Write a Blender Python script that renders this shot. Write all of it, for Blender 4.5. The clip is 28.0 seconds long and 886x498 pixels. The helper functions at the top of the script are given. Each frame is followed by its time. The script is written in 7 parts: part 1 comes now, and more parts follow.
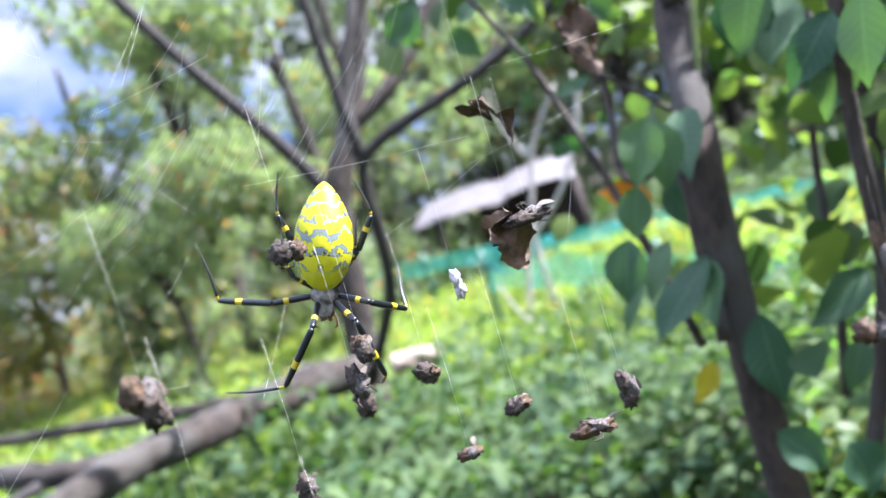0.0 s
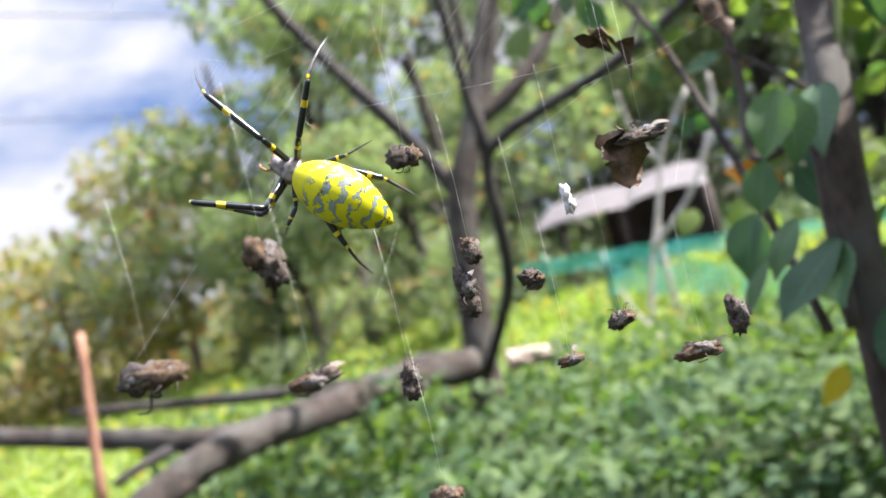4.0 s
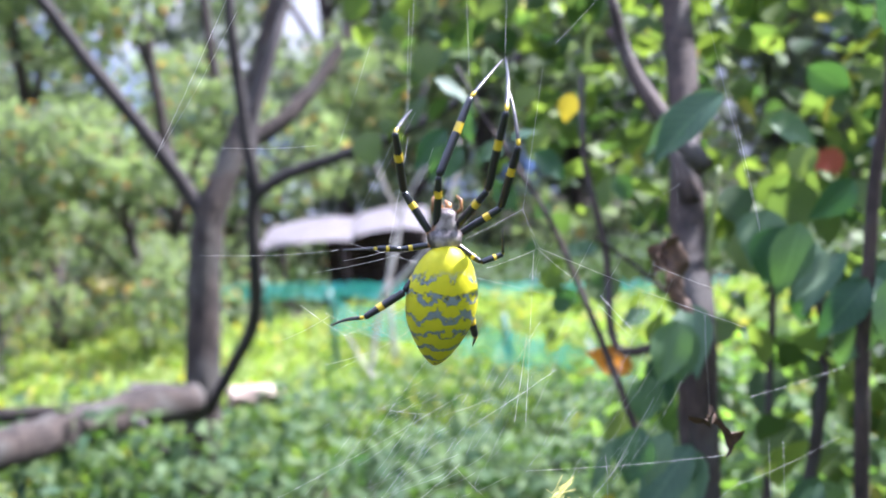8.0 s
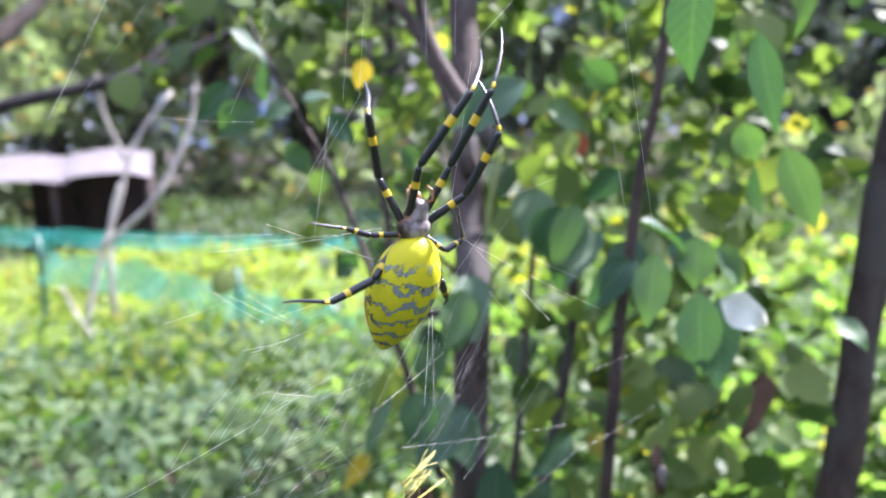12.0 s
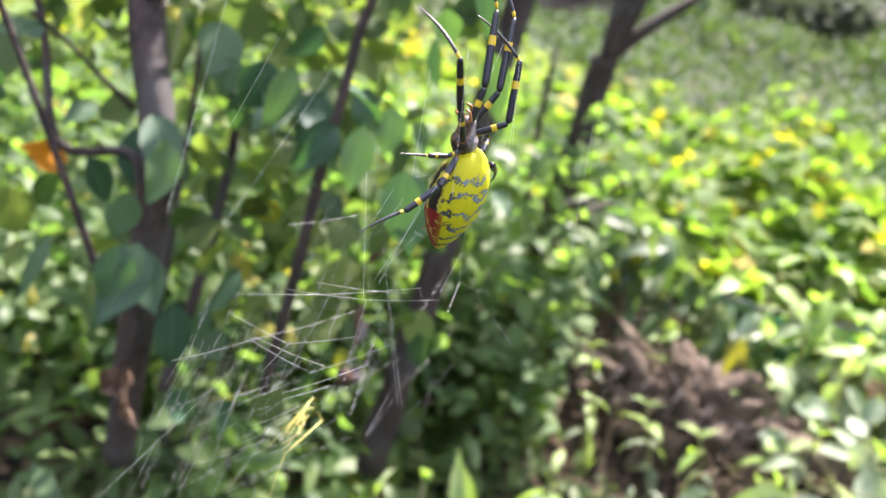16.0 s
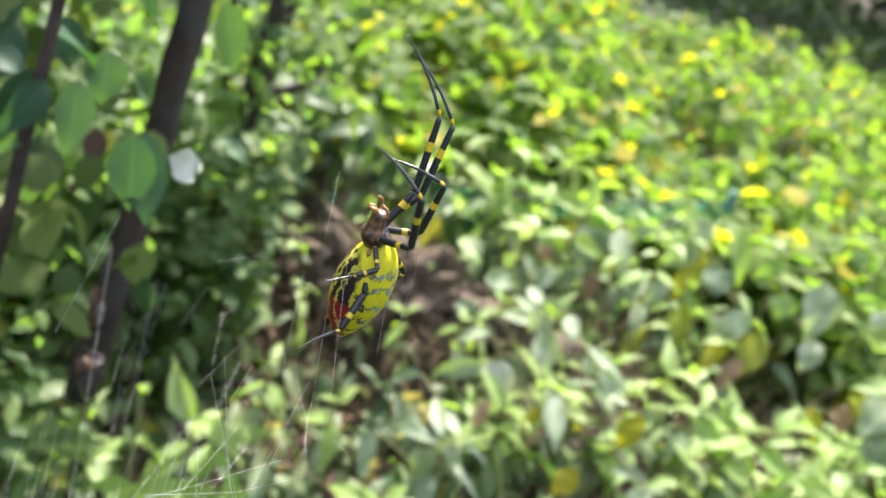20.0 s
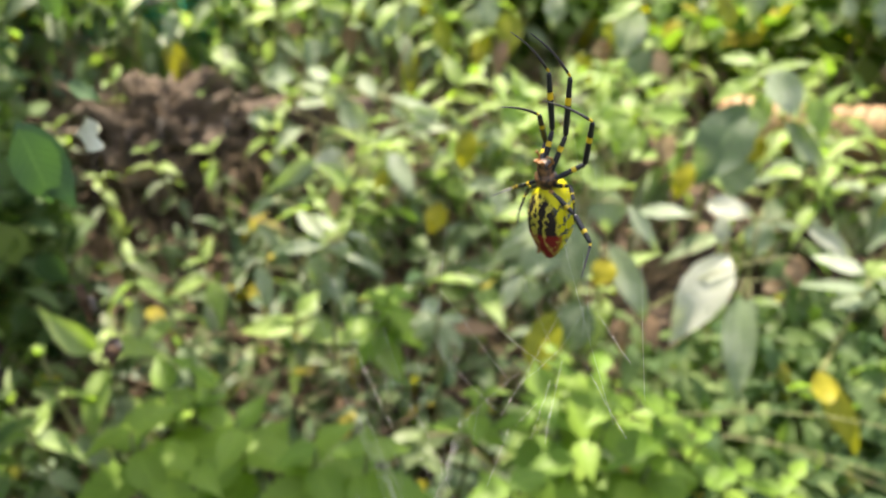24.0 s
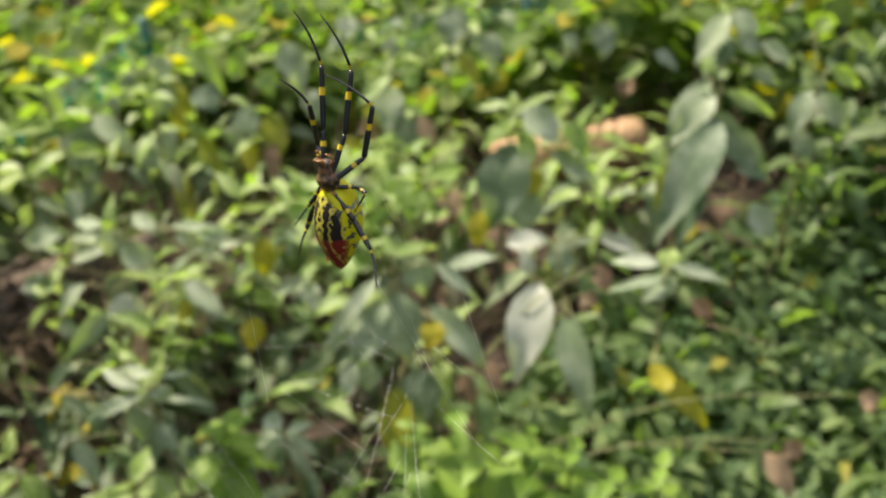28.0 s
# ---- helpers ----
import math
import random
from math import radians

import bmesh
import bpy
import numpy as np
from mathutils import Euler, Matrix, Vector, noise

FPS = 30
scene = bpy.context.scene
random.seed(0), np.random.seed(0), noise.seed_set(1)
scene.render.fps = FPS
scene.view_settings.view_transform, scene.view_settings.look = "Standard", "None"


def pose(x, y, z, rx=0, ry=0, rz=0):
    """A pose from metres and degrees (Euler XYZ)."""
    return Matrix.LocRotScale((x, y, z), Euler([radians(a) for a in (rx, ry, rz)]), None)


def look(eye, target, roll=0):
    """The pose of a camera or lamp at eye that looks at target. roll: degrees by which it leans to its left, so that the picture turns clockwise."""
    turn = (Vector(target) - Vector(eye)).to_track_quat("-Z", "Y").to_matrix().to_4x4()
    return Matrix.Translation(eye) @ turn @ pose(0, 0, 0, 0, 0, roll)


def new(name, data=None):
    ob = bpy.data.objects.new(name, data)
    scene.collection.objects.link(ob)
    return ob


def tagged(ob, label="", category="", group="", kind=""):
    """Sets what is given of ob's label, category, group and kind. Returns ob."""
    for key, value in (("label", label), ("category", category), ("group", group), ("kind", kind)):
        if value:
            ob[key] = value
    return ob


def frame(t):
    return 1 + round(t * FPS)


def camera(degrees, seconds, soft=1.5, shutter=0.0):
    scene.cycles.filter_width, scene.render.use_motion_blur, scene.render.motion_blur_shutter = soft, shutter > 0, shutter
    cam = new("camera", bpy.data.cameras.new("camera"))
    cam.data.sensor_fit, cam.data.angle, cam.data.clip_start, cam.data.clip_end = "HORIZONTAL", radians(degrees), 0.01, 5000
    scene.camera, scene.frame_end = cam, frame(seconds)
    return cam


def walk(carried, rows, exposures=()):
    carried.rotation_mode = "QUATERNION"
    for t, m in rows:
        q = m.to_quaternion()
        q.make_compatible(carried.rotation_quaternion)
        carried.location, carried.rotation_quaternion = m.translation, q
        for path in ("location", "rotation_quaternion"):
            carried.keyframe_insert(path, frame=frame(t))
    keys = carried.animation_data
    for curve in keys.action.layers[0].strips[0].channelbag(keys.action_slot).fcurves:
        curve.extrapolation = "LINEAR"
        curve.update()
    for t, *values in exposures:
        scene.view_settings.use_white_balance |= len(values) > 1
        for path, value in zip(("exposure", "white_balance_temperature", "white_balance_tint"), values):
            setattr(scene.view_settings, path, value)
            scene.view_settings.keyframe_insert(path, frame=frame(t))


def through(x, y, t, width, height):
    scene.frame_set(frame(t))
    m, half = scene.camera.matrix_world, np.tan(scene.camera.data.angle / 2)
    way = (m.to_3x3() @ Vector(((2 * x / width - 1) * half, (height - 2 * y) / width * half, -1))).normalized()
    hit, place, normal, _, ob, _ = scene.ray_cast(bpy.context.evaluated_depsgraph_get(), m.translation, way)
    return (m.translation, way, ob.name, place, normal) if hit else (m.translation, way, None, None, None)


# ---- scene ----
# ---------------------------------------------------------------- camera
cam = camera(56.96, 28.0, soft=1.5, shutter=0.0)
cam.data.dof.use_dof = True
cam.data.dof.focus_distance = 0.168
cam.data.dof.aperture_fstop = cam.data.lens / 1000.0 / 0.0022
PATH = [
    (0, (0.0681, -0.1438, 0.8749), (-0.0221, 1.8511, 0.7660), -18.50),
    (0.5, (0.0766, -0.1487, 0.8696), (-0.1389, 1.8390, 0.8171), -18.96),
    (1, (0.0938, -0.1550, 0.8642), (-0.2239, 1.8195, 0.8507), -19.01),
    (1.5, (0.1013, -0.1633, 0.8549), (-0.3075, 1.7944, 0.8725), -18.90),
    (2, (0.1017, -0.1527, 0.8449), (-0.3708, 1.7904, 0.8761), -18.96),
    (2.5, (0.0900, -0.1435, 0.8388), (-0.4211, 1.7900, 0.8546), -18.37),
    (4.5, (0.0396, -0.1527, 0.8772), (-0.2153, 1.8306, 0.8378), -14.87),
    (5, (-0.0045, -0.1621, 0.9098), (-0.1175, 1.8334, 0.8389), -13.58),
    (5.5, (-0.0306, -0.1851, 0.9416), (-0.0285, 1.8128, 0.8497), -11.33),
    (6, (-0.0274, -0.1798, 0.9481), (0.0535, 1.8167, 0.8624), -9.95),
    (6.5, (-0.0221, -0.1779, 0.9412), (0.1216, 1.8155, 0.8659), -8.44),
    (7, (-0.0200, -0.1700, 0.9419), (0.1787, 1.8182, 0.8552), -8.16),
    (7.5, (-0.0183, -0.1615, 0.9500), (0.2376, 1.8200, 0.8583), -6.65),
    (8, (-0.0255, -0.1446, 0.9604), (0.3003, 1.8252, 0.8441), -6.38),
    (8.5, (-0.0333, -0.1419, 0.9674), (0.3746, 1.8114, 0.8317), -5.03),
    (9, (-0.0436, -0.1482, 0.9702), (0.4545, 1.7818, 0.8064), -4.01),
    (9.5, (-0.0401, -0.1442, 0.9699), (0.5456, 1.7585, 0.7783), -3.13),
    (10, (-0.0527, -0.1411, 0.9713), (0.6147, 1.7319, 0.7563), -2.52),
    (10.5, (-0.0608, -0.1468, 0.9715), (0.6666, 1.7020, 0.7416), -2.21),
    (11, (-0.0447, -0.1472, 0.9736), (0.7490, 1.6729, 0.7341), -1.72),
    (11.5, (-0.0506, -0.1406, 0.9691), (0.8101, 1.6464, 0.7125), -1.85),
    (13.5, (-0.0943, -0.1145, 0.9743), (1.1349, 1.4291, 0.6480), -0.07),
    (14, (-0.1067, -0.1029, 0.9756), (1.2428, 1.3279, 0.6127), 1.45),
    (14.5, (-0.1210, -0.0855, 0.9749), (1.3393, 1.2147, 0.5541), 3.69),
    (15, (-0.1207, -0.0961, 0.9810), (1.4131, 1.0846, 0.4777), 5.49),
    (15.5, (-0.1318, -0.0891, 1.0211), (1.4504, 0.9710, 0.4108), 8.09),
    (16, (-0.1352, -0.0679, 1.0254), (1.5086, 0.7878, 0.2733), 11.87),
    (16.5, (-0.1296, -0.0431, 1.0302), (1.5526, 0.5915, 0.1541), 16.28),
    (17, (-0.1061, -0.0239, 1.0522), (1.6088, 0.4660, 0.1470), 18.44),
    (17.5, (-0.1006, -0.0282, 1.0690), (1.6256, 0.4314, 0.1695), 18.24),
    (18, (-0.1031, -0.0308, 1.0642), (1.6258, 0.4265, 0.1688), 17.19),
    (18.5, (-0.0966, -0.0416, 1.0693), (1.6391, 0.3918, 0.1751), 16.54),
    (19, (-0.1020, -0.0354, 1.0694), (1.6500, 0.3228, 0.1737), 16.69),
    (19.5, (-0.1185, -0.0230, 1.0661), (1.6582, 0.2005, 0.1754), 18.15),
    (20, (-0.1263, -0.0121, 1.0735), (1.6668, 0.0252, 0.1884), 20.87),
    (20.5, (-0.1271, 0.0072, 1.0851), (1.6637, -0.1675, 0.2119), 24.63),
    (21, (-0.1259, 0.0387, 1.0760), (1.6356, -0.3566, 0.2152), 29.21),
    (21.5, (-0.1259, 0.0622, 1.0773), (1.5888, -0.5381, 0.2409), 33.37),
    (23.5, (-0.1514, 0.0880, 1.1199), (1.3049, -0.7208, 0.0130), 17.57),
    (24, (-0.1392, 0.1029, 1.1066), (1.2865, -0.5137, -0.1533), 5.86),
    (24.5, (-0.1505, 0.1023, 1.0790), (1.2545, -0.6387, -0.1362), 3.21),
    (25, (-0.1497, 0.0986, 1.0769), (1.2383, -0.7741, -0.0685), 1.00),
    (25.5, (-0.1186, 0.0982, 1.0871), (1.2442, -0.8697, -0.0111), -0.49),
    (26, (-0.1070, 0.0951, 1.0721), (1.2333, -0.9295, -0.0021), -1.03),
    (26.5, (-0.0997, 0.0802, 1.0786), (1.2275, -0.9699, 0.0128), -1.66),
    (27, (-0.1060, 0.0694, 1.0767), (1.2131, -0.9906, 0.0108), -1.85),
    (27.5, (-0.1226, 0.0892, 1.0846), (1.1946, -0.9739, 0.0193), -1.81),
    (28, (-0.1388, 0.0999, 1.0930), (1.1805, -0.9619, 0.0289), -1.85),
]
walk(cam, [(t, look(eye, target, roll)) for t, eye, target, roll in PATH],
     exposures=[(0.0, 2.78, 5750, 18), (2.0, 2.20, 6650, 14), (5.0, 2.60, 6150, 17), (9.0, 2.70, 5600, 26), (12.0, 2.76, 5850, 28), (15.0, 2.85, 6450, 27), (18.5, 2.58, 6300, 20), (21.0, 2.38, 6800, 14), (26.0, 2.12, 7450, 14), (27.4, 2.08, 7450, 14), (28.0, 1.62, 7400, 14)])

# ---------------------------------------------------------------- light
SUN_YAW, SUN_UP = -82.0, 50.0
to_sun = Vector((-math.sin(radians(SUN_YAW)) * math.cos(radians(SUN_UP)), math.cos(radians(SUN_YAW)) * math.cos(radians(SUN_UP)), math.sin(radians(SUN_UP))))
sun = new("sun", bpy.data.lights.new("sun", "SUN"))
sun.data.energy, sun.data.angle, sun.data.color = 3.9, radians(0.6), (1.0, 0.95, 0.86)
sun.rotation_euler = to_sun.to_track_quat("Z", "Y").to_euler()


def make_world():
    w = bpy.data.worlds.new("sky")
    scene.world = w
    w.use_nodes = True
    nt = w.node_tree
    nt.nodes.clear()
    out = nt.nodes.new("ShaderNodeOutputWorld")
    bg = nt.nodes.new("ShaderNodeBackground")
    sky = nt.nodes.new("ShaderNodeTexSky")
    sky.sky_type, sky.sun_disc = "NISHITA", False
    sky.sun_elevation, sky.sun_rotation = radians(SUN_UP), radians(-SUN_YAW)
    sky.air_density, sky.dust_density = 0.75, 0.1
    co = nt.nodes.new("ShaderNodeTexCoord")
    mp = nt.nodes.new("ShaderNodeMapping")
    mp.inputs["Scale"].default_value = (1.0, 1.0, 2.2)
    nz = nt.nodes.new("ShaderNodeTexNoise")
    nz.inputs["Scale"].default_value, nz.inputs["Detail"].default_value = 3.1, 7.0
    rm = nt.nodes.new("ShaderNodeValToRGB")
    rm.color_ramp.elements[0].position, rm.color_ramp.elements[1].position = 0.40, 0.58
    mx = nt.nodes.new("ShaderNodeMix")
    mx.data_type = "RGBA"
    mx.inputs[7].default_value = (4.4, 4.5, 4.7, 1)
    nt.links.new(co.outputs["Generated"], mp.inputs[0])
    nt.links.new(mp.outputs[0], nz.inputs["Vector"])
    nt.links.new(nz.outputs["Fac"], rm.inputs[0])
    nt.links.new(rm.outputs[0], mx.inputs[0])
    nt.links.new(sky.outputs[0], mx.inputs[6])
    # pale haze with cloud banks low over the whole horizon
    sep = nt.nodes.new("ShaderNodeSeparateXYZ")
    nt.links.new(co.outputs["Generated"], sep.inputs[0])
    low = nt.nodes.new("ShaderNodeMapRange")
    low.interpolation_type = "SMOOTHSTEP"
    low.inputs["From Min"].default_value, low.inputs["From Max"].default_value = 0.66, 0.40
    nt.links.new(sep.outputs[2], low.inputs["Value"])
    hz = nt.nodes.new("ShaderNodeMix")
    hz.data_type = "RGBA"
    hz.inputs[6].default_value, hz.inputs[7].default_value = (0.27, 0.46, 0.90, 1), (1.20, 1.24, 1.32, 1)
    nt.links.new(rm.outputs[0], hz.inputs[0])
    al = nt.nodes.new("ShaderNodeMix")
    al.data_type = "RGBA"
    nt.links.new(low.outputs[0], al.inputs[0])
    nt.links.new(mx.outputs[2], al.inputs[6])
    nt.links.new(hz.outputs[2], al.inputs[7])
    nt.links.new(al.outputs[2], bg.inputs[0])
    bg.inputs[1].default_value = 0.15
    nt.links.new(bg.outputs[0], out.inputs[0])


make_world()


# ---------------------------------------------------------------- materials
def mat_nodes(name):
    m = bpy.data.materials.new(name)
    m.use_nodes = True
    return m, m.node_tree, m.node_tree.nodes["Principled BSDF"]


def add_node(nt, kind, **sets):
    n = nt.nodes.new(kind)
    for k, v in sets.items():
        n.inputs[k].default_value = v
    return n


def math_node(nt, op, a, b=None, c=None):
    n = nt.nodes.new("ShaderNodeMath")
    n.operation = op
    for i, v in enumerate((a, b, c)):
        if v is None:
            continue
        if isinstance(v, (int, float)):
            n.inputs[i].default_value = v
        else:
            nt.links.new(v, n.inputs[i])
    return n.outputs[0]


def ramp(nt, fac, stops):
    n = nt.nodes.new("ShaderNodeValToRGB")
    e = n.color_ramp.elements
    while len(e) < len(stops):
        e.new(0.5)
    for el, (p, c) in zip(e, stops):
        el.position, el.color = p, (*c, 1)
    nt.links.new(fac, n.inputs[0])
    return n.outputs[0]


def mix_rgb(nt, fac, a, b, kind="MIX"):
    n = nt.nodes.new("ShaderNodeMix")
    n.data_type, n.blend_type = "RGBA", kind
    for i, v in ((0, fac), (6, a), (7, b)):
        if isinstance(v, (int, float)):
            n.inputs[i].default_value = v
        elif isinstance(v, tuple):
            n.inputs[i].default_value = (*v, 1)
        else:
            nt.links.new(v, n.inputs[i])
    return n.outputs[2]


def bump(nt, bsdf, height, strength=0.3, distance=0.002):
    n = nt.nodes.new("ShaderNodeBump")
    n.inputs["Strength"].default_value, n.inputs["Distance"].default_value = strength, distance
    nt.links.new(height, n.inputs["Height"])
    nt.links.new(n.outputs[0], bsdf.inputs["Normal"])


def noise_tex(nt, scale, detail=4.0, coord="Object", rough=0.55, vec=None):
    n = add_node(nt, "ShaderNodeTexNoise", Scale=scale, Detail=detail, Roughness=rough)
    if vec is None:
        vec = nt.nodes.new("ShaderNodeTexCoord").outputs[coord]
    nt.links.new(vec, n.inputs["Vector"])
    return n.outputs["Fac"]


def leaf_material(name, dark, light, old=None, old_share=0.0, island=False, gloss=0.45, through=0.45, veins=True, powder=None, glow=(1.35, 1.6, 0.45)):
    """A leaf: two greens by piece, some leaves yellowed, veins along its own surface, light coming through."""
    m, nt, b = mat_nodes(name)
    rnd = nt.nodes.new("ShaderNodeNewGeometry").outputs["Random Per Island"] if island else nt.nodes.new("ShaderNodeObjectInfo").outputs["Random"]
    col = mix_rgb(nt, rnd, dark, light)
    pos = nt.nodes.new("ShaderNodeNewGeometry").outputs["Position"]
    spots = noise_tex(nt, 60.0, 4.0, vec=pos)
    col = mix_rgb(nt, math_node(nt, "MULTIPLY", spots, 0.35), col, tuple(0.6 * c for c in dark))
    if old and old_share > 0:
        pick = math_node(nt, "FRACT", math_node(nt, "MULTIPLY", rnd, 7.31))
        col = mix_rgb(nt, math_node(nt, "GREATER_THAN", pick, 1.0 - old_share), col, old)
    if veins:
        uv = nt.nodes.new("ShaderNodeUVMap").outputs[0]
        sep = nt.nodes.new("ShaderNodeSeparateXYZ")
        nt.links.new(uv, sep.inputs[0])
        off = math_node(nt, "ABSOLUTE", math_node(nt, "SUBTRACT", sep.outputs[0], 0.5))
        mid = math_node(nt, "LESS_THAN", off, 0.022)
        side = math_node(nt, "FRACT", math_node(nt, "MULTIPLY", math_node(nt, "SUBTRACT", sep.outputs[1], math_node(nt, "MULTIPLY", off, 0.45)), 9.0))
        side = math_node(nt, "LESS_THAN", side, 0.13)
        vein = math_node(nt, "MAXIMUM", mid, math_node(nt, "MULTIPLY", side, 0.55))
        col = mix_rgb(nt, math_node(nt, "MULTIPLY", vein, 0.22), col, tuple(min(1, 1.7 * c + 0.02) for c in light))
        if powder:
            dust = noise_tex(nt, 330.0, 3.0, vec=pos)
            big = noise_tex(nt, 24.0, 3.0, vec=pos)
            d = math_node(nt, "MULTIPLY", math_node(nt, "GREATER_THAN", math_node(nt, "MULTIPLY", dust, big), 0.27), 0.55)
            d = math_node(nt, "ADD", d, math_node(nt, "MULTIPLY", big, 0.55))
            pick2 = math_node(nt, "FRACT", math_node(nt, "MULTIPLY", rnd, 3.77))
            col = mix_rgb(nt, math_node(nt, "MULTIPLY", d, math_node(nt, "MULTIPLY_ADD", pick2, 0.55, 0.22)), col, powder)
        bump(nt, b, vein, -0.35, 0.001)
    nt.links.new(col, b.inputs["Base Color"])
    b.inputs["Roughness"].default_value = gloss
    b.inputs["Specular IOR Level"].default_value = 0.3
    tr = nt.nodes.new("ShaderNodeBsdfTranslucent")
    nt.links.new(mix_rgb(nt, 1.0, col, glow, "MULTIPLY"), tr.inputs[0])
    ms = nt.nodes.new("ShaderNodeMixShader")
    ms.inputs[0].default_value = through
    nt.links.new(b.outputs[0], ms.inputs[1])
    nt.links.new(tr.outputs[0], ms.inputs[2])
    nt.links.new(ms.outputs[0], nt.nodes["Material Output"].inputs[0])
    return m


def rough_material(name, dark, light, scale=30.0, stretch=(1, 1, 1), rough=0.85, depth=0.004, fine=4.0, strength=0.6, patch=None):
    """Bark, soil, dry stuff: two colours in coarse and fine noise, with relief."""
    m, nt, b = mat_nodes(name)
    co = nt.nodes.new("ShaderNodeTexCoord")
    mp = nt.nodes.new("ShaderNodeMapping")
    mp.inputs["Scale"].default_value = stretch
    nt.links.new(co.outputs["Object"], mp.inputs[0])
    a = noise_tex(nt, scale, 6.0, vec=mp.outputs[0], rough=0.65)
    c = noise_tex(nt, scale * fine, 5.0, vec=mp.outputs[0])
    v = math_node(nt, "ADD", math_node(nt, "MULTIPLY", a, 0.65), math_node(nt, "MULTIPLY", c, 0.35))
    col = ramp(nt, v, [(0.36, dark), (0.62, light)])
    if patch:
        big = noise_tex(nt, scale * 0.22, 3.0, vec=co.outputs["Object"])
        col = mix_rgb(nt, ramp(nt, big, [(0.5, (0, 0, 0)), (0.62, (1, 1, 1))]), col, patch)
    rnd = nt.nodes.new("ShaderNodeObjectInfo").outputs["Random"]
    col = mix_rgb(nt, math_node(nt, "MULTIPLY", rnd, 0.25), col, tuple(0.6 * x for x in dark))
    nt.links.new(col, b.inputs["Base Color"])
    b.inputs["Roughness"].default_value = rough
    bump(nt, b, v, strength, depth)
    return m


def plain_material(name, colour, rough=0.5, metal=0.0, vary=0.25, scale=80.0):
    m, nt, b = mat_nodes(name)
    col = mix_rgb(nt, math_node(nt, "MULTIPLY", noise_tex(nt, scale, 4.0), vary * 2), colour, tuple(0.55 * c for c in colour))
    nt.links.new(col, b.inputs["Base Color"])
    b.inputs["Roughness"].default_value, b.inputs["Metallic"].default_value = rough, metal
    return m


def abdomen_material():
    """Yellow with blue-grey ragged cross bands on the back, black wavy lines on the flanks, dark belly and a red patch behind."""
    m, nt, b = mat_nodes("spider_abdomen")
    co = nt.nodes.new("ShaderNodeTexCoord").outputs["Object"]
    sep = nt.nodes.new("ShaderNodeSeparateXYZ")
    nt.links.new(co, sep.inputs[0])
    x, y, z = sep.outputs
    ax = math_node(nt, "ABSOLUTE", x)
    # both halves carry the same drawing
    fold = nt.nodes.new("ShaderNodeCombineXYZ")
    nt.links.new(math_node(nt, "ADD", ax, math_node(nt, "MULTIPLY", x, 0.06)), fold.inputs[0])
    nt.links.new(y, fold.inputs[1])
    nt.links.new(z, fold.inputs[2])
    wob = add_node(nt, "ShaderNodeTexNoise", Scale=430.0, Detail=4.0, Roughness=0.66)
    fine = add_node(nt, "ShaderNodeTexNoise", Scale=1150.0, Detail=2.0, Roughness=0.6)
    wide = add_node(nt, "ShaderNodeTexNoise", Scale=260.0, Detail=1.0)
    for n in (wob, fine, wide):
        nt.links.new(fold.outputs[0], n.inputs["Vector"])
    w1 = math_node(nt, "MULTIPLY", math_node(nt, "SUBTRACT", wob.outputs["Fac"], 0.5), 12.0)
    # the bands are scalloped, crowd together towards the rear and sweep back on the flanks
    chirp = math_node(nt, "MULTIPLY", math_node(nt, "MULTIPLY", z, z), -24000.0)
    scallop = math_node(nt, "MULTIPLY", math_node(nt, "COSINE", math_node(nt, "MULTIPLY", ax, 2 * math.pi / 0.0046)), 1.0)
    bend = math_node(nt, "ADD", math_node(nt, "MULTIPLY", z, 2 * math.pi / 0.0047), math_node(nt, "ADD", math_node(nt, "ADD", chirp, scallop), math_node(nt, "MULTIPLY", y, -330.0)))
    s = math_node(nt, "SINE", math_node(nt, "ADD", bend, w1))
    v = math_node(nt, "ADD", math_node(nt, "MULTIPLY_ADD", s, 0.5, 0.5), math_node(nt, "ADD", math_node(nt, "MULTIPLY_ADD", fine.outputs["Fac"], 0.6, -0.30), math_node(nt, "MULTIPLY_ADD", wide.outputs["Fac"], 0.8, -0.40)))
    side = ramp(nt, math_node(nt, "MULTIPLY_ADD", y, -130.0, 0.5), [(0.15, (0, 0, 0)), (0.5, (1, 1, 1))])
    v = math_node(nt, "SUBTRACT", v, math_node(nt, "MULTIPLY", side, 0.07))
    band = ramp(nt, v, [(0.73, (0, 0, 0)), (0.755, (1, 1, 1))])
    core = ramp(nt, v, [(0.80, (0, 0, 0)), (0.84, (1, 1, 1))])
    front = ramp(nt, math_node(nt, "MULTIPLY_ADD", z, 90.0, 1.0), [(0.72, (1, 1, 1)), (0.92, (0, 0, 0))])
    yellow = mix_rgb(nt, noise_tex(nt, 700.0, 3.0, vec=co), (0.50, 0.46, 0.008), (0.38, 0.39, 0.010))
    flank = ramp(nt, math_node(nt, "MULTIPLY_ADD", y, -130.0, 0.5), [(0.25, (0, 0, 0)), (0.5, (1, 1, 1))])
    inner = mix_rgb(nt, math_node(nt, "MULTIPLY", core, math_node(nt, "SUBTRACT", 1.0, math_node(nt, "MULTIPLY", flank, 0.75))), (0.014, 0.014, 0.018), (0.16, 0.20, 0.21))
    col = mix_rgb(nt, math_node(nt, "MULTIPLY", band, front), yellow, inner)
    belly = ramp(nt, math_node(nt, "MULTIPLY_ADD", y, -150.0, 0.0), [(0.27, (0, 0, 0)), (0.40, (1, 1, 1))])
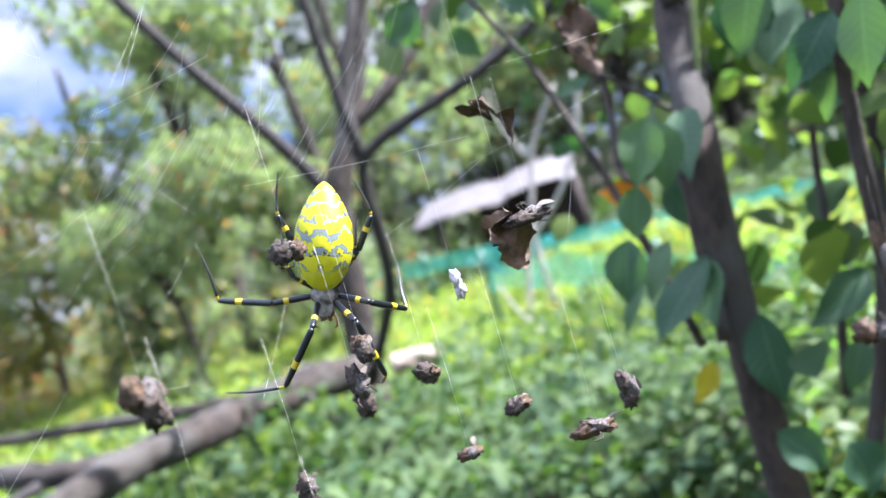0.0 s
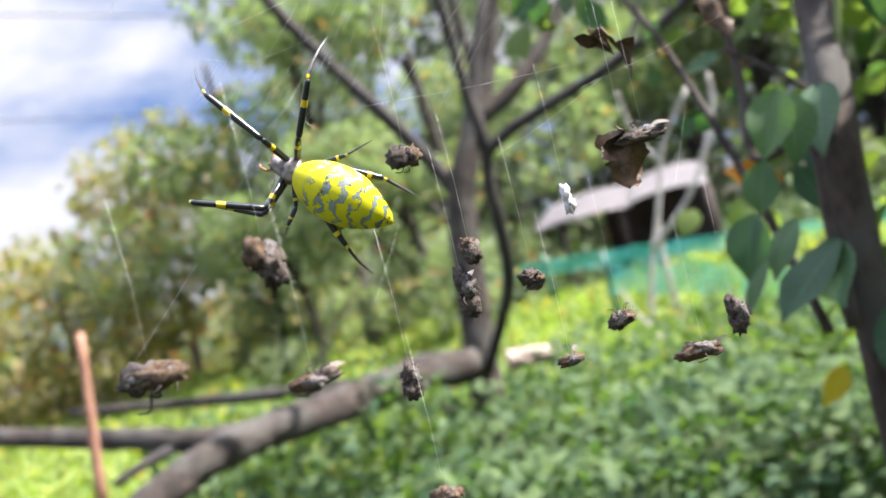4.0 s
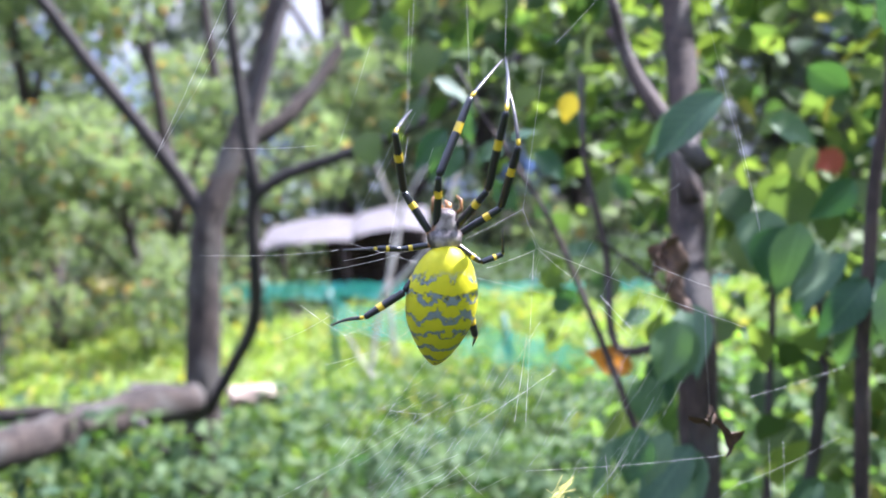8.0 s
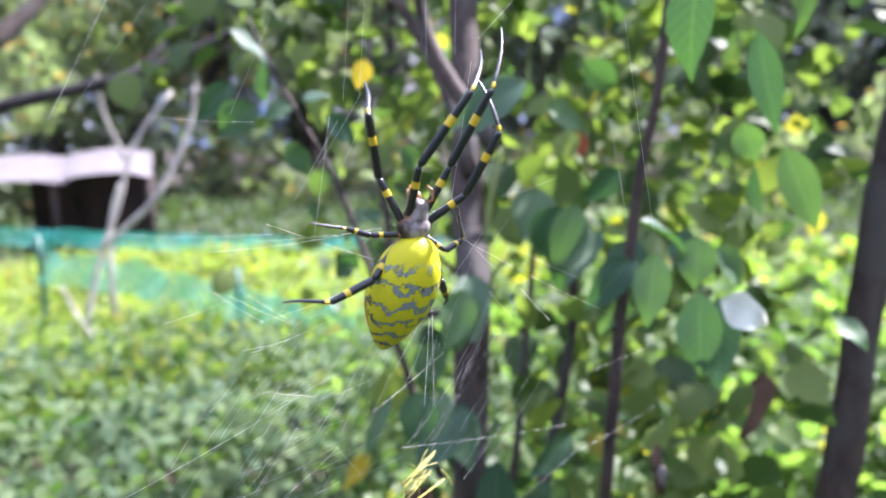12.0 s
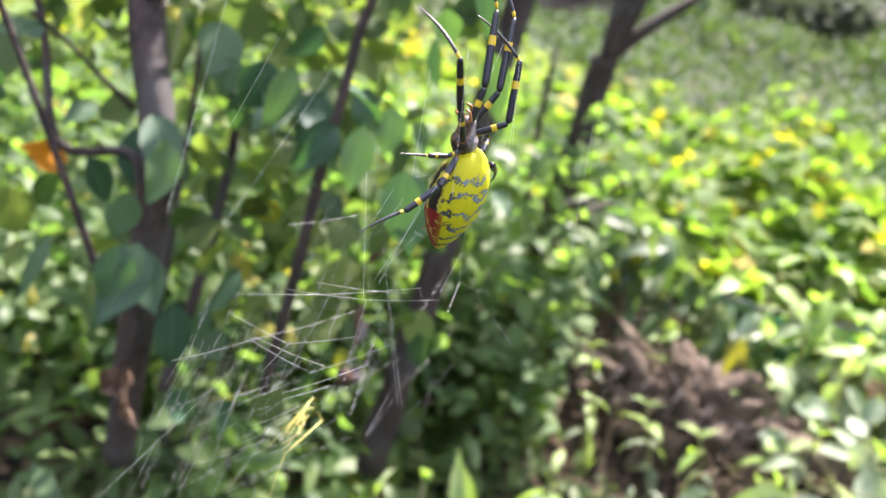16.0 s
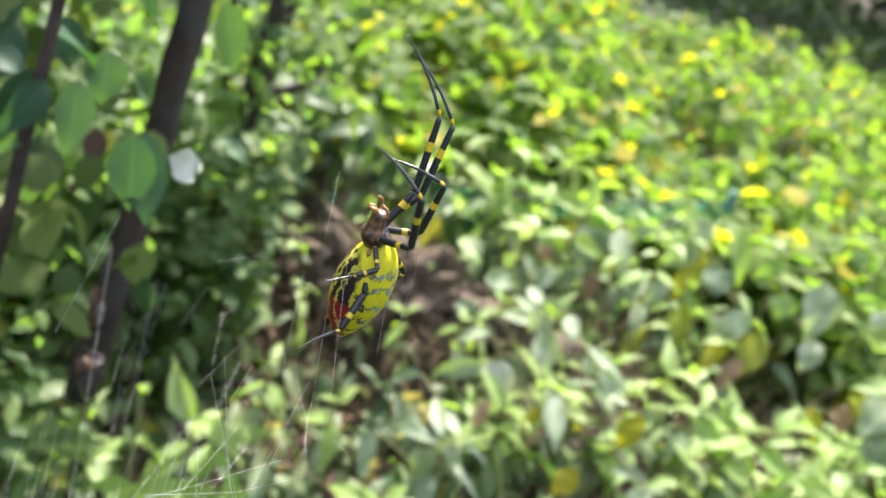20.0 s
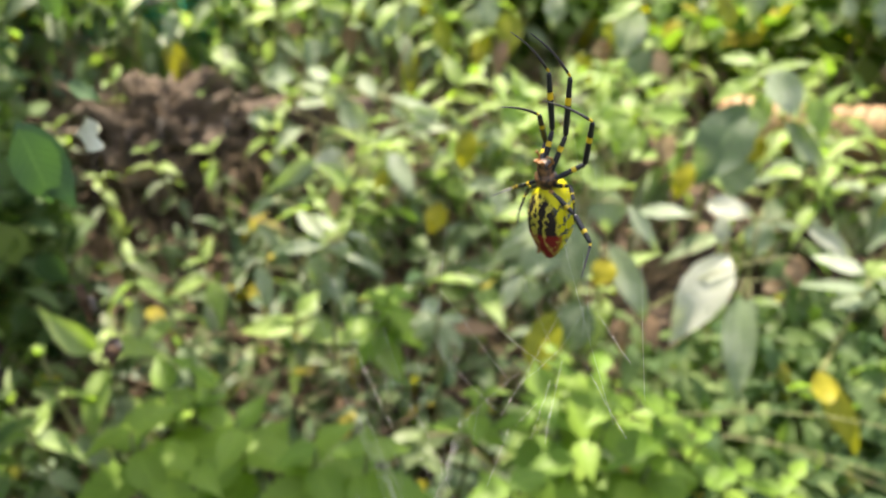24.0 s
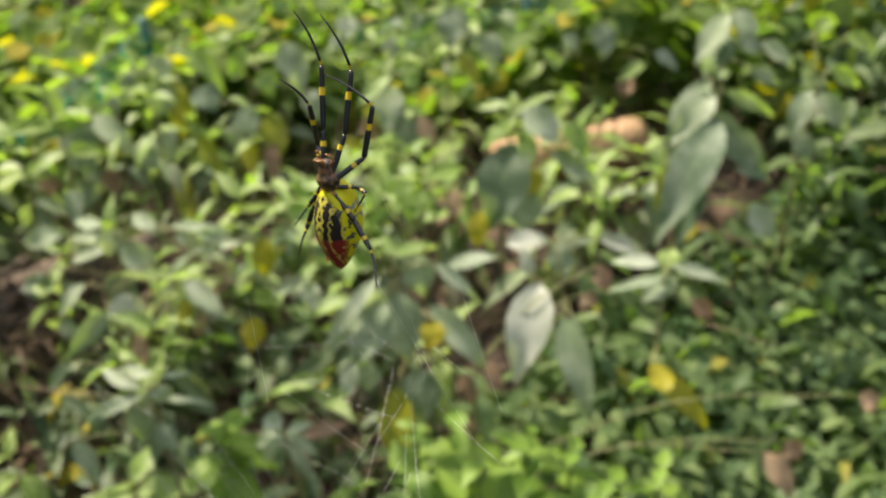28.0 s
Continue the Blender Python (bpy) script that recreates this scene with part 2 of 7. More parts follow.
    s2 = math_node(nt, "SINE", math_node(nt, "MULTIPLY_ADD", wob.outputs["Fac"], 13.0, math_node(nt, "MULTIPLY", ax, 2300.0)))
    under = mix_rgb(nt, ramp(nt, s2, [(0.62, (0, 0, 0)), (0.75, (1, 1, 1))]), (0.014, 0.010, 0.010), (0.36, 0.33, 0.05))
    back_end = ramp(nt, math_node(nt, "MULTIPLY_ADD", z, -62.0, 0.0), [(0.66, (0, 0, 0)), (0.72, (1, 1, 1))])
    red = mix_rgb(nt, ramp(nt, s2, [(0.70, (0, 0, 0)), (0.82, (1, 1, 1))]), (0.16, 0.014, 0.012), (0.34, 0.27, 0.07))
    under = mix_rgb(nt, back_end, under, red)
    redflank = math_node(nt, "MULTIPLY", back_end, ramp(nt, math_node(nt, "MULTIPLY_ADD", y, -150.0, 0.0), [(0.16, (0, 0, 0)), (0.24, (1, 1, 1))]))
    col = mix_rgb(nt, belly, col, under)
    col = mix_rgb(nt, math_node(nt, "MULTIPLY", redflank, 0.8), col, red)
    nt.links.new(col, b.inputs["Base Color"])
    b.inputs["Roughness"].default_value = 0.5
    b.inputs["Specular IOR Level"].default_value = 0.2
    b.inputs["Subsurface Weight"].default_value = 0.12
    b.inputs["Subsurface Radius"].default_value = (0.002, 0.0015, 0.0006)
    bump(nt, b, noise_tex(nt, 1500.0, 2.0, vec=co), 0.12, 0.0002)
    return m


def net_material(name, thread, c0, c1):
    """Woven garden netting: thread and holes."""
    m, nt, b = mat_nodes(name)
    uv = nt.nodes.new("ShaderNodeUVMap").outputs[0]
    sep = nt.nodes.new("ShaderNodeSeparateXYZ")
    nt.links.new(uv, sep.inputs[0])
    holes = []
    for i in (0, 1):
        f = math_node(nt, "FRACT", math_node(nt, "MULTIPLY", sep.outputs[i], 160.0))
        holes.append(math_node(nt, "GREATER_THAN", f, thread))
    hole = math_node(nt, "MULTIPLY", holes[0], holes[1])
    wear = noise_tex(nt, 6.0)
    nt.links.new(mix_rgb(nt, wear, c0, c1), b.inputs["Base Color"])
    b.inputs["Roughness"].default_value = 0.6
    tp = nt.nodes.new("ShaderNodeBsdfTransparent")
    ms = nt.nodes.new("ShaderNodeMixShader")
    nt.links.new(math_node(nt, "MULTIPLY", hole, 0.98), ms.inputs[0])
    nt.links.new(b.outputs[0], ms.inputs[1])
    nt.links.new(tp.outputs[0], ms.inputs[2])
    nt.links.new(ms.outputs[0], nt.nodes["Material Output"].inputs[0])
    return m


M_ABDOMEN = abdomen_material()


def carapace_material():
    """Silvery hair on the back of the head part, dark brown below."""
    m, nt, b = mat_nodes("spider_carapace")
    co = nt.nodes.new("ShaderNodeTexCoord").outputs["Object"]
    sep = nt.nodes.new("ShaderNodeSeparateXYZ")
    nt.links.new(co, sep.inputs[0])
    n1 = noise_tex(nt, 520.0, 5.0, vec=co)
    top = ramp(nt, n1, [(0.38, (0.06, 0.05, 0.05)), (0.6, (0.27, 0.24, 0.24))])
    low = ramp(nt, n1, [(0.42, (0.012, 0.007, 0.006)), (0.64, (0.17, 0.085, 0.035))])
    nt.links.new(mix_rgb(nt, ramp(nt, math_node(nt, "MULTIPLY_ADD", sep.outputs[1], 500.0, -0.05), [(0.3, (0, 0, 0)), (0.7, (1, 1, 1))]), low, top), b.inputs["Base Color"])
    b.inputs["Roughness"].default_value = 0.5
    bump(nt, b, n1, 0.4, 0.0003)
    return m


M_CEPH = carapace_material()
M_BLACK = plain_material("leg_black", (0.008, 0.010, 0.014), 0.28, vary=0.2, scale=900)
M_YELLOW = plain_material("leg_yellow", (0.55, 0.40, 0.015), 0.4, vary=0.2, scale=900)
M_GREYLEG = plain_material("leg_grey", (0.045, 0.044, 0.046), 0.35, vary=0.3, scale=900)
M_BROWNLEG = plain_material("leg_brown", (0.30, 0.14, 0.04), 0.4, vary=0.4, scale=900)
M_SILK = plain_material("silk", (0.68, 0.68, 0.64), 0.35, vary=0.05)
M_SILKY = plain_material("silk_golden", (0.55, 0.50, 0.12), 0.4, vary=0.15)
M_BARK = rough_material("bark", (0.005, 0.004, 0.0035), (0.062, 0.047, 0.038), 34.0, (1, 1, 0.4), 0.95, 0.014, strength=0.9, patch=(0.062, 0.057, 0.050))
M_BARK_DARK = rough_material("bark_dark", (0.012, 0.010, 0.010), (0.045, 0.038, 0.036), 30.0, (1, 1, 0.4), 0.85, 0.003)
M_STEM = rough_material("stem_bark", (0.009, 0.006, 0.005), (0.060, 0.040, 0.031), 80.0, (1, 1, 0.4), 0.85, 0.002, strength=0.9, patch=(0.055, 0.050, 0.045))
M_PALEBARK = rough_material("pale_bark", (0.22, 0.20, 0.18), (0.50, 0.47, 0.43), 30.0, (1, 1, 0.4), 0.85, 0.002)
M_CUT = rough_material("cut_wood", (0.20, 0.15, 0.12), (0.42, 0.34, 0.29), 40.0, (1, 1, 4), 0.8, 0.001)
M_LOG = rough_material("log_wood", (0.13, 0.065, 0.030), (0.42, 0.27, 0.14), 16.0, (1, 1, 0.18), 0.75, 0.004)
M_OLDLOG = rough_material("rotten_bark", (0.024, 0.017, 0.012), (0.125, 0.086, 0.058), 30.0, (1, 1, 0.3), 0.9, 0.012, strength=0.9)
M_STALK = rough_material("dry_stalk", (0.06, 0.038, 0.024), (0.22, 0.155, 0.095), 60.0, rough=0.9, depth=0.001)
M_TWIG = rough_material("green_twig", (0.055, 0.085, 0.02), (0.13, 0.17, 0.045), 60.0, (1, 1, 0.5), 0.6, 0.0005)
M_WEEDSTEM = rough_material("weed_stem", (0.10, 0.12, 0.04), (0.24, 0.24, 0.10), 60.0, (1, 1, 0.4), 0.7, 0.0005)
M_SOIL = rough_material("soil", (0.016, 0.011, 0.008), (0.065, 0.044, 0.029), 9.0, rough=0.95, depth=0.02, fine=6.0, strength=0.9)
M_EARTH = rough_material("crumbly_earth", (0.026, 0.019, 0.013), (0.17, 0.125, 0.088), 26.0, rough=0.95, depth=0.02, fine=5.0, strength=1.0, patch=(0.17, 0.135, 0.10))
M_DRY = rough_material("dry_leaf", (0.018, 0.009, 0.005), (0.11, 0.058, 0.026), 150.0, rough=0.75, depth=0.001)
M_HUSK = rough_material("husk", (0.008, 0.006, 0.006), (0.085, 0.060, 0.046), 420.0, rough=0.8, depth=0.0012, strength=0.9)
M_FUZZ = rough_material("tan_fuzz", (0.025, 0.016, 0.011), (0.20, 0.125, 0.075), 900.0, rough=0.9, depth=0.0012, strength=1.0)
M_WRAP = rough_material("silk_wrapped_husk", (0.025, 0.022, 0.022), (0.19, 0.165, 0.155), 700.0, rough=0.7, depth=0.001, strength=1.0)
M_WING = plain_material("insect_wing", (0.16, 0.13, 0.10), 0.3, vary=0.4, scale=500)
M_PALE = rough_material("pale_husk", (0.30, 0.28, 0.30), (0.62, 0.60, 0.62), 420.0, rough=0.8, depth=0.0006)
M_LITTER = rough_material("litter", (0.05, 0.030, 0.018), (0.19, 0.125, 0.075), 60.0, rough=0.9, depth=0.002)
# near leaves darkened as if shaded, far ones lightened as if sunlit
M_SHRUB = leaf_material("shrub_leaf", (0.030, 0.078, 0.046), (0.085, 0.150, 0.070), gloss=0.55, through=0.33)
M_SHRUB2 = leaf_material("shrub_leaf_far_lit", (0.038, 0.082, 0.036), (0.19, 0.255, 0.065), (0.30, 0.28, 0.05), 0.03, island=True, gloss=0.6, through=0.5, veins=False, glow=(1.25, 1.35, 0.55))
M_WEED = leaf_material("weed_leaf", (0.055, 0.110, 0.055), (0.22, 0.29, 0.15), gloss=0.72, through=0.36, powder=(0.46, 0.50, 0.42))
M_WEEDBIG = leaf_material("weed_leaf_pale", (0.20, 0.27, 0.16), (0.30, 0.36, 0.23), gloss=0.72, through=0.33, powder=(0.50, 0.54, 0.46))
M_WEED2 = leaf_material("weed_leaf_far", (0.050, 0.100, 0.045), (0.18, 0.235, 0.105), (0.32, 0.28, 0.04), 0.06, island=True, gloss=0.5, through=0.36, veins=False)
M_PALEWEED = leaf_material("powdery_weed_leaf", (0.30, 0.33, 0.26), (0.38, 0.41, 0.33), gloss=0.8, through=0.3, powder=(0.58, 0.59, 0.55))
M_LIGHTWEED = leaf_material("small_weed_leaf", (0.09, 0.16, 0.07), (0.20, 0.28, 0.11), (0.30, 0.28, 0.06), 0.04, island=True, gloss=0.45, through=0.6, veins=False)
M_WEEDTIP = leaf_material("weed_tip_leaf", (0.15, 0.26, 0.045), (0.27, 0.37, 0.08), gloss=0.5, through=0.45, powder=(0.40, 0.48, 0.30))
M_WEEDYEL = leaf_material("weed_leaf_yellowing", (0.22, 0.27, 0.022), (0.40, 0.34, 0.03), gloss=0.5, through=0.45, glow=(1.2, 1.25, 0.5))
M_LITTERLEAF = leaf_material("withered_leaf", (0.20, 0.13, 0.075), (0.34, 0.25, 0.15), gloss=0.7, through=0.25, glow=(1.1, 0.9, 0.6))
M_NETTLE = leaf_material("nettle_leaf", (0.12, 0.225, 0.030), (0.21, 0.32, 0.050), gloss=0.5, through=0.42)
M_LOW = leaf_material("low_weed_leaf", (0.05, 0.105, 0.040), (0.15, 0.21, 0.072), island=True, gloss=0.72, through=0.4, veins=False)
# low_weed_leaf darkened: shade on the weeds by the tree put into its colour
M_LOWSHADE = leaf_material("shaded_weed_leaf", (0.032, 0.074, 0.034), (0.125, 0.180, 0.070), island=True, gloss=0.7, through=0.4, veins=False)
M_CROP = leaf_material("crop_leaf", (0.075, 0.145, 0.038), (0.20, 0.27, 0.06), (0.34, 0.29, 0.03), 0.09, island=True, gloss=0.72, through=0.55, veins=False)
M_MEADOW = leaf_material("meadow_leaf", (0.135, 0.205, 0.048), (0.30, 0.36, 0.095), (0.36, 0.30, 0.06), 0.08, island=True, gloss=0.72, through=0.45, veins=False)
# crown leaves paled and greyed: distance haze put into their colour
M_CROWN = leaf_material("crown_leaf_hazy", (0.145, 0.185, 0.11), (0.24, 0.28, 0.165), (0.36, 0.20, 0.08), 0.05, island=True, gloss=0.75, through=0.58, veins=False, glow=(1.15, 1.35, 0.68))
M_CROWN2 = leaf_material("crown_leaf_dark_hazy", (0.085, 0.11, 0.080), (0.17, 0.20, 0.135), island=True, gloss=0.8, through=0.35, veins=False, glow=(1.1, 1.2, 0.8))
M_FARWEED = leaf_material("far_weed_leaf", (0.040, 0.070, 0.034), (0.095, 0.135, 0.065), island=True, gloss=0.85, through=0.3, veins=False)
M_DRYBUSH = leaf_material("dry_bush_leaf", (0.14, 0.145, 0.06), (0.29, 0.255, 0.11), (0.35, 0.16, 0.06), 0.10, island=True, gloss=0.75, through=0.4, veins=False)
M_ORANGE = leaf_material("orange_leaf", (0.62, 0.24, 0.02), (0.70, 0.30, 0.03), gloss=0.5, through=0.45, glow=(1.0, 0.85, 0.4))
M_RED = leaf_material("red_leaf", (0.45, 0.10, 0.06), (0.52, 0.14, 0.08), gloss=0.5, through=0.45, glow=(1.0, 0.8, 0.5))
M_WHITE = leaf_material("white_leaf", (0.55, 0.60, 0.54), (0.62, 0.66, 0.58), gloss=0.5, through=0.35, glow=(1, 1, 0.9))
M_YLEAF = leaf_material("yellow_leaf", (0.45, 0.36, 0.03), (0.52, 0.44, 0.05), gloss=0.5, through=0.45, glow=(1, 1, 0.5))
M_NET = net_material("green_net", 0.10, (0.04, 0.55, 0.42), (0.06, 0.44, 0.36))
M_NETFAR = net_material("teal_net", 0.34, (0.05, 0.62, 0.54), (0.10, 0.52, 0.46))
M_ROPE = plain_material("black_rope", (0.02, 0.025, 0.025), 0.7)
M_POST = plain_material("green_post", (0.02, 0.11, 0.08), 0.5)
M_TARP = rough_material("tarpaulin", (0.20, 0.185, 0.195), (0.30, 0.28, 0.29), 3.0, rough=0.6, depth=0.02)
M_SHED = rough_material("dark_boards", (0.012, 0.010, 0.010), (0.05, 0.034, 0.03), 8.0, (1, 1, 0.2), 0.9, 0.01)
M_STICK = rough_material("red_stick", (0.20, 0.09, 0.06), (0.38, 0.20, 0.13), 50.0, (1, 1, 0.3), 0.8, 0.001)
M_WIRE = plain_material("wire", (0.05, 0.05, 0.06), 0.6)

# ---------------------------------------------------------------- mesh helpers
RNG = np.random.default_rng(7)


def part(name, bm, material, parent=None, label=""):
    """Links a bmesh (or a ready mesh) as one object under a thing."""
    if isinstance(bm, bmesh.types.BMesh):
        me = bpy.data.meshes.new(name)
        bm.to_mesh(me)
        bm.free()
    else:
        me = bm
    if material is not None and not me.materials:
        me.materials.append(material)
    ob = new(name, me)
    ob.parent = parent
    if label:
        tagged(ob, label)
    return ob


def thing(name, label, category, group="", kind="", at=(0, 0, 0)):
    ob = new(name)
    ob.empty_display_size = 0.02
    ob.location = at
    return tagged(ob, label, category, group, kind)


def mesh_from(name, verts, faces, material, uvs=None, smooth=True):
    me = bpy.data.meshes.new(name)
    me.from_pydata(verts if isinstance(verts, list) else verts.tolist(), [], faces if isinstance(faces, list) else faces.tolist())
    if uvs is not None:
        lay = me.uv_layers.new(name="UVMap")
        idx = np.empty(len(me.loops), np.int32)
        me.loops.foreach_get("vertex_index", idx)
        lay.data.foreach_set("uv", np.asarray(uvs, np.float32)[idx].ravel())
    if smooth:
        me.polygons.foreach_set("use_smooth", np.ones(len(me.polygons), bool))
    if material is not None:
        me.materials.append(material)
    me.update()
    return me


def tube(points, radii, sides=10, rough=0.0, seed=0, caps=True):
    """Verts and faces of a tube along points with a radius at each."""
    pts = [Vector(p) for p in points]
    rad = [radii] * len(pts) if isinstance(radii, (int, float)) else list(radii)
    verts, faces = [], []
    up = Vector((0.31, 0.17, 0.93))
    for i, p in enumerate(pts):
        d = (pts[min(i + 1, len(pts) - 1)] - pts[max(i - 1, 0)]).normalized()
        if abs(d.dot(up)) > 0.97:
            up = Vector((0.9, 0.3, 0.1))
        a = (up - d * up.dot(d)).normalized()
        b = d.cross(a)
        up = a
        for k in range(sides):
            g = 2 * math.pi * k / sides
            r = rad[i]
            if rough:
                r *= 1 + rough * (noise.noise(Vector((p.x * 25 + math.cos(g) * 2 + seed, p.y * 25 + math.sin(g) * 2, p.z * 12))))
            q = p + (a * math.cos(g) + b * math.sin(g)) * r
            verts.append(tuple(q))
    n = len(pts)
    for i in range(n - 1):
        for k in range(sides):
            faces.append((i * sides + k, i * sides + (k + 1) % sides, (i + 1) * sides + (k + 1) % sides, (i + 1) * sides + k))
    if caps:
        faces.append(tuple(range(sides))[::-1])
        faces.append(tuple((n - 1) * sides + k for k in range(sides)))
    return verts, faces


def smooth_line(points, steps=4):
    """A curve through the points (Catmull-Rom)."""
    p = [np.array(q, float) for q in points]
    p = [2 * p[0] - p[1]] + p + [2 * p[-1] - p[-2]]
    out = []
    for i in range(1, len(p) - 2):
        for s in range(steps):
            u = s / steps
            out.append(0.5 * (2 * p[i] + (p[i + 1] - p[i - 1]) * u + (2 * p[i - 1] - 5 * p[i] + 4 * p[i + 1] - p[i + 2]) * u * u + (3 * p[i] - p[i - 1] - 3 * p[i + 1] + p[i + 2]) * u**3))
    out.append(p[-2])
    return out


def limb(name, points, r0, r1, material, parent, sides=10, steps=5, rough=0.12, label="", wob=0.0):
    """A tapered limb through the points, as one part."""
    line = smooth_line(points, steps)
    if wob:
        line = [q + wob * np.array(noise.noise_vector(Vector(q * 9.0))) * (0 < i < len(line) - 1) for i, q in enumerate(line)]
    n = len(line)
    rad = [r0 + (r1 - r0) * i / (n - 1) for i in range(n)]
    v, f = tube(line, rad, sides, rough)
    return part(name, mesh_from(name, v, f, material), None, parent, label)


def leaf_grid(length, width, along=7, across=2, fold=0.25, droop=0.35, point=1.0, serrate=0.0, wave=0.0, base=0.45):
    """A leaf from its stalk along +y, its upper face to +z: points, faces, uv. base: where it is widest."""
    verts, uvs, faces = [], [], []
    cols = 2 * across + 1
    for i in range(along + 1):
        v = i / along
        shape = (v / base) ** 0.75 if v < base else max(0.0, (1 - v) / (1 - base)) ** (0.75 * point)
        shape = math.sin(min(1.0, shape) * math.pi / 2)
        hw = width / 2 * max(shape, 0.03)
        if serrate and 0 < i < along:
            hw *= 1 + serrate * (1 if i % 2 else -1)
        y = length * (v - 0.35 * droop * v * v)
        z = -length * droop * 0.8 * v**2.0
        for j in range(cols):
            u = j / across - 1
            zz = z + abs(u) * hw * fold + wave * width * math.sin(v * 9 + (2 if u > 0 else 0)) * abs(u)
            verts.append((u * hw, y, zz))
            uvs.append((0.5 + 0.5 * u, v))
    for i in range(along):
        for j in range(cols - 1):
            a = i * cols + j
            faces.append((a, a + 1, a + cols + 1, a + cols))
    return np.array(verts), np.array(faces), np.array(uvs)


def leaf_mesh(name, material, **k):
    v, f, u = leaf_grid(**k)
    # a real leaf has thickness: a second skin just below, closed by the material's two sides
    return mesh_from(name, v, f, material, u)


def rot_mats(yaw, pitch, roll):
    """Turns that send the leaf's +y to the yaw, then tip it by pitch (down negative) and roll it about its length."""
    cy, sy, cp, sp, cr, sr = np.cos(yaw), np.sin(yaw), np.cos(pitch), np.sin(pitch), np.cos(roll), np.sin(roll)
    o, l = np.zeros_like(cy), np.ones_like(cy)
    rz = np.stack([np.stack([cy, -sy, o], -1), np.stack([sy, cy, o], -1), np.stack([o, o, l], -1)], -2)
    rx = np.stack([np.stack([l, o, o], -1), np.stack([o, cp, -sp], -1), np.stack([o, sp, cp], -1)], -2)
    ry = np.stack([np.stack([cr, o, sr], -1), np.stack([o, l, o], -1), np.stack([-sr, o, cr], -1)], -2)
    return rz @ rx @ ry


def scatter_mesh(name, template, places, yaw, pitch, roll, size, material):
    """Many leaves of one shape joined into one mesh."""
    v, f, u = template
    R = rot_mats(np.asarray(yaw, float), np.asarray(pitch, float), np.asarray(roll, float))
    pts = np.einsum("nij,kj->nki", R, v) * np.asarray(size)[:, None, None] + np.asarray(places)[:, None, :]
    n = len(pts)
    faces = (f[None] + (np.arange(n) * len(v))[:, None, None]).reshape(-1, f.shape[1])
    me = bpy.data.meshes.new(name)
    me.vertices.add(n * len(v))
    me.vertices.foreach_set("co", pts.astype(np.float32).ravel())
    nf, k = faces.shape
    me.loops.add(nf * k)
    me.loops.foreach_set("vertex_index", faces.astype(np.int32).ravel())
    me.polygons.add(nf)
    me.polygons.foreach_set("loop_start", (np.arange(nf) * k).astype(np.int32))
    me.polygons.foreach_set("use_smooth", np.ones(nf, bool))
    lay = me.uv_layers.new(name="UVMap")
    lay.data.foreach_set("uv", np.tile(u, (n, 1))[faces.ravel()].astype(np.float32).ravel())
    me.update(calc_edges=True)
    me.materials.append(material)
    return me


def lump(name, size, material, seed, parent=None, rough=0.45, cuts=3, freq=2.2):
    """A crumpled lump: a ball pushed about by coarse and fine noise."""
    bm = bmesh.new()
    bmesh.ops.create_icosphere(bm, subdivisions=cuts, radius=1.0)
    for v in bm.verts:
        p = v.co.normalized()
        q = p * freq + Vector((seed * 3.1, seed * 1.7, seed))
        k = 1 + rough * noise.noise(q) + 0.6 * rough * noise.noise(q * 2.7) + 0.35 * rough * noise.noise(q * 6.1)
        v.co = Vector((p.x * size[0], p.y * size[1], p.z * size[2])) * k
    for f in bm.faces:
        f.smooth = True
    return part(name, bm, material, parent)


# ---------------------------------------------------------------- ground
def ground_z(x, y):
    """Height of the soil: a low bank where the old log lies, the field beyond a little lower."""
    d = (x - 1.05) * 0.93 + (y + 0.25) * -0.37
    z = 0.13 + 0.12 * math.exp(-(d / 0.30) ** 2) - 0.05 * (1 + math.tanh((x - 1.75) * 3.0))
    rise = min(1.0, max(0.0, (x - 0.1) / 0.3)) * min(1.0, max(0.0, (1.2 - y) / 0.6))
    z += 0.0465 * rise * rise * (3 - 2 * rise)
    z += 0.03 * noise.noise(Vector((x * 1.7, y * 1.7, 0.3))) + 0.012 * noise.noise(Vector((x * 7, y * 7, 1.3)))
    return z


def build_ground():
    xs = np.concatenate([-np.geomspace(400, 4, 16), np.linspace(-3.5, 4.5, 90), np.geomspace(5, 400, 16)])
    ys = np.concatenate([-np.geomspace(400, 4, 16), np.linspace(-3.5, 5.5, 100), np.geomspace(6, 400, 16)])
    verts = [(float(x), float(y), ground_z(x, y)) for y in ys for x in xs]
    w = len(xs)
    faces = [(j * w + i, j * w + i + 1, (j + 1) * w + i + 1, (j + 1) * w + i) for j in range(len(ys) - 1) for i in range(w - 1)]
    tagged(part("ground", mesh_from("ground", verts, faces, M_SOIL), None), "brown soil with leaf litter under weeds and meadow", "ground", kind="structure")


build_ground()

# ---------------------------------------------------------------- the bare tree with its cut limb
tree = thing("bare_tree", "small grey-barked tree with bare forked limbs in tall weeds", "tree", at=(-0.2, 2.4, 0.1))
tree.location = (0, 0, 0)
limb("trunk", [(-0.4313, 2.2334, -0.0987), (-0.4081, 2.2425, 0.1222), (-0.3780, 2.2539, 0.3937), (-0.3445, 2.2654, 0.6644), (-0.3131, 2.2749, 0.8833), (-0.2783, 2.2816, 1.0142), (-0.2066, 2.3107, 1.1553), (-0.1278, 2.3516, 1.3342), (-0.0339, 2.3655, 1.5782), (0.0556, 2.3799, 1.8410), (0.1265, 2.3998, 2.2861)], 0.058, 0.024, M_BARK, tree, 16, 6, 0.2)
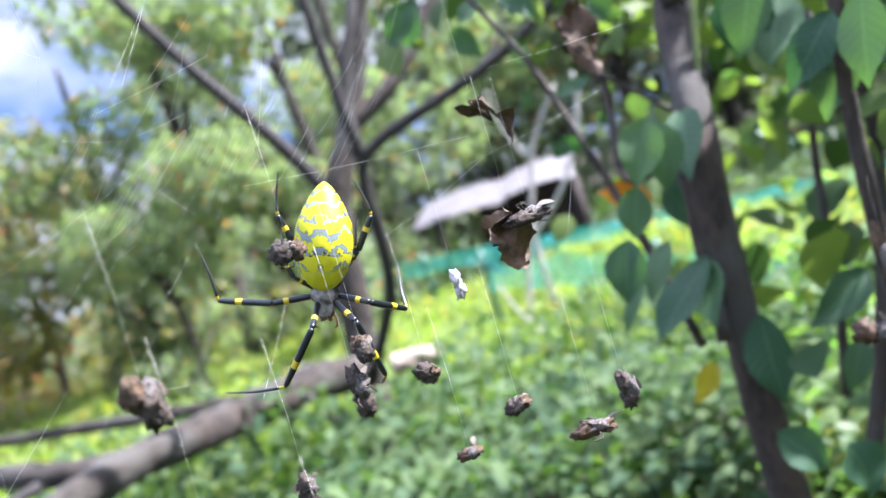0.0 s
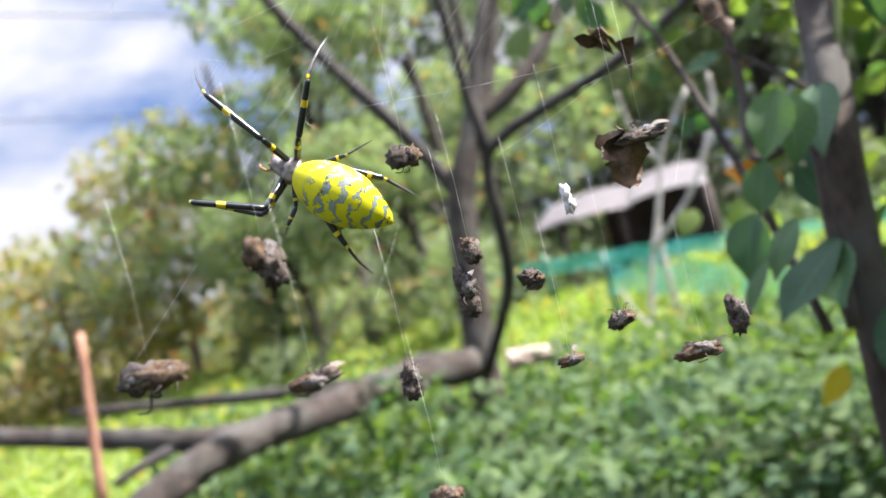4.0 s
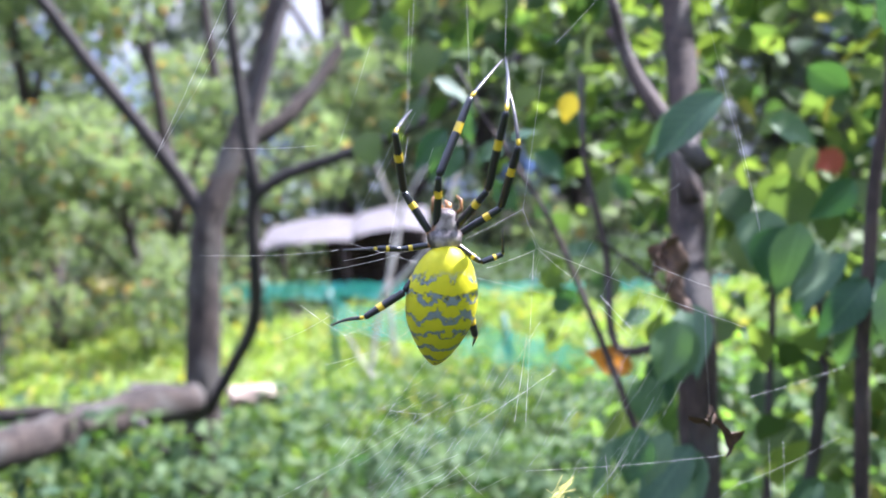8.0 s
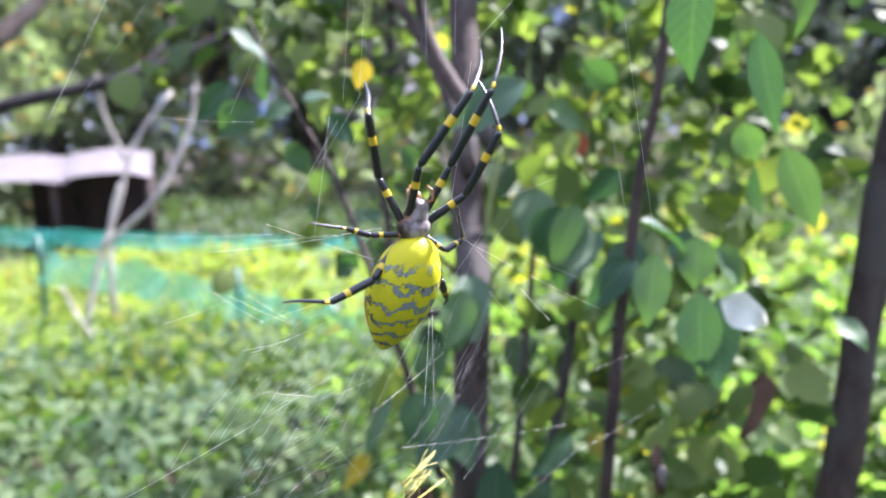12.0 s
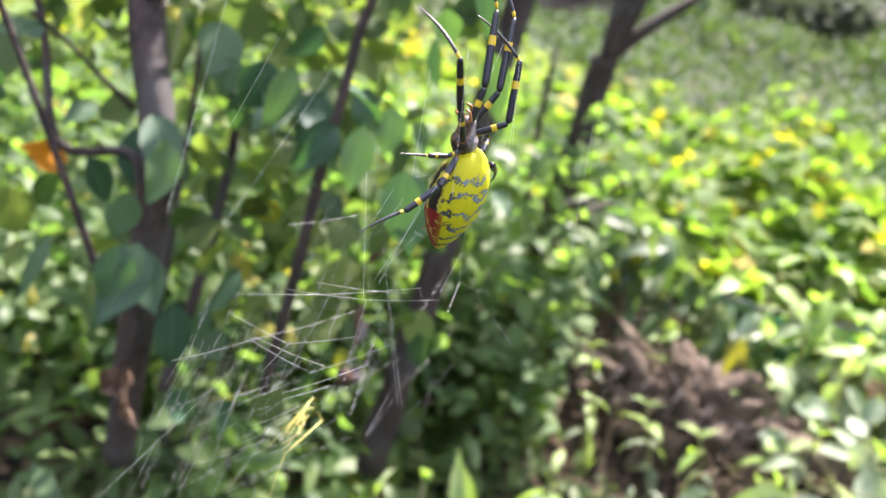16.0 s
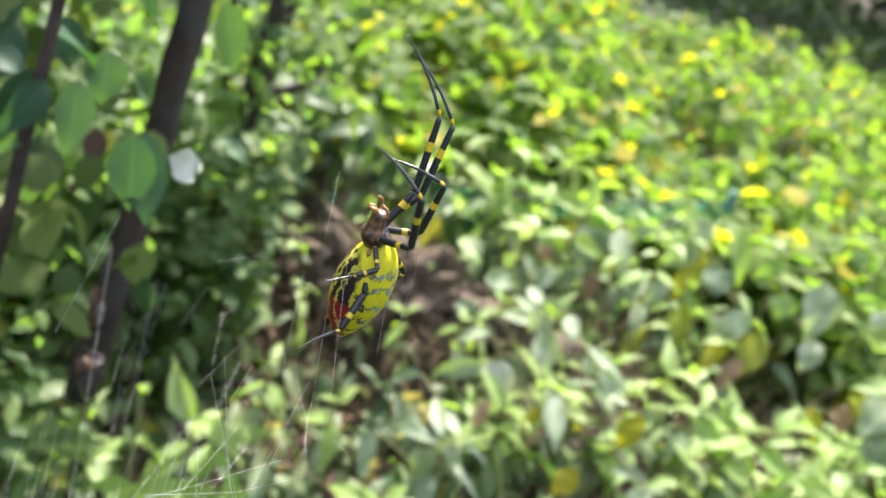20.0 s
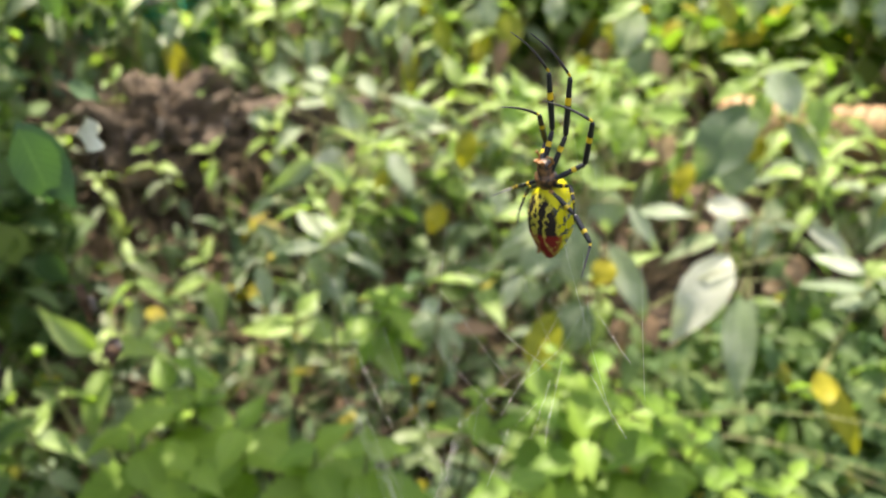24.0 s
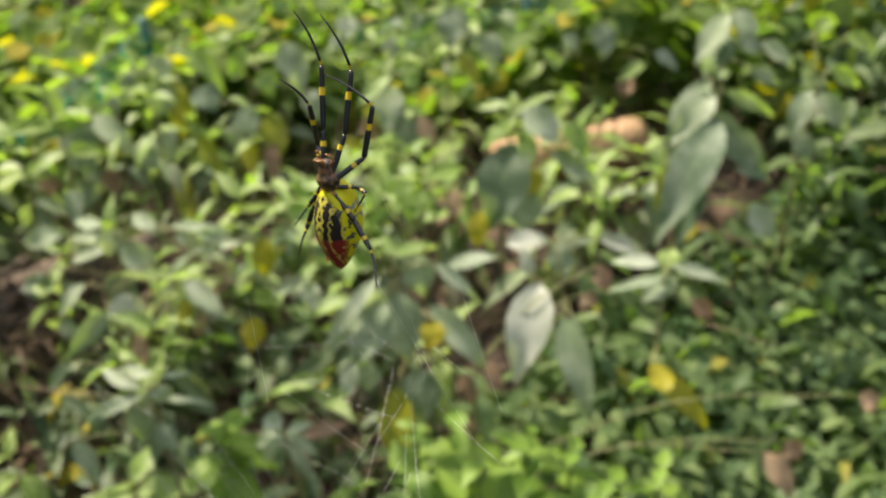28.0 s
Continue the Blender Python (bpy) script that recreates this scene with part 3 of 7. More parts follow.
limb("limb", [(-0.2815, 2.2783, 0.9279), (-0.3362, 2.2800, 1.0631), (-0.4237, 2.2311, 1.2363), (-0.5584, 2.1816, 1.4680), (-0.6652, 2.1329, 1.6778), (-0.7559, 2.1349, 1.8796)], 0.026, 0.014, M_BARK_DARK, tree, 12, 5, 0.15)
limb("limb", [(-0.1844, 2.3230, 1.1860), (-0.0599, 2.3523, 1.2467), (0.0660, 2.4138, 1.3678), (0.2007, 2.4780, 1.5480), (0.3550, 2.4959, 1.8065)], 0.030, 0.014, M_BARK, tree, 10, 5, 0.15)
limb("stem", [(-0.3451, 2.1579, 0.4606), (-0.2507, 2.0178, 0.5969), (-0.1703, 1.8264, 0.7251), (-0.1447, 1.7321, 0.8518), (-0.1342, 1.6868, 0.9700), (-0.1194, 1.6602, 1.0436), (-0.1242, 1.6433, 1.1396), (-0.1256, 1.6274, 1.2580), (-0.1227, 1.6026, 1.4013), (-0.1064, 1.6100, 1.5840)], 0.017, 0.011, M_BARK_DARK, tree, 12, 5, 0.18)
limb("stem", [(-0.1260, 1.6594, 1.0323), (-0.1079, 1.6859, 1.1860), (-0.0481, 1.7146, 1.3330), (-0.0118, 1.7606, 1.4412), (0.0445, 1.7695, 1.6032)], 0.014, 0.010, M_BARK_DARK, tree, 10, 5, 0.15)
limb("limb", [(-0.1289, 1.6688, 1.0179), (-0.0489, 1.6445, 1.0536), (0.0457, 1.6105, 1.0754), (0.1599, 1.5577, 1.0997), (0.2862, 1.5265, 1.1464), (0.4269, 1.4770, 1.2231), (0.5612, 1.4885, 1.3329)], 0.015, 0.009, M_BARK_DARK, tree, 10, 5, 0.15)
limb("twig", [(0.1599, 1.5577, 1.0997), (0.2368, 1.5843, 1.1597), (0.2898, 1.6210, 1.2643)], 0.006, 0.003, M_BARK_DARK, tree, 8, 4)
# the sawn limb that rests out to the side
cut_limb = thing("cut_limb", "thick forked grey limb, sawn and hanging low from the tree", "branch")
limb("branch", [(-0.3705, 2.1276, 0.4933), (-0.4896, 2.0017, 0.5263), (-0.5600, 1.8977, 0.5317), (-0.6776, 1.7410, 0.5385), (-0.7778, 1.6353, 0.5440), (-0.8525, 1.5308, 0.5447), (-0.9459, 1.4242, 0.5118), (-1.0271, 1.3177, 0.4646)], 0.050, 0.036, M_BARK, cut_limb, 16, 6, 0.22)
limb("branch", [(-0.8043, 1.6039, 0.5491), (-0.9454, 1.6263, 0.5582), (-1.0984, 1.6489, 0.5911), (-1.3350, 1.7070, 0.6294), (-1.6897, 1.7398, 0.7082)], 0.034, 0.024, M_BARK, cut_limb, 14, 5, 0.22)
limb("branch", [(-0.5976, 1.9463, 0.5485), (-0.7642, 1.9872, 0.5551), (-0.9661, 2.0267, 0.5773), (-1.2980, 2.1093, 0.6106), (-1.6535, 2.1410, 0.6596)], 0.022, 0.014, M_BARK, cut_limb, 12, 5, 0.2)
limb("twig", [(-1.0153, 1.6325, 0.5614), (-1.0640, 1.5693, 0.5539), (-1.1295, 1.5147, 0.5307)], 0.016, 0.010, M_BARK_DARK, cut_limb, 10, 4, 0.2)
limb("twig", [(-0.4958, 1.9513, 0.5270), (-0.4468, 1.9021, 0.4745), (-0.4146, 1.9020, 0.4219)], 0.012, 0.008, M_BARK_DARK, cut_limb, 10, 4, 0.2)


def sawn_block(a, b, r, label):
    """A pale sawn piece with bark behind, lying between a and b."""
    ob = thing("sawn_wood", label, "wood")
    line = smooth_line([a, tuple((np.array(a) + np.array(b)) / 2 + np.array((0, 0, 0.004))), b], 4)
    v, f = tube(line, r, 12, 0.25, 3)
    part("block", mesh_from("block", v, f, M_CUT, smooth=False), None, ob)
    return ob


sawn_block((-0.5600, 2.2484, 0.5282), (-0.4217, 2.2553, 0.5018), 0.022, "pale freshly sawn limb end")
sawn_block((-0.3085, 2.3599, 0.4464), (-0.1570, 2.4178, 0.4234), 0.030, "pale sawn wood block lying behind the trunk")

stick = thing("garden_stick", "thin reddish-brown upright stick in the meadow", "stick")
limb("cane", [(-0.9607, 1.2246, 0.5394), (-0.9361, 1.2313, 0.7152), (-0.9121, 1.2377, 0.8805)], 0.010, 0.008, M_STICK, stick, 8, 3, 0.1)

# pale saplings behind the tree
def sapling(points, r, label="pale bare sapling stem among the weeds"):
    ob = thing("sapling", label, "sapling", "pale saplings")
    limb("stem", points, r, r * 0.55, M_PALEBARK, ob, 8, 5, 0.1)
    return ob


s = sapling([(0.1598, 3.1325, 0.2881), (0.2346, 3.1461, 0.5516), (0.3209, 3.1585, 0.7654), (0.3961, 3.1705, 0.9819), (0.5490, 3.1862, 1.1797)], 0.012)
limb("branch", [(0.2452, 3.1482, 0.5960), (0.4078, 3.0626, 0.7464), (0.5083, 3.0730, 0.8814), (0.5976, 3.0846, 1.0646), (0.6178, 3.0904, 1.1963)], 0.012, 0.007, M_PALEBARK, s, 8, 5)
limb("branch", [(0.3580, 3.1662, 0.9207), (0.2954, 3.1690, 1.1001), (0.2829, 3.1734, 1.2439)], 0.008, 0.004, M_PALEBARK, s, 8, 4)
s = sapling([(0.2969, 3.4171, 0.2823), (0.3022, 3.4310, 0.5323), (0.3229, 3.4378, 0.7053), (0.3621, 3.4384, 0.8261)], 0.013)
s = sapling([(0.2603, 2.7885, -0.1494), (0.2031, 2.8205, 0.2329), (0.1212, 2.8445, 0.4092), (0.0827, 2.8572, 0.5179)], 0.010)


# ---------------------------------------------------------------- far trees, wood, shed, net
TPL_TINY = leaf_grid(length=1.0, width=0.55, along=2, across=1, fold=0.25, droop=0.3)
TPL_SMALL = leaf_grid(length=1.0, width=0.5, along=3, across=1, fold=0.25, droop=0.35)


def crown_cloud(centres, radii, n, rng):
    """Leaf places in clumps on rough shells round the centres."""
    c = rng.integers(0, len(centres), n)
    d = rng.normal(size=(n, 3))
    d /= np.linalg.norm(d, axis=1)[:, None]
    r = np.asarray(radii)[c] * rng.uniform(0.45, 1.0, n) ** 0.5
    return np.asarray(centres)[c] + d * r[:, None] * np.array([1, 1, 0.8])


def broadleaf_tree(x, y, height, spread, material, seed, label, leaves=2600, size=0.10, lean=0.0, low=0.25):
    """A tree with trunk, limbs and a crown of many leaves in uneven clumps."""
    rng = np.random.default_rng(seed)
    z0 = ground_z(x, y) - 0.05
    ob = thing("tree", label, "tree", "trees behind the meadow")
    top = np.array([x + lean, y, z0 + height])
    trunk = [(x, y, z0), (x + 0.05 * lean + 0.04, y + 0.03, z0 + height * 0.3), (x + 0.4 * lean, y, z0 + height * 0.6), tuple(top - np.array([0, 0, 0.1 * height]))]
    limb("trunk", trunk, 0.022 * height, 0.006 * height, M_BARK, ob, 8, 4, 0.2)
    centres, radii = [], []
    for k in range(int(rng.integers(9, 14))):
        h = rng.uniform(low, 0.97)
        g = rng.uniform(0, 2 * math.pi)
        reach = spread * (1.05 - abs(h - 0.5)) * rng.uniform(0.35, 1.0)
        c = np.array([x + lean * h + math.cos(g) * reach, y + math.sin(g) * reach, z0 + height * h])
        centres.append(c)
        radii.append(spread * rng.uniform(0.25, 0.5))
        if k < 7:
            b = np.array([x + 0.5 * lean * h, y, z0 + height * max(0.15, h - 0.25)])
            limb("limb", [tuple(b), tuple((b + c) / 2 + np.array([0, 0, 0.06 * height])), tuple(c)], 0.008 * height, 0.003 * height, M_BARK, ob, 6, 3)
    p = crown_cloud(centres, radii, leaves, rng)
    part("crown", scatter_mesh("crown", TPL_TINY, p, rng.uniform(0, 6.3, leaves), rng.uniform(-1.2, 0.5, leaves), rng.uniform(-0.8, 0.8, leaves), rng.uniform(0.6, 1.4, leaves) * size, material), None, ob)
    return ob


def place(yaw, dist):
    """A plan place from a heading (degrees to the left of +y) and a distance."""
    return -math.sin(radians(yaw)) * dist, math.cos(radians(yaw)) * dist


TREES = [
    # heading, distance, height, spread, material, leaves, size, label
    (17, 6.5, 3.6, 1.15, M_CROWN, 5600, 0.085, "leafy tree with some reddening leaves"),
    (23, 7.6, 3.3, 1.2, M_CROWN, 5200, 0.09, "leafy tree with thin reddening crown"),
    (9, 7.2, 3.9, 1.3, M_CROWN, 5200, 0.09, "leafy green tree at the meadow's edge"),
    (5, 10.5, 5.8, 1.7, M_CROWN, 5200, 0.12, "tall leafy tree with thin crown"),
    (29, 8.8, 2.5, 1.3, M_DRYBUSH, 4600, 0.10, "dry yellow-brown bush behind the meadow"),
    (36, 8.5, 1.8, 1.4, M_DRYBUSH, 4000, 0.10, "low dry yellow-brown bush"),
    (44, 8.5, 1.5, 1.4, M_DRYBUSH, 3600, 0.10, "low dry yellow-brown bush"),
    (21, 5.2, 1.6, 0.7, M_CROWN, 3400, 0.06, "grey-green shrub in the meadow"),
    (12, 5.0, 1.7, 0.65, M_CROWN, 3400, 0.06, "grey-green shrub in the meadow"),
    (-3, 13.0, 7.5, 2.4, M_CROWN, 5200, 0.16, "tall thin-leaved tree of the wood"),
    (-8, 15.0, 7.0, 2.6, M_CROWN2, 4600, 0.18, "dark leafy tree of the wood"),
    (-13, 13.0, 6.0, 2.3, M_CROWN, 4600, 0.17, "leafy tree of the wood"),
    (-19, 14.5, 6.5, 2.6, M_CROWN2, 4600, 0.18, "dark leafy tree of the wood"),
    (-25, 13.0, 6.0, 2.4, M_CROWN, 4600, 0.17, "leafy tree of the wood"),
    (-32, 15.0, 6.5, 2.7, M_CROWN2, 4600, 0.19, "dark leafy tree of the wood"),
    (-39, 14.0, 5.5, 2.5, M_CROWN, 4000, 0.18, "leafy tree of the wood"),
    (-46, 16.0, 5.5, 2.8, M_CROWN2, 4000, 0.2, "dark leafy tree of the wood"),
    (-54, 15.0, 5.0, 2.7, M_CROWN2, 4000, 0.2, "dark leafy tree of the wood"),
    (-60, 17.0, 5.5, 3.0, M_CROWN2, 4000, 0.2, "dark leafy tree of the wood"),
    (-66, 15.0, 4.5, 1.9, M_CROWN2, 4000, 0.2, "dark leafy tree beyond the field"),
    (-93, 14.0, 5.0, 2.7, M_CROWN2, 4000, 0.2, "dark leafy tree beyond the field"),
    (-100, 14.0, 5.5, 2.9, M_CROWN2, 4000, 0.2, "dark leafy tree beyond the field"),
    (-111, 13.0, 5.0, 2.7, M_CROWN2, 4000, 0.2, "dark leafy tree beyond the field"),
    (-123, 13.0, 5.0, 2.8, M_CROWN2, 3600, 0.2, "dark leafy tree beyond the field"),
    (44, 20.0, 3.5, 2.2, M_CROWN, 3600, 0.2, "low green tree on the skyline"),
    (33, 24.0, 3.6, 2.6, M_CROWN2, 3600, 0.2, "low green tree on the skyline"),
    (140, 12.0, 5.0, 2.6, M_CROWN2, 2000, 0.25, "leafy tree behind the path"),
    (175, 12.0, 5.0, 2.6, M_CROWN2, 2000, 0.25, "leafy tree behind the path"),
    (-150, 12.0, 5.0, 2.6, M_CROWN2, 2000, 0.25, "leafy tree behind the path"),
    (90, 14.0, 5.0, 2.6, M_CROWN2, 2000, 0.25, "leafy tree behind the path"),
    (65, 16.0, 4.0, 2.6, M_CROWN2, 2000, 0.25, "leafy tree behind the path"),
]
for n, (yaw, dist, h, sp, m, cnt, size, label) in enumerate(TREES):
    x, y = place(yaw, dist)
    broadleaf_tree(x, y, h, sp, m, 40 + n, label, cnt, size, low=0.03 if n < 9 else 0.22)


def hedge(name, yaw0, yaw1, dist, height, count, size, material, seed, label, depth=3.0, gap=None):
    """A dense band of wood undergrowth; in the gap (two headings and a height) it stays low."""
    rng = np.random.default_rng(seed)
    a = np.radians(rng.uniform(yaw0, yaw1, count))
    d = dist + rng.uniform(0, depth, count)
    top = height * (0.75 + 0.25 * np.sin(a * 23.0) + 0.15 * np.sin(a * 61.0))
    if gap:
        top = np.where((a > radians(gap[0])) & (a < radians(gap[1])), gap[2], top)
    z = rng.uniform(0, 1, count) ** 0.8 * top
    p = np.stack([-np.sin(a) * d, np.cos(a) * d, z], 1)
    me = scatter_mesh(name, TPL_TINY, p, rng.uniform(0, 6.3, count), rng.uniform(-1.2, 0.6, count), rng.uniform(-0.9, 0.9, count), rng.uniform(0.6, 1.4, count) * size, material)
    tagged(part(name, me, None), label, "undergrowth", kind="stuff")


hedge("undergrowth", -135, 19, 16.5, 7.5, 44000, 0.34, M_CROWN2, 5, "dense dark green undergrowth of the wood", 5.0, (-86, -73, 1.1))
hedge("undergrowth", -60, 30, 10.5, 1.5, 9000, 0.16, M_CROWN, 6, "green bushes along the meadow's far edge", 2.5)
hedge("undergrowth", 10, 60, 9.0, 0.8, 6000, 0.14, M_DRYBUSH, 7, "yellowing tall weeds along the meadow", 5.0)
hedge("far_weeds", -72, 12, 5.9, 0.42, 15000, 0.10, M_FARWEED, 9, "dark green rough weeds beyond the netting", 5.5)
hedge("far_weeds", -118, -72, 9.5, 0.75, 12000, 0.13, M_FARWEED, 19, "dark green rough growth past the end of the field", 8.0)
hedge("far_weeds", -130, -60, 5.6, 0.35, 14000, 0.10, M_FARWEED, 29, "dark green rough growth past the end of the field", 5.0)
hedge("far_wood", 5, 70, 40.0, 3.0, 6000, 0.6, M_CROWN2, 8, "distant dark wood on the skyline", 20.0)


def shed():
    """A low shelter with a pale sheet roof in two slopes over dark boards."""
    ob = thing("shed", "low garden shelter with a pale sheet roof", "shed")
    base = np.array((0.2871, 7.5113, 0.8135))
    rx, ry = np.array([0.985, -0.17, 0]), np.array([0.17, 0.985, 0])
    z0 = ground_z(base[0], base[1])

    def at(a, b, z):
        return tuple(base * (1, 1, 0) + rx * a * 0.72 + ry * b * 0.72 + np.array([0, 0, z]))

    top = base[2] + 0.15
    for nm, a0, a1, za, zb in (("roof_sheet", -1.0, 0.25, top - 0.27, top - 0.02), ("roof_sheet", 0.2, 1.15, top - 0.24, top - 0.03)):
        bm = bmesh.new()
        rows = []
        for i in range(9):
            u = i / 8
            a = a0 + (a1 - a0) * u
            row = []
            for j, b in enumerate((-0.6, 0.0, 0.7)):
                zz = za + 0.20 * j / 2 + 0.045 * math.sin(u * math.pi) + 0.003 * math.sin(i * 1.3 + j)
                row.append(bm.verts.new(at(a, b, zz)))
            rows.append(row)
        for i in range(8):
            for j in range(2):
                bm.faces.new((rows[i][j], rows[i + 1][j], rows[i + 1][j + 1], rows[i][j + 1]))
        bmesh.ops.solidify(bm, geom=bm.faces[:], thickness=0.03)
        part(nm, bm, M_TARP, ob)
    for a, b in ((-0.9, -0.5), (1.1, -0.5), (-0.9, 0.6), (1.1, 0.6), (0.1, -0.5)):
        v, f = tube([at(a, b, z0), at(a, b, top - 0.24)], 0.035, 8)
        part("post", mesh_from("post", v, f, M_SHED), None, ob)
    for k in range(3, 9):
        a = -0.88 + k * 0.235
        bm = bmesh.new()
        bmesh.ops.create_cube(bm, size=1.0)
        for v in bm.verts:
            v.co = Vector(at(a + v.co.x * 0.234, 0.62 + v.co.y * 0.03, z0 + (v.co.z + 0.5) * (top - 0.2 - z0)))
        part("board", bm, M_SHED, ob)


shed()


def net_fence(points, height, posts, label, rope=True, sag=0.05):
    """Green netting hung on stakes with a dark rope along its top."""
    ob = thing("net_fence", label, "fence")
    line = smooth_line(points, 8)
    verts, uvs, faces = [], [], []
    s = 0.0
    for i, p in enumerate(line):
        if i:
            s += float(np.linalg.norm(p - line[i - 1]))
        for j in range(4):
            h = height * (1 - j / 3) * (1 - sag * abs(math.sin(i * 0.9)))
            off = 0.03 * math.sin(i * 1.7 + j * 1.3)
            verts.append((p[0] + off, p[1] + off * 0.6, p[2] + h))
            uvs.append((s, height * (1 - j / 3)))
    for i in range(len(line) - 1):
        for j in range(3):
            a = i * 4 + j
            faces.append((a, a + 4, a + 5, a + 1))
    part("net", mesh_from("net", verts, faces, M_NET if rope else M_NETFAR, uvs), None, ob)
    if rope:
        v, f = tube([(p[0], p[1], p[2] + height * (1 - sag * abs(math.sin(i * 0.9)))) for i, p in enumerate(line)], 0.0028, 6)
        part("rope", mesh_from("rope", v, f, M_ROPE), None, ob)
    for k in posts:
        p = points[k]
        v, f = tube([(p[0], p[1], ground_z(p[0], p[1]) - 0.04), (p[0] + 0.005, p[1], p[2] + height * 0.5), (p[0], p[1] + 0.004, p[2] + height + 0.03)], [0.014, 0.014, 0.013], 10)
        part("stake", mesh_from("stake", v, f, M_POST), None, ob)
    return ob


net_fence([(1.439, 0.407, 0.226), (1.439, 0.167, 0.246), (1.459, -0.013, 0.257), (1.519, -0.153, 0.267), (1.699, -0.393, 0.286), (1.879, -0.603, 0.296), (1.759, -0.773, 0.296), (1.609, -0.943, 0.296), (1.399, -1.453, 0.296), (1.299, -1.893, 0.296)], 0.20, [0, 5, 8], "green netting on stakes along the bean field", sag=0.03)
net_fence([(-1.1859, 5.7048, 0.4835), (-0.3348, 5.3588, 0.4464), (0.5079, 5.2142, 0.3586), (1.4775, 5.2498, 0.2365), (3.0137, 5.3919, 0.0690), (5.1151, 5.6404, -0.1547)], 0.12, [1, 3, 4], "teal netting along the far edge of the field", rope=False, sag=0.2)
net_fence([(0.0507, 3.7697, 0.4060), (0.4384, 3.2963, 0.3523), (0.6936, 2.9463, 0.2976), (0.8513, 2.6650, 0.2738), (0.9888, 2.3865, 0.2423)], 0.17, [0, 2], "teal netting sagging in the meadow weeds", rope=False, sag=0.35)
net_fence([(7.5, -4.0, 0.46), (8.0, -4.9, 0.46), (8.7, -5.9, 0.46), (9.3, -6.8, 0.48)], 0.16, [0, 2], "teal netting along the end of the bean field", rope=False, sag=0.2)

wire = tagged(new("power_line"), "two dark power lines across the sky", "cable", kind="structure")
for pts in ([(-37.0756, 31.2422, 21.0980), (-24.2752, 34.6586, 17.0774), (-8.7756, 38.7916, 12.6834)],
            [(-40.8500, 32.3533, 16.1807), (-28.2349, 35.7133, 13.0702), (-10.6448, 40.3974, 8.8625)]):
    v, f = tube(smooth_line(pts, 4), 0.03, 5)
    part("line", mesh_from("line", v, f, M_WIRE), None, wire)

# ---------------------------------------------------------------- meadow, field, low weeds (uncountable)
def stuff_leaves(name, count, region, low, high, size, material, seed, label, category, template=TPL_SMALL, up=0.35, far_grow=0.0):
    """Leaves over a stretch of the plan, at heights above the soil that thin out upwards. region(rng, n) gives x and y."""
    rng = np.random.default_rng(seed)
    x, y = region(rng, count)
    clump = np.array([noise.noise(Vector((a * 1.9, b * 1.9, seed))) for a, b in zip(x, y)])
    hi = high * np.clip(0.85 + 0.9 * clump, 0.35, 1.5)
    h = low + (hi - low) * rng.uniform(0, 1, count) ** 0.7
    z = np.array([ground_z(a, b) for a, b in zip(x, y)]) + h
    grow = 1 + far_grow * np.hypot(x, y)
    p = np.stack([x, y, z], 1)
    me = scatter_mesh(name, template, p, rng.uniform(0, 6.3, count), rng.normal(up, 0.55, count), rng.normal(0, 0.45, count), rng.uniform(0.55, 1.35, count) * size * grow, material)
    return tagged(part(name, me, None), label, category, kind="stuff")


def sector(yaw0, yaw1, d0, d1, power=0.6):
    def region(rng, n):
        a = np.radians(rng.uniform(yaw0, yaw1, n))
        d = d0 + (d1 - d0) * rng.uniform(0, 1, n) ** (1 / power)
        return -np.sin(a) * d, np.cos(a) * d
    return region


def field(rng, n):
    """The bean field: from the netting to an edge that runs off slantwise."""
    yaw = rng.uniform(-158, -30, n)
    a = np.radians(yaw)
    far = np.interp(-yaw, [30, 60, 78, 90, 100, 107, 116, 126, 158], [3.4, 3.7, 4.3, 5.2, 6.4, 7.8, 9.6, 12.0, 12.0])
    d = 1.5 + (far - 1.5) * rng.uniform(0, 1, n) ** 1.45
    return -np.sin(a) * d, np.cos(a) * d


def rect(x0, x1, y0, y1):
    return lambda rng, n: (rng.uniform(x0, x1, n), rng.uniform(y0, y1, n))


TPL_LANCE = leaf_grid(length=1.0, width=0.30, along=5, across=1, fold=0.3, droop=0.5, base=0.35)
TPL_BLADE = leaf_grid(length=1.0, width=0.12, along=4, across=1, fold=0.3, droop=0.6)
TPL_ROUND = leaf_grid(length=1.0, width=0.75, along=4, across=1, fold=0.2, droop=0.3, base=0.42)
TPL_TOOTH = leaf_grid(length=1.0, width=0.42, along=8, across=1, fold=0.25, droop=0.3, serrate=0.16, base=0.35)
stuff_leaves("meadow", 30000, sector(-38, 9, 2.7, 5.7, 0.6), 0.02, 0.16, 0.042, M_MEADOW, 11, "bright green sunlit meadow plants", "meadow", far_grow=0.05)
stuff_leaves("meadow", 26000, sector(9, 50, 2.7, 9.0, 0.5), 0.02, 0.17, 0.042, M_MEADOW, 22, "bright green sunlit meadow plants", "meadow", far_grow=0.06)
stuff_leaves("meadow_grass", 15000, sector(-38, 50, 2.4, 6.0, 0.55), 0.0, 0.10, 0.11, M_MEADOW, 12, "bright green grass blades of the meadow", "grass", TPL_BLADE, up=0.9, far_grow=0.05)
stuff_leaves("low_weeds", 16000, sector(-40, 34, 1.15, 2.9, 0.8), 0.02, 0.34, 0.045, M_LOWSHADE, 13, "green low weeds in front of the tree", "weeds", TPL_TOOTH, up=0.2)
stuff_leaves("low_weeds", 9000, sector(-75, -35, 0.85, 2.4, 0.8), 0.02, 0.42, 0.045, M_LOW, 14, "green low weeds under the shrubs", "weeds", TPL_TOOTH, up=0.2)
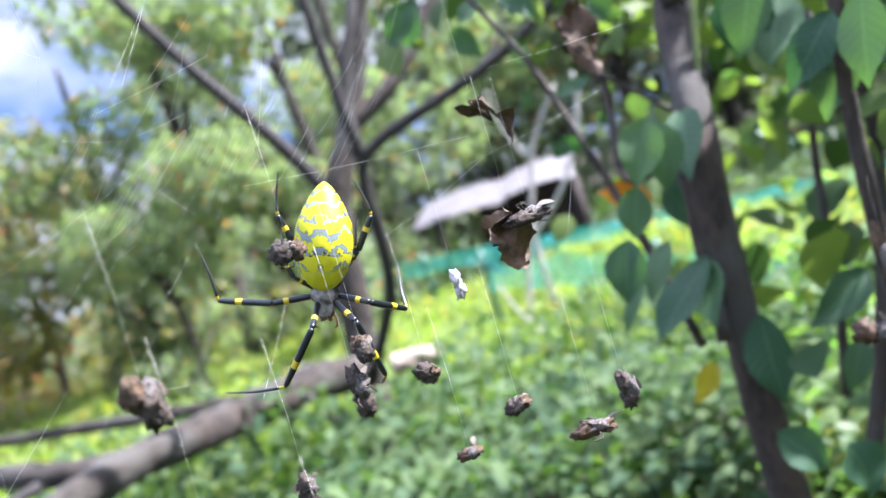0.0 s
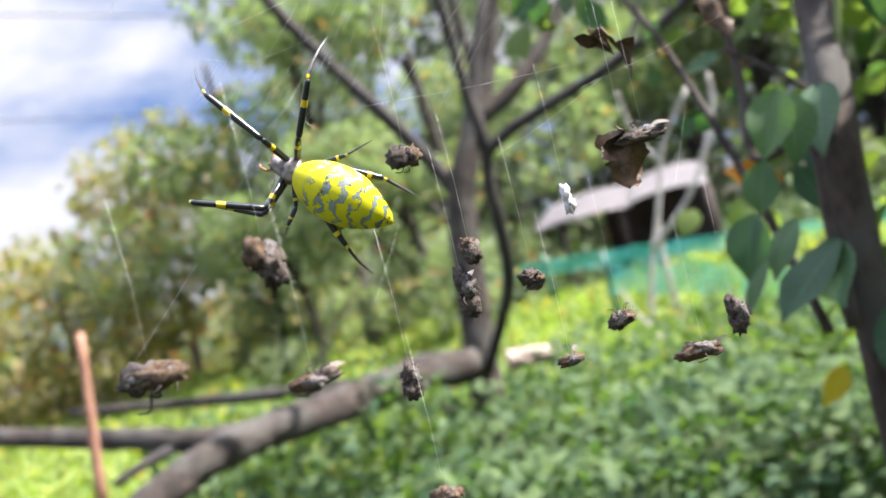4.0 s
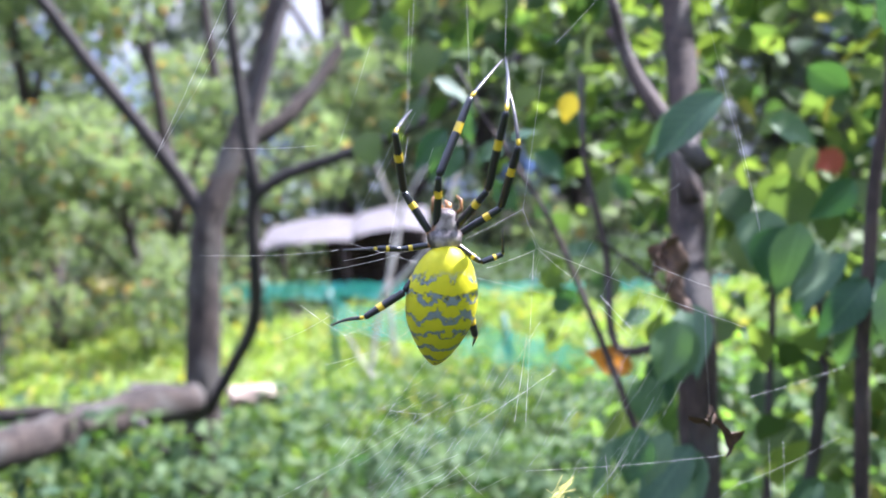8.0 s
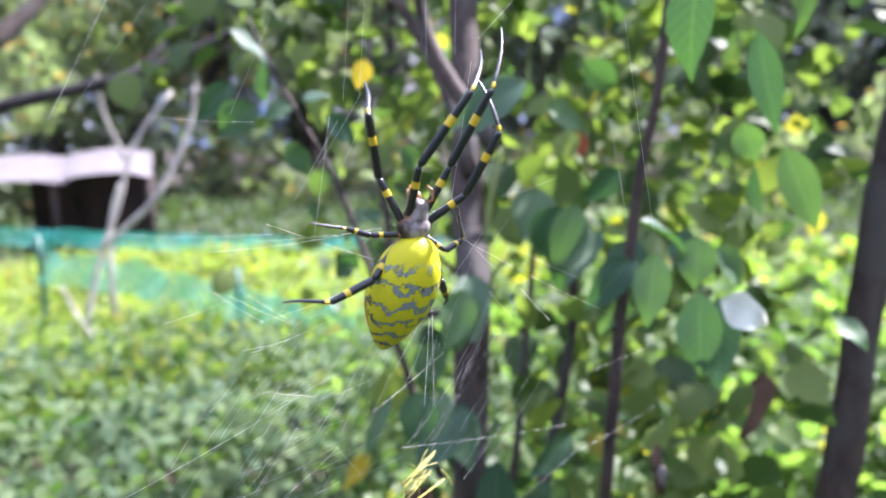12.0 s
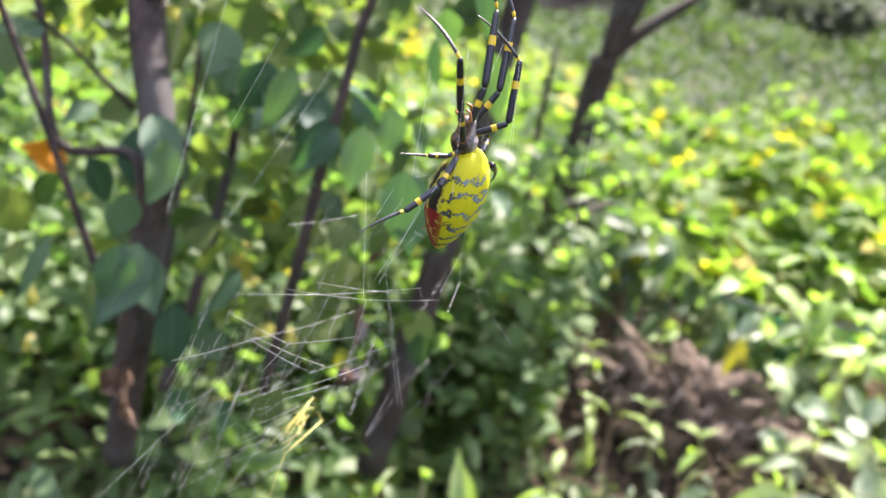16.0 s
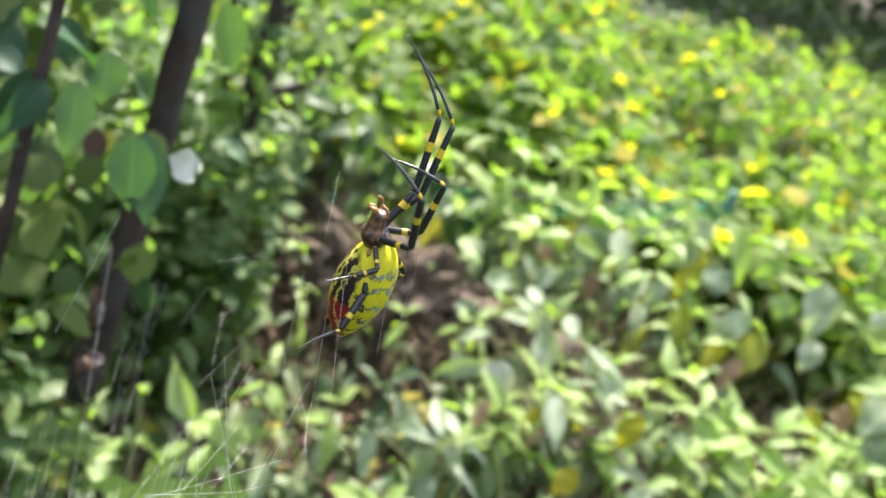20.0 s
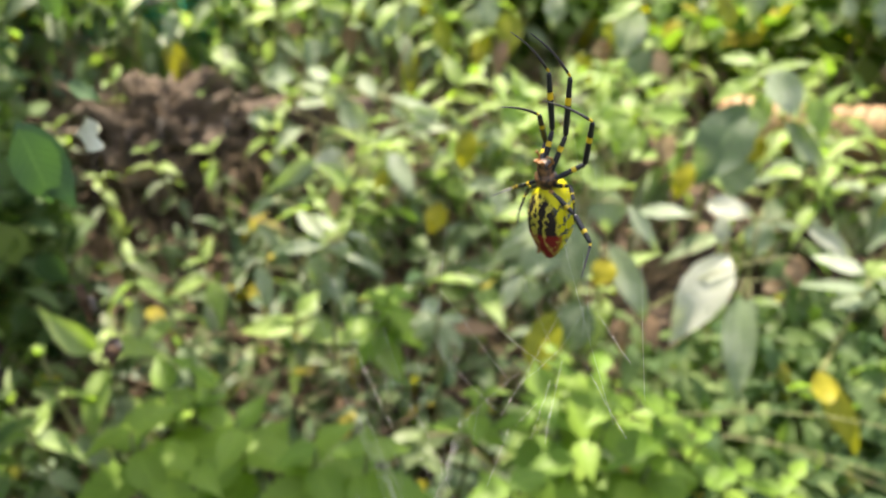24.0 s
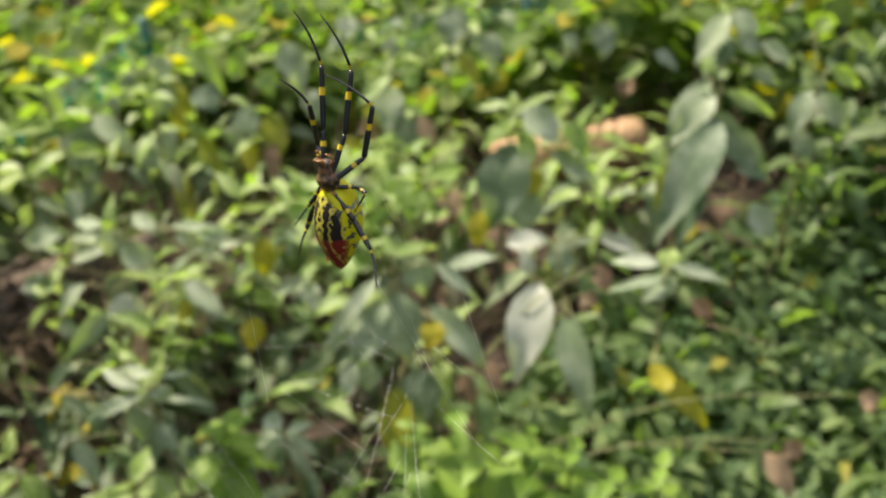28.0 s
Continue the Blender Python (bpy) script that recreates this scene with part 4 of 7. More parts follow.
stuff_leaves("meadow", 7000, sector(-75, -36, 3.4, 5.9, 0.6), 0.02, 0.20, 0.070, M_MEADOW, 23, "bright green sunlit meadow plants", "meadow", far_grow=0.05)
stuff_leaves("bean_field", 56000, field, 0.10, 0.36, 0.058, M_CROP, 15, "bean field of broad yellow-green leaves", "crop", TPL_ROUND, up=0.1, far_grow=0.07)
stuff_leaves("low_weeds", 3600, rect(-0.02, 0.50, -1.7, -0.45), 0.0, 0.17, 0.042, M_LOW, 16, "small toothed green weeds on the ground", "weeds", TPL_TOOTH, up=0.25)
stuff_leaves("low_weeds", 2200, rect(-0.02, 0.50, -1.7, -0.45), 0.02, 0.20, 0.062, M_LIGHTWEED, 36, "narrow-leaved fresh green weeds on the ground", "weeds", TPL_LANCE, up=0.25)
stuff_leaves("low_weeds", 2200, rect(0.15, 0.95, -0.45, 0.75), 0.0, 0.12, 0.065, M_WEED2, 17, "grey-green low weeds on the ground", "weeds", TPL_LANCE, up=0.1)
stuff_leaves("tall_weeds", 3600, rect(1.25, 2.0, -1.6, 0.9), 0.05, 0.27, 0.10, M_WEED2, 18, "grey-green tall weeds on the bank", "weeds", TPL_LANCE, up=-0.6)
stuff_leaves("low_weeds", 4200, rect(0.36, 1.15, 0.28, 1.30), 0.04, 0.50, 0.043, M_LIGHTWEED, 34, "small-leaved green weeds beneath the shrubs", "weeds", TPL_TOOTH, up=0.2)
stuff_leaves("tall_weeds", 4200, rect(0.3, 1.5, -2.7, -1.35), 0.05, 0.34, 0.10, M_WEED2, 28, "grey-green tall weeds by the field", "weeds", TPL_LANCE, up=-0.5)
stuff_leaves("leaf_litter", 4200, rect(-0.2, 1.6, -1.5, 1.2), 0.002, 0.02, 0.038, M_LITTER, 19, "dry brown leaf litter on the soil", "litter", TPL_ROUND, up=0.0)
stuff_leaves("dead_stalks", 3200, rect(0.45, 1.6, -1.5, 0.6), 0.0, 0.08, 0.20, M_STALK, 20, "thin dry brown stalks in the weeds", "stalks", leaf_grid(length=1.0, width=0.010, along=3, across=1, fold=0.6, droop=0.2), up=0.7)
stuff_leaves("rough_grass", 14000, sector(48, 192, 0.9, 10.0, 0.7), 0.0, 0.18, 0.14, M_LOW, 24, "green rough grass along the path", "grass", TPL_BLADE, up=0.8, far_grow=0.1)
stuff_leaves("behind_grass", 5000, sector(60, 185, 0.8, 6.0), 0.0, 0.22, 0.09, M_LOW, 21, "green grass and weeds by the path", "weeds", TPL_SMALL, up=0.6)


# ---------------------------------------------------------------- old log and stump on the bank
log = thing("fallen_log", "weathered orange-brown log lying among tall weeds", "log")
limb("wood", [(0.841, -0.829, 0.416), (0.816, -0.899, 0.416), (0.780, -1.016, 0.413), (0.753, -1.108, 0.415)], 0.052, 0.048, M_LOG, log, 18, 6, 0.14)
log2 = thing("fallen_log", "dark barked rotten log half sunk in the bank", "log")
limb("wood", [(1.260, 0.185, 0.288), (1.156, 0.013, 0.332), (1.092, -0.147, 0.370), (1.062, -0.262, 0.385)], 0.046, 0.030, M_OLDLOG, log2, 18, 6, 0.45)
clod = thing("earth_bank", "dark brown crumbling earth bank with roots", "bank")
c = lump("soil", (0.10, 0.17, 0.10), M_EARTH, 5.0, clod, 0.62, 5, 4.6)
c.location = (1.15, 0.075, 0.315)
for k in range(9):
    y = -0.16 + 0.05 * k
    limb("root", [(1.06 + 0.01 * (k % 3), y, 0.405), (1.02, y + 0.02, 0.315), (1.02 - 0.012 * (k % 4), y + 0.05 - 0.02 * (k % 3), 0.195)], 0.006, 0.002, M_BARK, clod, 6, 4, 0.2)


# ---------------------------------------------------------------- tall weeds with big drooping leaves
WEED_LEAVES, WEED_TIPS = [[leaf_mesh("leaf", m, length=1.0, width=w, along=9, across=2, fold=fo, droop=dr, base=b, wave=wv, point=1.7) for w, fo, dr, b, wv in
               ((0.36, 0.35, 0.45, 0.30, 0.05), (0.32, 0.28, 0.65, 0.32, 0.07), (0.40, 0.40, 0.35, 0.30, 0.04), (0.27, 0.45, 0.55, 0.34, 0.10))] for m in (M_WEED, M_WEEDTIP)]


def leaf_pose(at, yaw, pitch, roll, size):
    R = rot_mats(np.array([yaw]), np.array([pitch]), np.array([roll]))[0]
    m = Matrix([list(r) for r in R]).to_4x4()
    return Matrix.Translation(at) @ m @ Matrix.Scale(size, 4)


def weed_plant(top, seed, leaf=0.10, pairs=5, label="tall weed with drooping powdery grey-green leaves"):
    """A tall weed: one stem from the soil, a bright upright whorl at its tip and long leaves hanging below it."""
    rng = np.random.default_rng(seed)
    ob = thing("tall_weed", label, "weed", "tall weeds on the bank")
    x, y, z = top
    bx, by = x + rng.uniform(-0.06, 0.06), y + rng.uniform(-0.06, 0.06)
    z0 = ground_z(bx, by) - 0.01
    z = max(z, z0 + 0.16)
    line = [np.array((bx, by, z0)), np.array(((bx + x) / 2 + rng.uniform(-0.015, 0.015), (by + y) / 2, (z0 + z) / 2)), np.array((x, y, z))]
    limb("stem", [tuple(p) for p in line], 0.0036, 0.0018, M_WEEDSTEM, ob, 7, 5, 0.05)
    path = smooth_line(line, 8)
    turn = rng.uniform(0, 3.1)
    for k in range(pairs + 1):
        at = np.array(path[int((1 - 0.70 * max(0, k - 0.4) / pairs) * 16)])
        size = leaf * (0.55 if k == 0 else 0.80 if k == 1 else 1.0 - 0.05 * k) * rng.uniform(0.8, 1.2)
        for s in (0, math.pi):
            tip = rng.normal((0.75, -0.05, -0.55)[k] if k < 3 else -0.85, 0.25)
            o = new("leaf", (WEED_TIPS if k < 2 else WEED_LEAVES)[int(rng.integers(0, 4))])
            o.parent = ob
            o.matrix_local = leaf_pose(tuple(at), turn + s + rng.normal(0, 0.3), tip, rng.normal(0, 0.3), size * rng.uniform(0.85, 1.1))
        turn += math.pi / 2 + rng.normal(0, 0.25)
    return ob


WEEDS = []
WEEDS += [((1.741, -0.594, 0.452), 0.130, 5), ((1.476, -0.633, 0.444), 0.120, 5), ((1.557, -0.837, 0.465), 0.130, 5), ((1.431, -1.217, 0.502), 0.140, 5), ((1.629, -0.335, 0.430), 0.120, 5), ((1.542, -0.966, 0.481), 0.130, 5), ((1.044, -1.343, 0.522), 0.120, 5), ((1.433, 0.035, 0.382), 0.110, 4), ((2.000, -0.595, 0.491), 0.130, 4), ((0.742, -1.805, 0.515), 0.130, 4), ((0.717, 0.160, 0.417), 0.080, 3)]
WEEDS += [((0.499, 0.281, 0.432), 0.070, 3), ((1.407, 0.033, 0.340), 0.110, 4), ((0.556, 0.255, 0.433), 0.080, 3), ((0.625, 0.123, 0.418), 0.090, 4), ((0.507, 0.297, 0.398), 0.090, 3), ((0.86, -0.34, 0.47), 0.085, 4), ((0.90, -0.42, 0.49), 0.09, 4), ((0.84, -0.47, 0.47), 0.085, 4), ((0.93, -0.29, 0.48), 0.08, 4), ((0.80, -0.40, 0.45), 0.08, 3), ((0.97, -0.06, 0.43), 0.075, 4), ((0.95, 0.03, 0.40), 0.07, 3), ((0.98, 0.12, 0.39), 0.07, 3), ((1.02, -0.11, 0.46), 0.075, 4), ((0.94, 0.19, 0.40), 0.07, 3)]
more = np.random.default_rng(9)
for k in range(210):
    x, y = more.uniform(0.95, 1.85), more.uniform(-1.9, 0.1)
    if x > 1.02 - 0.25 * y and not (x < 1.22 and y > -0.12):
        WEEDS.append(((x, y, ground_z(x, y) + more.uniform(0.22, 0.38)), more.uniform(0.09, 0.14), int(more.integers(3, 5))))
for k in range(84):
    x, y = more.uniform(0.42, 1.10), more.uniform(-1.25, 0.30)
    if (x - 0.15) ** 2 + (y - 0.05) ** 2 > 0.2 and not (0.75 < x and y > -0.10) and not (x < 0.56 and y < -0.35):
        WEEDS.append(((x, y, ground_z(x, y) + more.uniform(0.12, 0.24)), more.uniform(0.09, 0.15), int(more.integers(3, 5))))
for k in range(22):
    x, y = more.uniform(0.78, 1.24), -0.28 + 0.029 * k
    z = ground_z(x, y) + more.uniform(0.08, 0.16)
    if k % 3 == 0 or not (x > 0.86 and -0.11 < y < 0.25):
        WEEDS.append(((x, y, z), more.uniform(0.06, 0.10), 3))
for n, (top, size, pairs) in enumerate(WEEDS):
    weed_plant(top, 100 + n, size, pairs)


def lone_leaf(name, base, tip, width, material, normal, label, category="leaf", thing_kind=None, droop=0.15, fold=0.2, parent=None, serrate=0.0, base_at=0.42, wave=0.03, group=""):
    """One leaf from base to tip with its face towards normal."""
    b, t = Vector(base), Vector(tip)
    y = t - b
    ln = y.length
    y.normalize()
    z = Vector(normal)
    z = (z - y * z.dot(y)).normalized()
    x = y.cross(z)
    me = leaf_mesh(name, material, length=1.0, width=width / ln, along=12 if serrate else 9, across=2, fold=fold, droop=droop, base=base_at, serrate=serrate, wave=wave, point=1.4)
    ob = new(name, me)
    m = Matrix(((x.x, y.x, z.x, b.x), (x.y, y.y, z.y, b.y), (x.z, y.z, z.z, b.z), (0, 0, 0, 1))) @ Matrix.Scale(ln, 4)
    ob.matrix_world = m
    if parent is not None:
        ob.parent = parent
        ob.matrix_local = m
    else:
        tagged(ob, label, category, group)
    return ob


EYE0 = (-0.11, 0.08, 1.09)


def facing(base, eye, up=0.6):
    d = (Vector(eye) - Vector(base)).normalized()
    return d + Vector((0, 0, up))


def leafy_weed(label, top, *leaves):
    """A tall weed with each leaf set on its own stalk: leaves are material, base, tip and width."""
    rng = np.random.default_rng(int(abs(top[0] * 7919 + top[1] * 613) * 10))
    ob = thing("tall_weed", label, "weed", "tall weeds on the bank")
    x, y, z = top
    bx, by = x + rng.uniform(-0.04, 0.04), y + rng.uniform(-0.04, 0.04)
    z0 = ground_z(bx, by) - 0.01
    line = smooth_line([(bx, by, z0), ((bx + x) / 2 + rng.uniform(-0.012, 0.012), (by + y) / 2, (z0 + z) / 2), (x, y, z)], 8)
    limb("stem", [tuple(q) for q in line[::4]], 0.0040, 0.0020, M_WEEDSTEM, ob, 7, 3, 0.05)
    for mat, a, b, w in leaves:
        a = np.array(a)
        at = min(line, key=lambda q: abs(q[2] - a[2] + 0.25 * float(np.hypot(q[0] - a[0], q[1] - a[1]))))
        if np.linalg.norm(at - a) > 0.006:
            mid = (at + a) / 2 + np.array((0, 0, 0.12 * float(np.linalg.norm(at - a))))
            v, f = tube(smooth_line([tuple(at), tuple(mid), tuple(a)], 4), 0.0011, 5)
            part("stalk", mesh_from("stalk", v, f, M_WEEDSTEM), None, ob)
        k = rng.uniform(-0.35, 0.35, 3)
        lone_leaf("leaf", a, b, w * 1.08, mat, facing(a, EYE0, 0.75) + Vector(k), "", parent=ob, droop=rng.uniform(0.25, 0.5), fold=rng.uniform(0.15, 0.35), wave=rng.uniform(0.04, 0.10), serrate=0.025, base_at=rng.uniform(0.36, 0.46))
    return ob


TIP, GREY, PALE, YEL, WHITE, DEAD = M_WEEDTIP, M_WEED, M_WEEDBIG, M_WEEDYEL, M_PALEWEED, M_LITTERLEAF
leafy_weed('tall weed with a pale young tip and one broad grey-green leaf', (0.670, -0.692, 0.631),
           (TIP, (0.669, -0.694, 0.608), (0.689, -0.705, 0.653), 0.022), (TIP, (0.673, -0.690, 0.631), (0.717, -0.645, 0.637), 0.017), (TIP, (0.653, -0.674, 0.624), (0.628, -0.757, 0.675), 0.014),
           (TIP, (0.659, -0.687, 0.618), (0.666, -0.644, 0.597), 0.023), (PALE, (0.646, -0.688, 0.631), (0.571, -0.703, 0.605), 0.047), (GREY, (0.651, -0.676, 0.580), (0.598, -0.577, 0.490), 0.073),
           (TIP, (0.643, -0.690, 0.601), (0.596, -0.656, 0.564), 0.028), (YEL, (0.624, -0.693, 0.544), (0.602, -0.652, 0.516), 0.035), (TIP, (0.607, -0.737, 0.606), (0.549, -0.744, 0.574), 0.033),
           (GREY, (0.614, -0.714, 0.571), (0.526, -0.762, 0.526), 0.028), (GREY, (0.611, -0.659, 0.521), (0.571, -0.628, 0.478), 0.048), (YEL, (0.650, -0.609, 0.494), (0.623, -0.571, 0.453), 0.030),
           (TIP, (0.672, -0.680, 0.608), (0.670, -0.621, 0.585), 0.020))
leafy_weed('tall weed with long drooping powdery grey-green leaves', (0.507, -0.949, 0.647),
           (GREY, (0.472, -0.924, 0.600), (0.426, -0.723, 0.503), 0.062), (GREY, (0.521, -0.955, 0.642), (0.504, -0.831, 0.553), 0.049), (GREY, (0.475, -0.938, 0.582), (0.388, -0.963, 0.525), 0.044),
           (PALE, (0.499, -0.941, 0.630), (0.499, -0.844, 0.583), 0.041), (TIP, (0.482, -0.947, 0.637), (0.405, -0.991, 0.608), 0.022), (GREY, (0.494, -0.941, 0.601), (0.428, -0.952, 0.561), 0.029),
           (GREY, (0.455, -0.871, 0.532), (0.420, -0.772, 0.471), 0.037), (YEL, (0.499, -0.852, 0.544), (0.468, -0.787, 0.502), 0.017), (PALE, (0.393, -0.919, 0.495), (0.332, -0.903, 0.448), 0.035),
           (YEL, (0.453, -0.858, 0.467), (0.438, -0.828, 0.445), 0.025), (GREY, (0.434, -0.925, 0.532), (0.383, -0.984, 0.525), 0.020), (TIP, (0.503, -0.932, 0.662), (0.518, -0.932, 0.689), 0.020),
           (TIP, (0.500, -0.936, 0.657), (0.484, -0.962, 0.669), 0.017))
leafy_weed('tall weed with powdery leaves spreading from its tip', (0.583, -1.097, 0.702),
           (GREY, (0.583, -1.088, 0.702), (0.574, -0.988, 0.658), 0.037), (PALE, (0.579, -1.099, 0.706), (0.523, -1.086, 0.671), 0.033), (GREY, (0.575, -1.083, 0.673), (0.568, -1.005, 0.624), 0.042),
           (TIP, (0.588, -1.106, 0.699), (0.609, -1.094, 0.716), 0.022), (PALE, (0.539, -1.121, 0.656), (0.471, -1.160, 0.633), 0.033), (GREY, (0.556, -1.073, 0.664), (0.557, -1.021, 0.642), 0.027),
           (GREY, (0.553, -1.080, 0.677), (0.508, -1.084, 0.653), 0.027), (GREY, (0.531, -1.094, 0.624), (0.481, -1.116, 0.603), 0.027))
leafy_weed('weed with a bright silvery leaf in the shade', (0.392, -1.036, 0.630),
           (WHITE, (0.372, -1.076, 0.621), (0.402, -1.007, 0.602), 0.023), (GREY, (0.399, -1.029, 0.639), (0.377, -0.957, 0.597), 0.030), (GREY, (0.387, -1.039, 0.635), (0.314, -1.034, 0.594), 0.030),
           (TIP, (0.398, -1.043, 0.635), (0.421, -1.039, 0.671), 0.020), (TIP, (0.402, -1.089, 0.657), (0.348, -1.112, 0.639), 0.025), (GREY, (0.394, -1.010, 0.584), (0.348, -0.994, 0.540), 0.030),
           (TIP, (0.400, -1.116, 0.704), (0.352, -1.130, 0.685), 0.025), (TIP, (0.427, -1.065, 0.709), (0.418, -1.100, 0.736), 0.023))
leafy_weed('tall weed with broad drooping leaves turning yellow', (1.286, -0.268, 0.558),
           (GREY, (1.290, -0.243, 0.539), (1.204, -0.214, 0.484), 0.063), (PALE, (1.271, -0.269, 0.553), (1.178, -0.298, 0.509), 0.041), (TIP, (1.285, -0.233, 0.559), (1.265, -0.213, 0.537), 0.037),
           (YEL, (1.309, -0.205, 0.515), (1.272, -0.184, 0.486), 0.033), (GREY, (1.265, -0.221, 0.453), (1.214, -0.209, 0.412), 0.049), (TIP, (1.302, -0.275, 0.547), (1.342, -0.239, 0.556), 0.020),
           (DEAD, (1.238, -0.259, 0.465), (1.190, -0.253, 0.427), 0.029), (DEAD, (1.282, -0.170, 0.462), (1.256, -0.162, 0.440), 0.033), (YEL, (1.250, -0.288, 0.507), (1.222, -0.280, 0.487), 0.022),
           (GREY, (1.198, -0.305, 0.513), (1.135, -0.320, 0.482), 0.033))
leafy_weed('tall weed with yellowing lower leaves beside the netting', (1.297, -0.435, 0.625),
           (GREY, (1.290, -0.420, 0.619), (1.267, -0.379, 0.586), 0.041), (GREY, (1.287, -0.405, 0.580), (1.241, -0.364, 0.522), 0.051), (YEL, (1.276, -0.428, 0.566), (1.202, -0.388, 0.492), 0.041),
           (TIP, (1.272, -0.465, 0.628), (1.184, -0.481, 0.569), 0.031), (YEL, (1.185, -0.412, 0.502), (1.108, -0.409, 0.446), 0.031), (GREY, (1.229, -0.448, 0.567), (1.173, -0.451, 0.539), 0.053),
           (GREY, (1.255, -0.389, 0.497), (1.207, -0.343, 0.446), 0.033), (YEL, (1.191, -0.364, 0.426), (1.120, -0.348, 0.380), 0.037), (PALE, (1.185, -0.505, 0.529), (1.133, -0.495, 0.489), 0.043),
           (TIP, (1.313, -0.432, 0.619), (1.297, -0.468, 0.636), 0.023), (GREY, (1.331, -0.364, 0.590), (1.298, -0.328, 0.554), 0.025), (GREY, (1.328, -0.332, 0.560), (1.301, -0.305, 0.533), 0.023))
leafy_weed('tall weed with narrow bright upper leaves', (1.262, -0.553, 0.625),
           (TIP, (1.262, -0.524, 0.581), (1.216, -0.635, 0.612), 0.023), (TIP, (1.232, -0.550, 0.619), (1.213, -0.495, 0.575), 0.029), (GREY, (1.197, -0.611, 0.622), (1.106, -0.600, 0.552), 0.055),
           (TIP, (1.192, -0.560, 0.579), (1.153, -0.553, 0.547), 0.044), (YEL, (1.175, -0.546, 0.503), (1.098, -0.530, 0.455), 0.048), (GREY, (1.191, -0.504, 0.498), (1.175, -0.457, 0.464), 0.042),
           (GREY, (1.184, -0.625, 0.606), (1.165, -0.585, 0.577), 0.032), (GREY, (1.148, -0.628, 0.537), (1.097, -0.605, 0.501), 0.038), (TIP, (1.267, -0.548, 0.635), (1.303, -0.495, 0.637), 0.023),
           (YEL, (1.165, -0.503, 0.466), (1.112, -0.460, 0.420), 0.032), (DEAD, (1.138, -0.529, 0.467), (1.069, -0.488, 0.414), 0.025))
leafy_weed('tall weed with hanging grey leaves and dry stalks', (0.997, -0.706, 0.580),
           (GREY, (0.992, -0.702, 0.570), (0.934, -0.646, 0.512), 0.052), (GREY, (0.954, -0.702, 0.520), (0.901, -0.665, 0.465), 0.046), (DEAD, (0.938, -0.720, 0.520), (0.887, -0.718, 0.481), 0.032),
           (TIP, (0.984, -0.700, 0.593), (0.993, -0.619, 0.560), 0.030), (YEL, (1.006, -0.658, 0.545), (0.968, -0.652, 0.522), 0.028), (YEL, (0.990, -0.598, 0.499), (0.938, -0.605, 0.472), 0.030),
           (TIP, (0.996, -0.719, 0.593), (0.966, -0.762, 0.603), 0.022), (DEAD, (1.006, -0.645, 0.514), (0.964, -0.647, 0.488), 0.030), (PALE, (1.095, -0.659, 0.649), (1.063, -0.654, 0.627), 0.026),
           (PALE, (1.031, -0.734, 0.642), (1.002, -0.712, 0.609), 0.026), (PALE, (1.087, -0.693, 0.674), (1.070, -0.654, 0.646), 0.036), (TIP, (0.975, -0.722, 0.592), (0.934, -0.722, 0.572), 0.030))
leafy_weed('young weed with upright bright green leaves', (0.757, -0.580, 0.532),
           (TIP, (0.758, -0.572, 0.508), (0.779, -0.514, 0.503), 0.026), (TIP, (0.742, -0.570, 0.519), (0.745, -0.593, 0.547), 0.026), (TIP, (0.737, -0.563, 0.509), (0.721, -0.522, 0.472), 0.036),
           (TIP, (0.731, -0.575, 0.531), (0.700, -0.634, 0.547), 0.028), (TIP, (0.770, -0.583, 0.524), (0.796, -0.564, 0.534), 0.021), (TIP, (0.748, -0.571, 0.499), (0.717, -0.576, 0.480), 0.029),
           (TIP, (0.745, -0.552, 0.522), (0.735, -0.515, 0.494), 0.026), (DEAD, (0.718, -0.611, 0.502), (0.682, -0.587, 0.469), 0.029))
leafy_weed('tall weed with a long hanging leaf by the netting', (1.056, -0.903, 0.662),
           (GREY, (1.055, -0.906, 0.660), (1.004, -0.849, 0.598), 0.054), (TIP, (1.054, -0.842, 0.615), (1.055, -0.883, 0.660), 0.024), (GREY, (1.001, -0.949, 0.609), (0.949, -0.910, 0.548), 0.043),
           (YEL, (1.011, -0.891, 0.578), (0.978, -0.878, 0.546), 0.028), (TIP, (1.046, -0.895, 0.664), (1.015, -0.939, 0.667), 0.024), (GREY, (1.079, -0.839, 0.656), (1.063, -0.788, 0.628), 0.036),
           (YEL, (0.984, -0.889, 0.570), (0.954, -0.871, 0.537), 0.026), (TIP, (1.037, -0.847, 0.620), (1.020, -0.816, 0.589), 0.028))
leafy_weed('grey-leaved weed beyond the log', (0.903, -1.169, 0.607),
           (GREY, (0.897, -1.153, 0.605), (0.846, -1.116, 0.552), 0.045), (TIP, (0.901, -1.176, 0.604), (0.863, -1.179, 0.587), 0.022), (TIP, (0.919, -1.171, 0.599), (0.921, -1.125, 0.574), 0.025),
           (DEAD, (0.831, -1.165, 0.506), (0.811, -1.134, 0.481), 0.040), (TIP, (0.811, -1.187, 0.539), (0.823, -1.119, 0.521), 0.025), (PALE, (0.812, -1.221, 0.553), (0.753, -1.237, 0.530), 0.029),
           (TIP, (0.951, -1.045, 0.555), (0.911, -1.068, 0.543), 0.022), (TIP, (0.950, -1.045, 0.539), (0.956, -0.997, 0.515), 0.025), (PALE, (0.950, -1.107, 0.583), (0.902, -1.110, 0.558), 0.025))
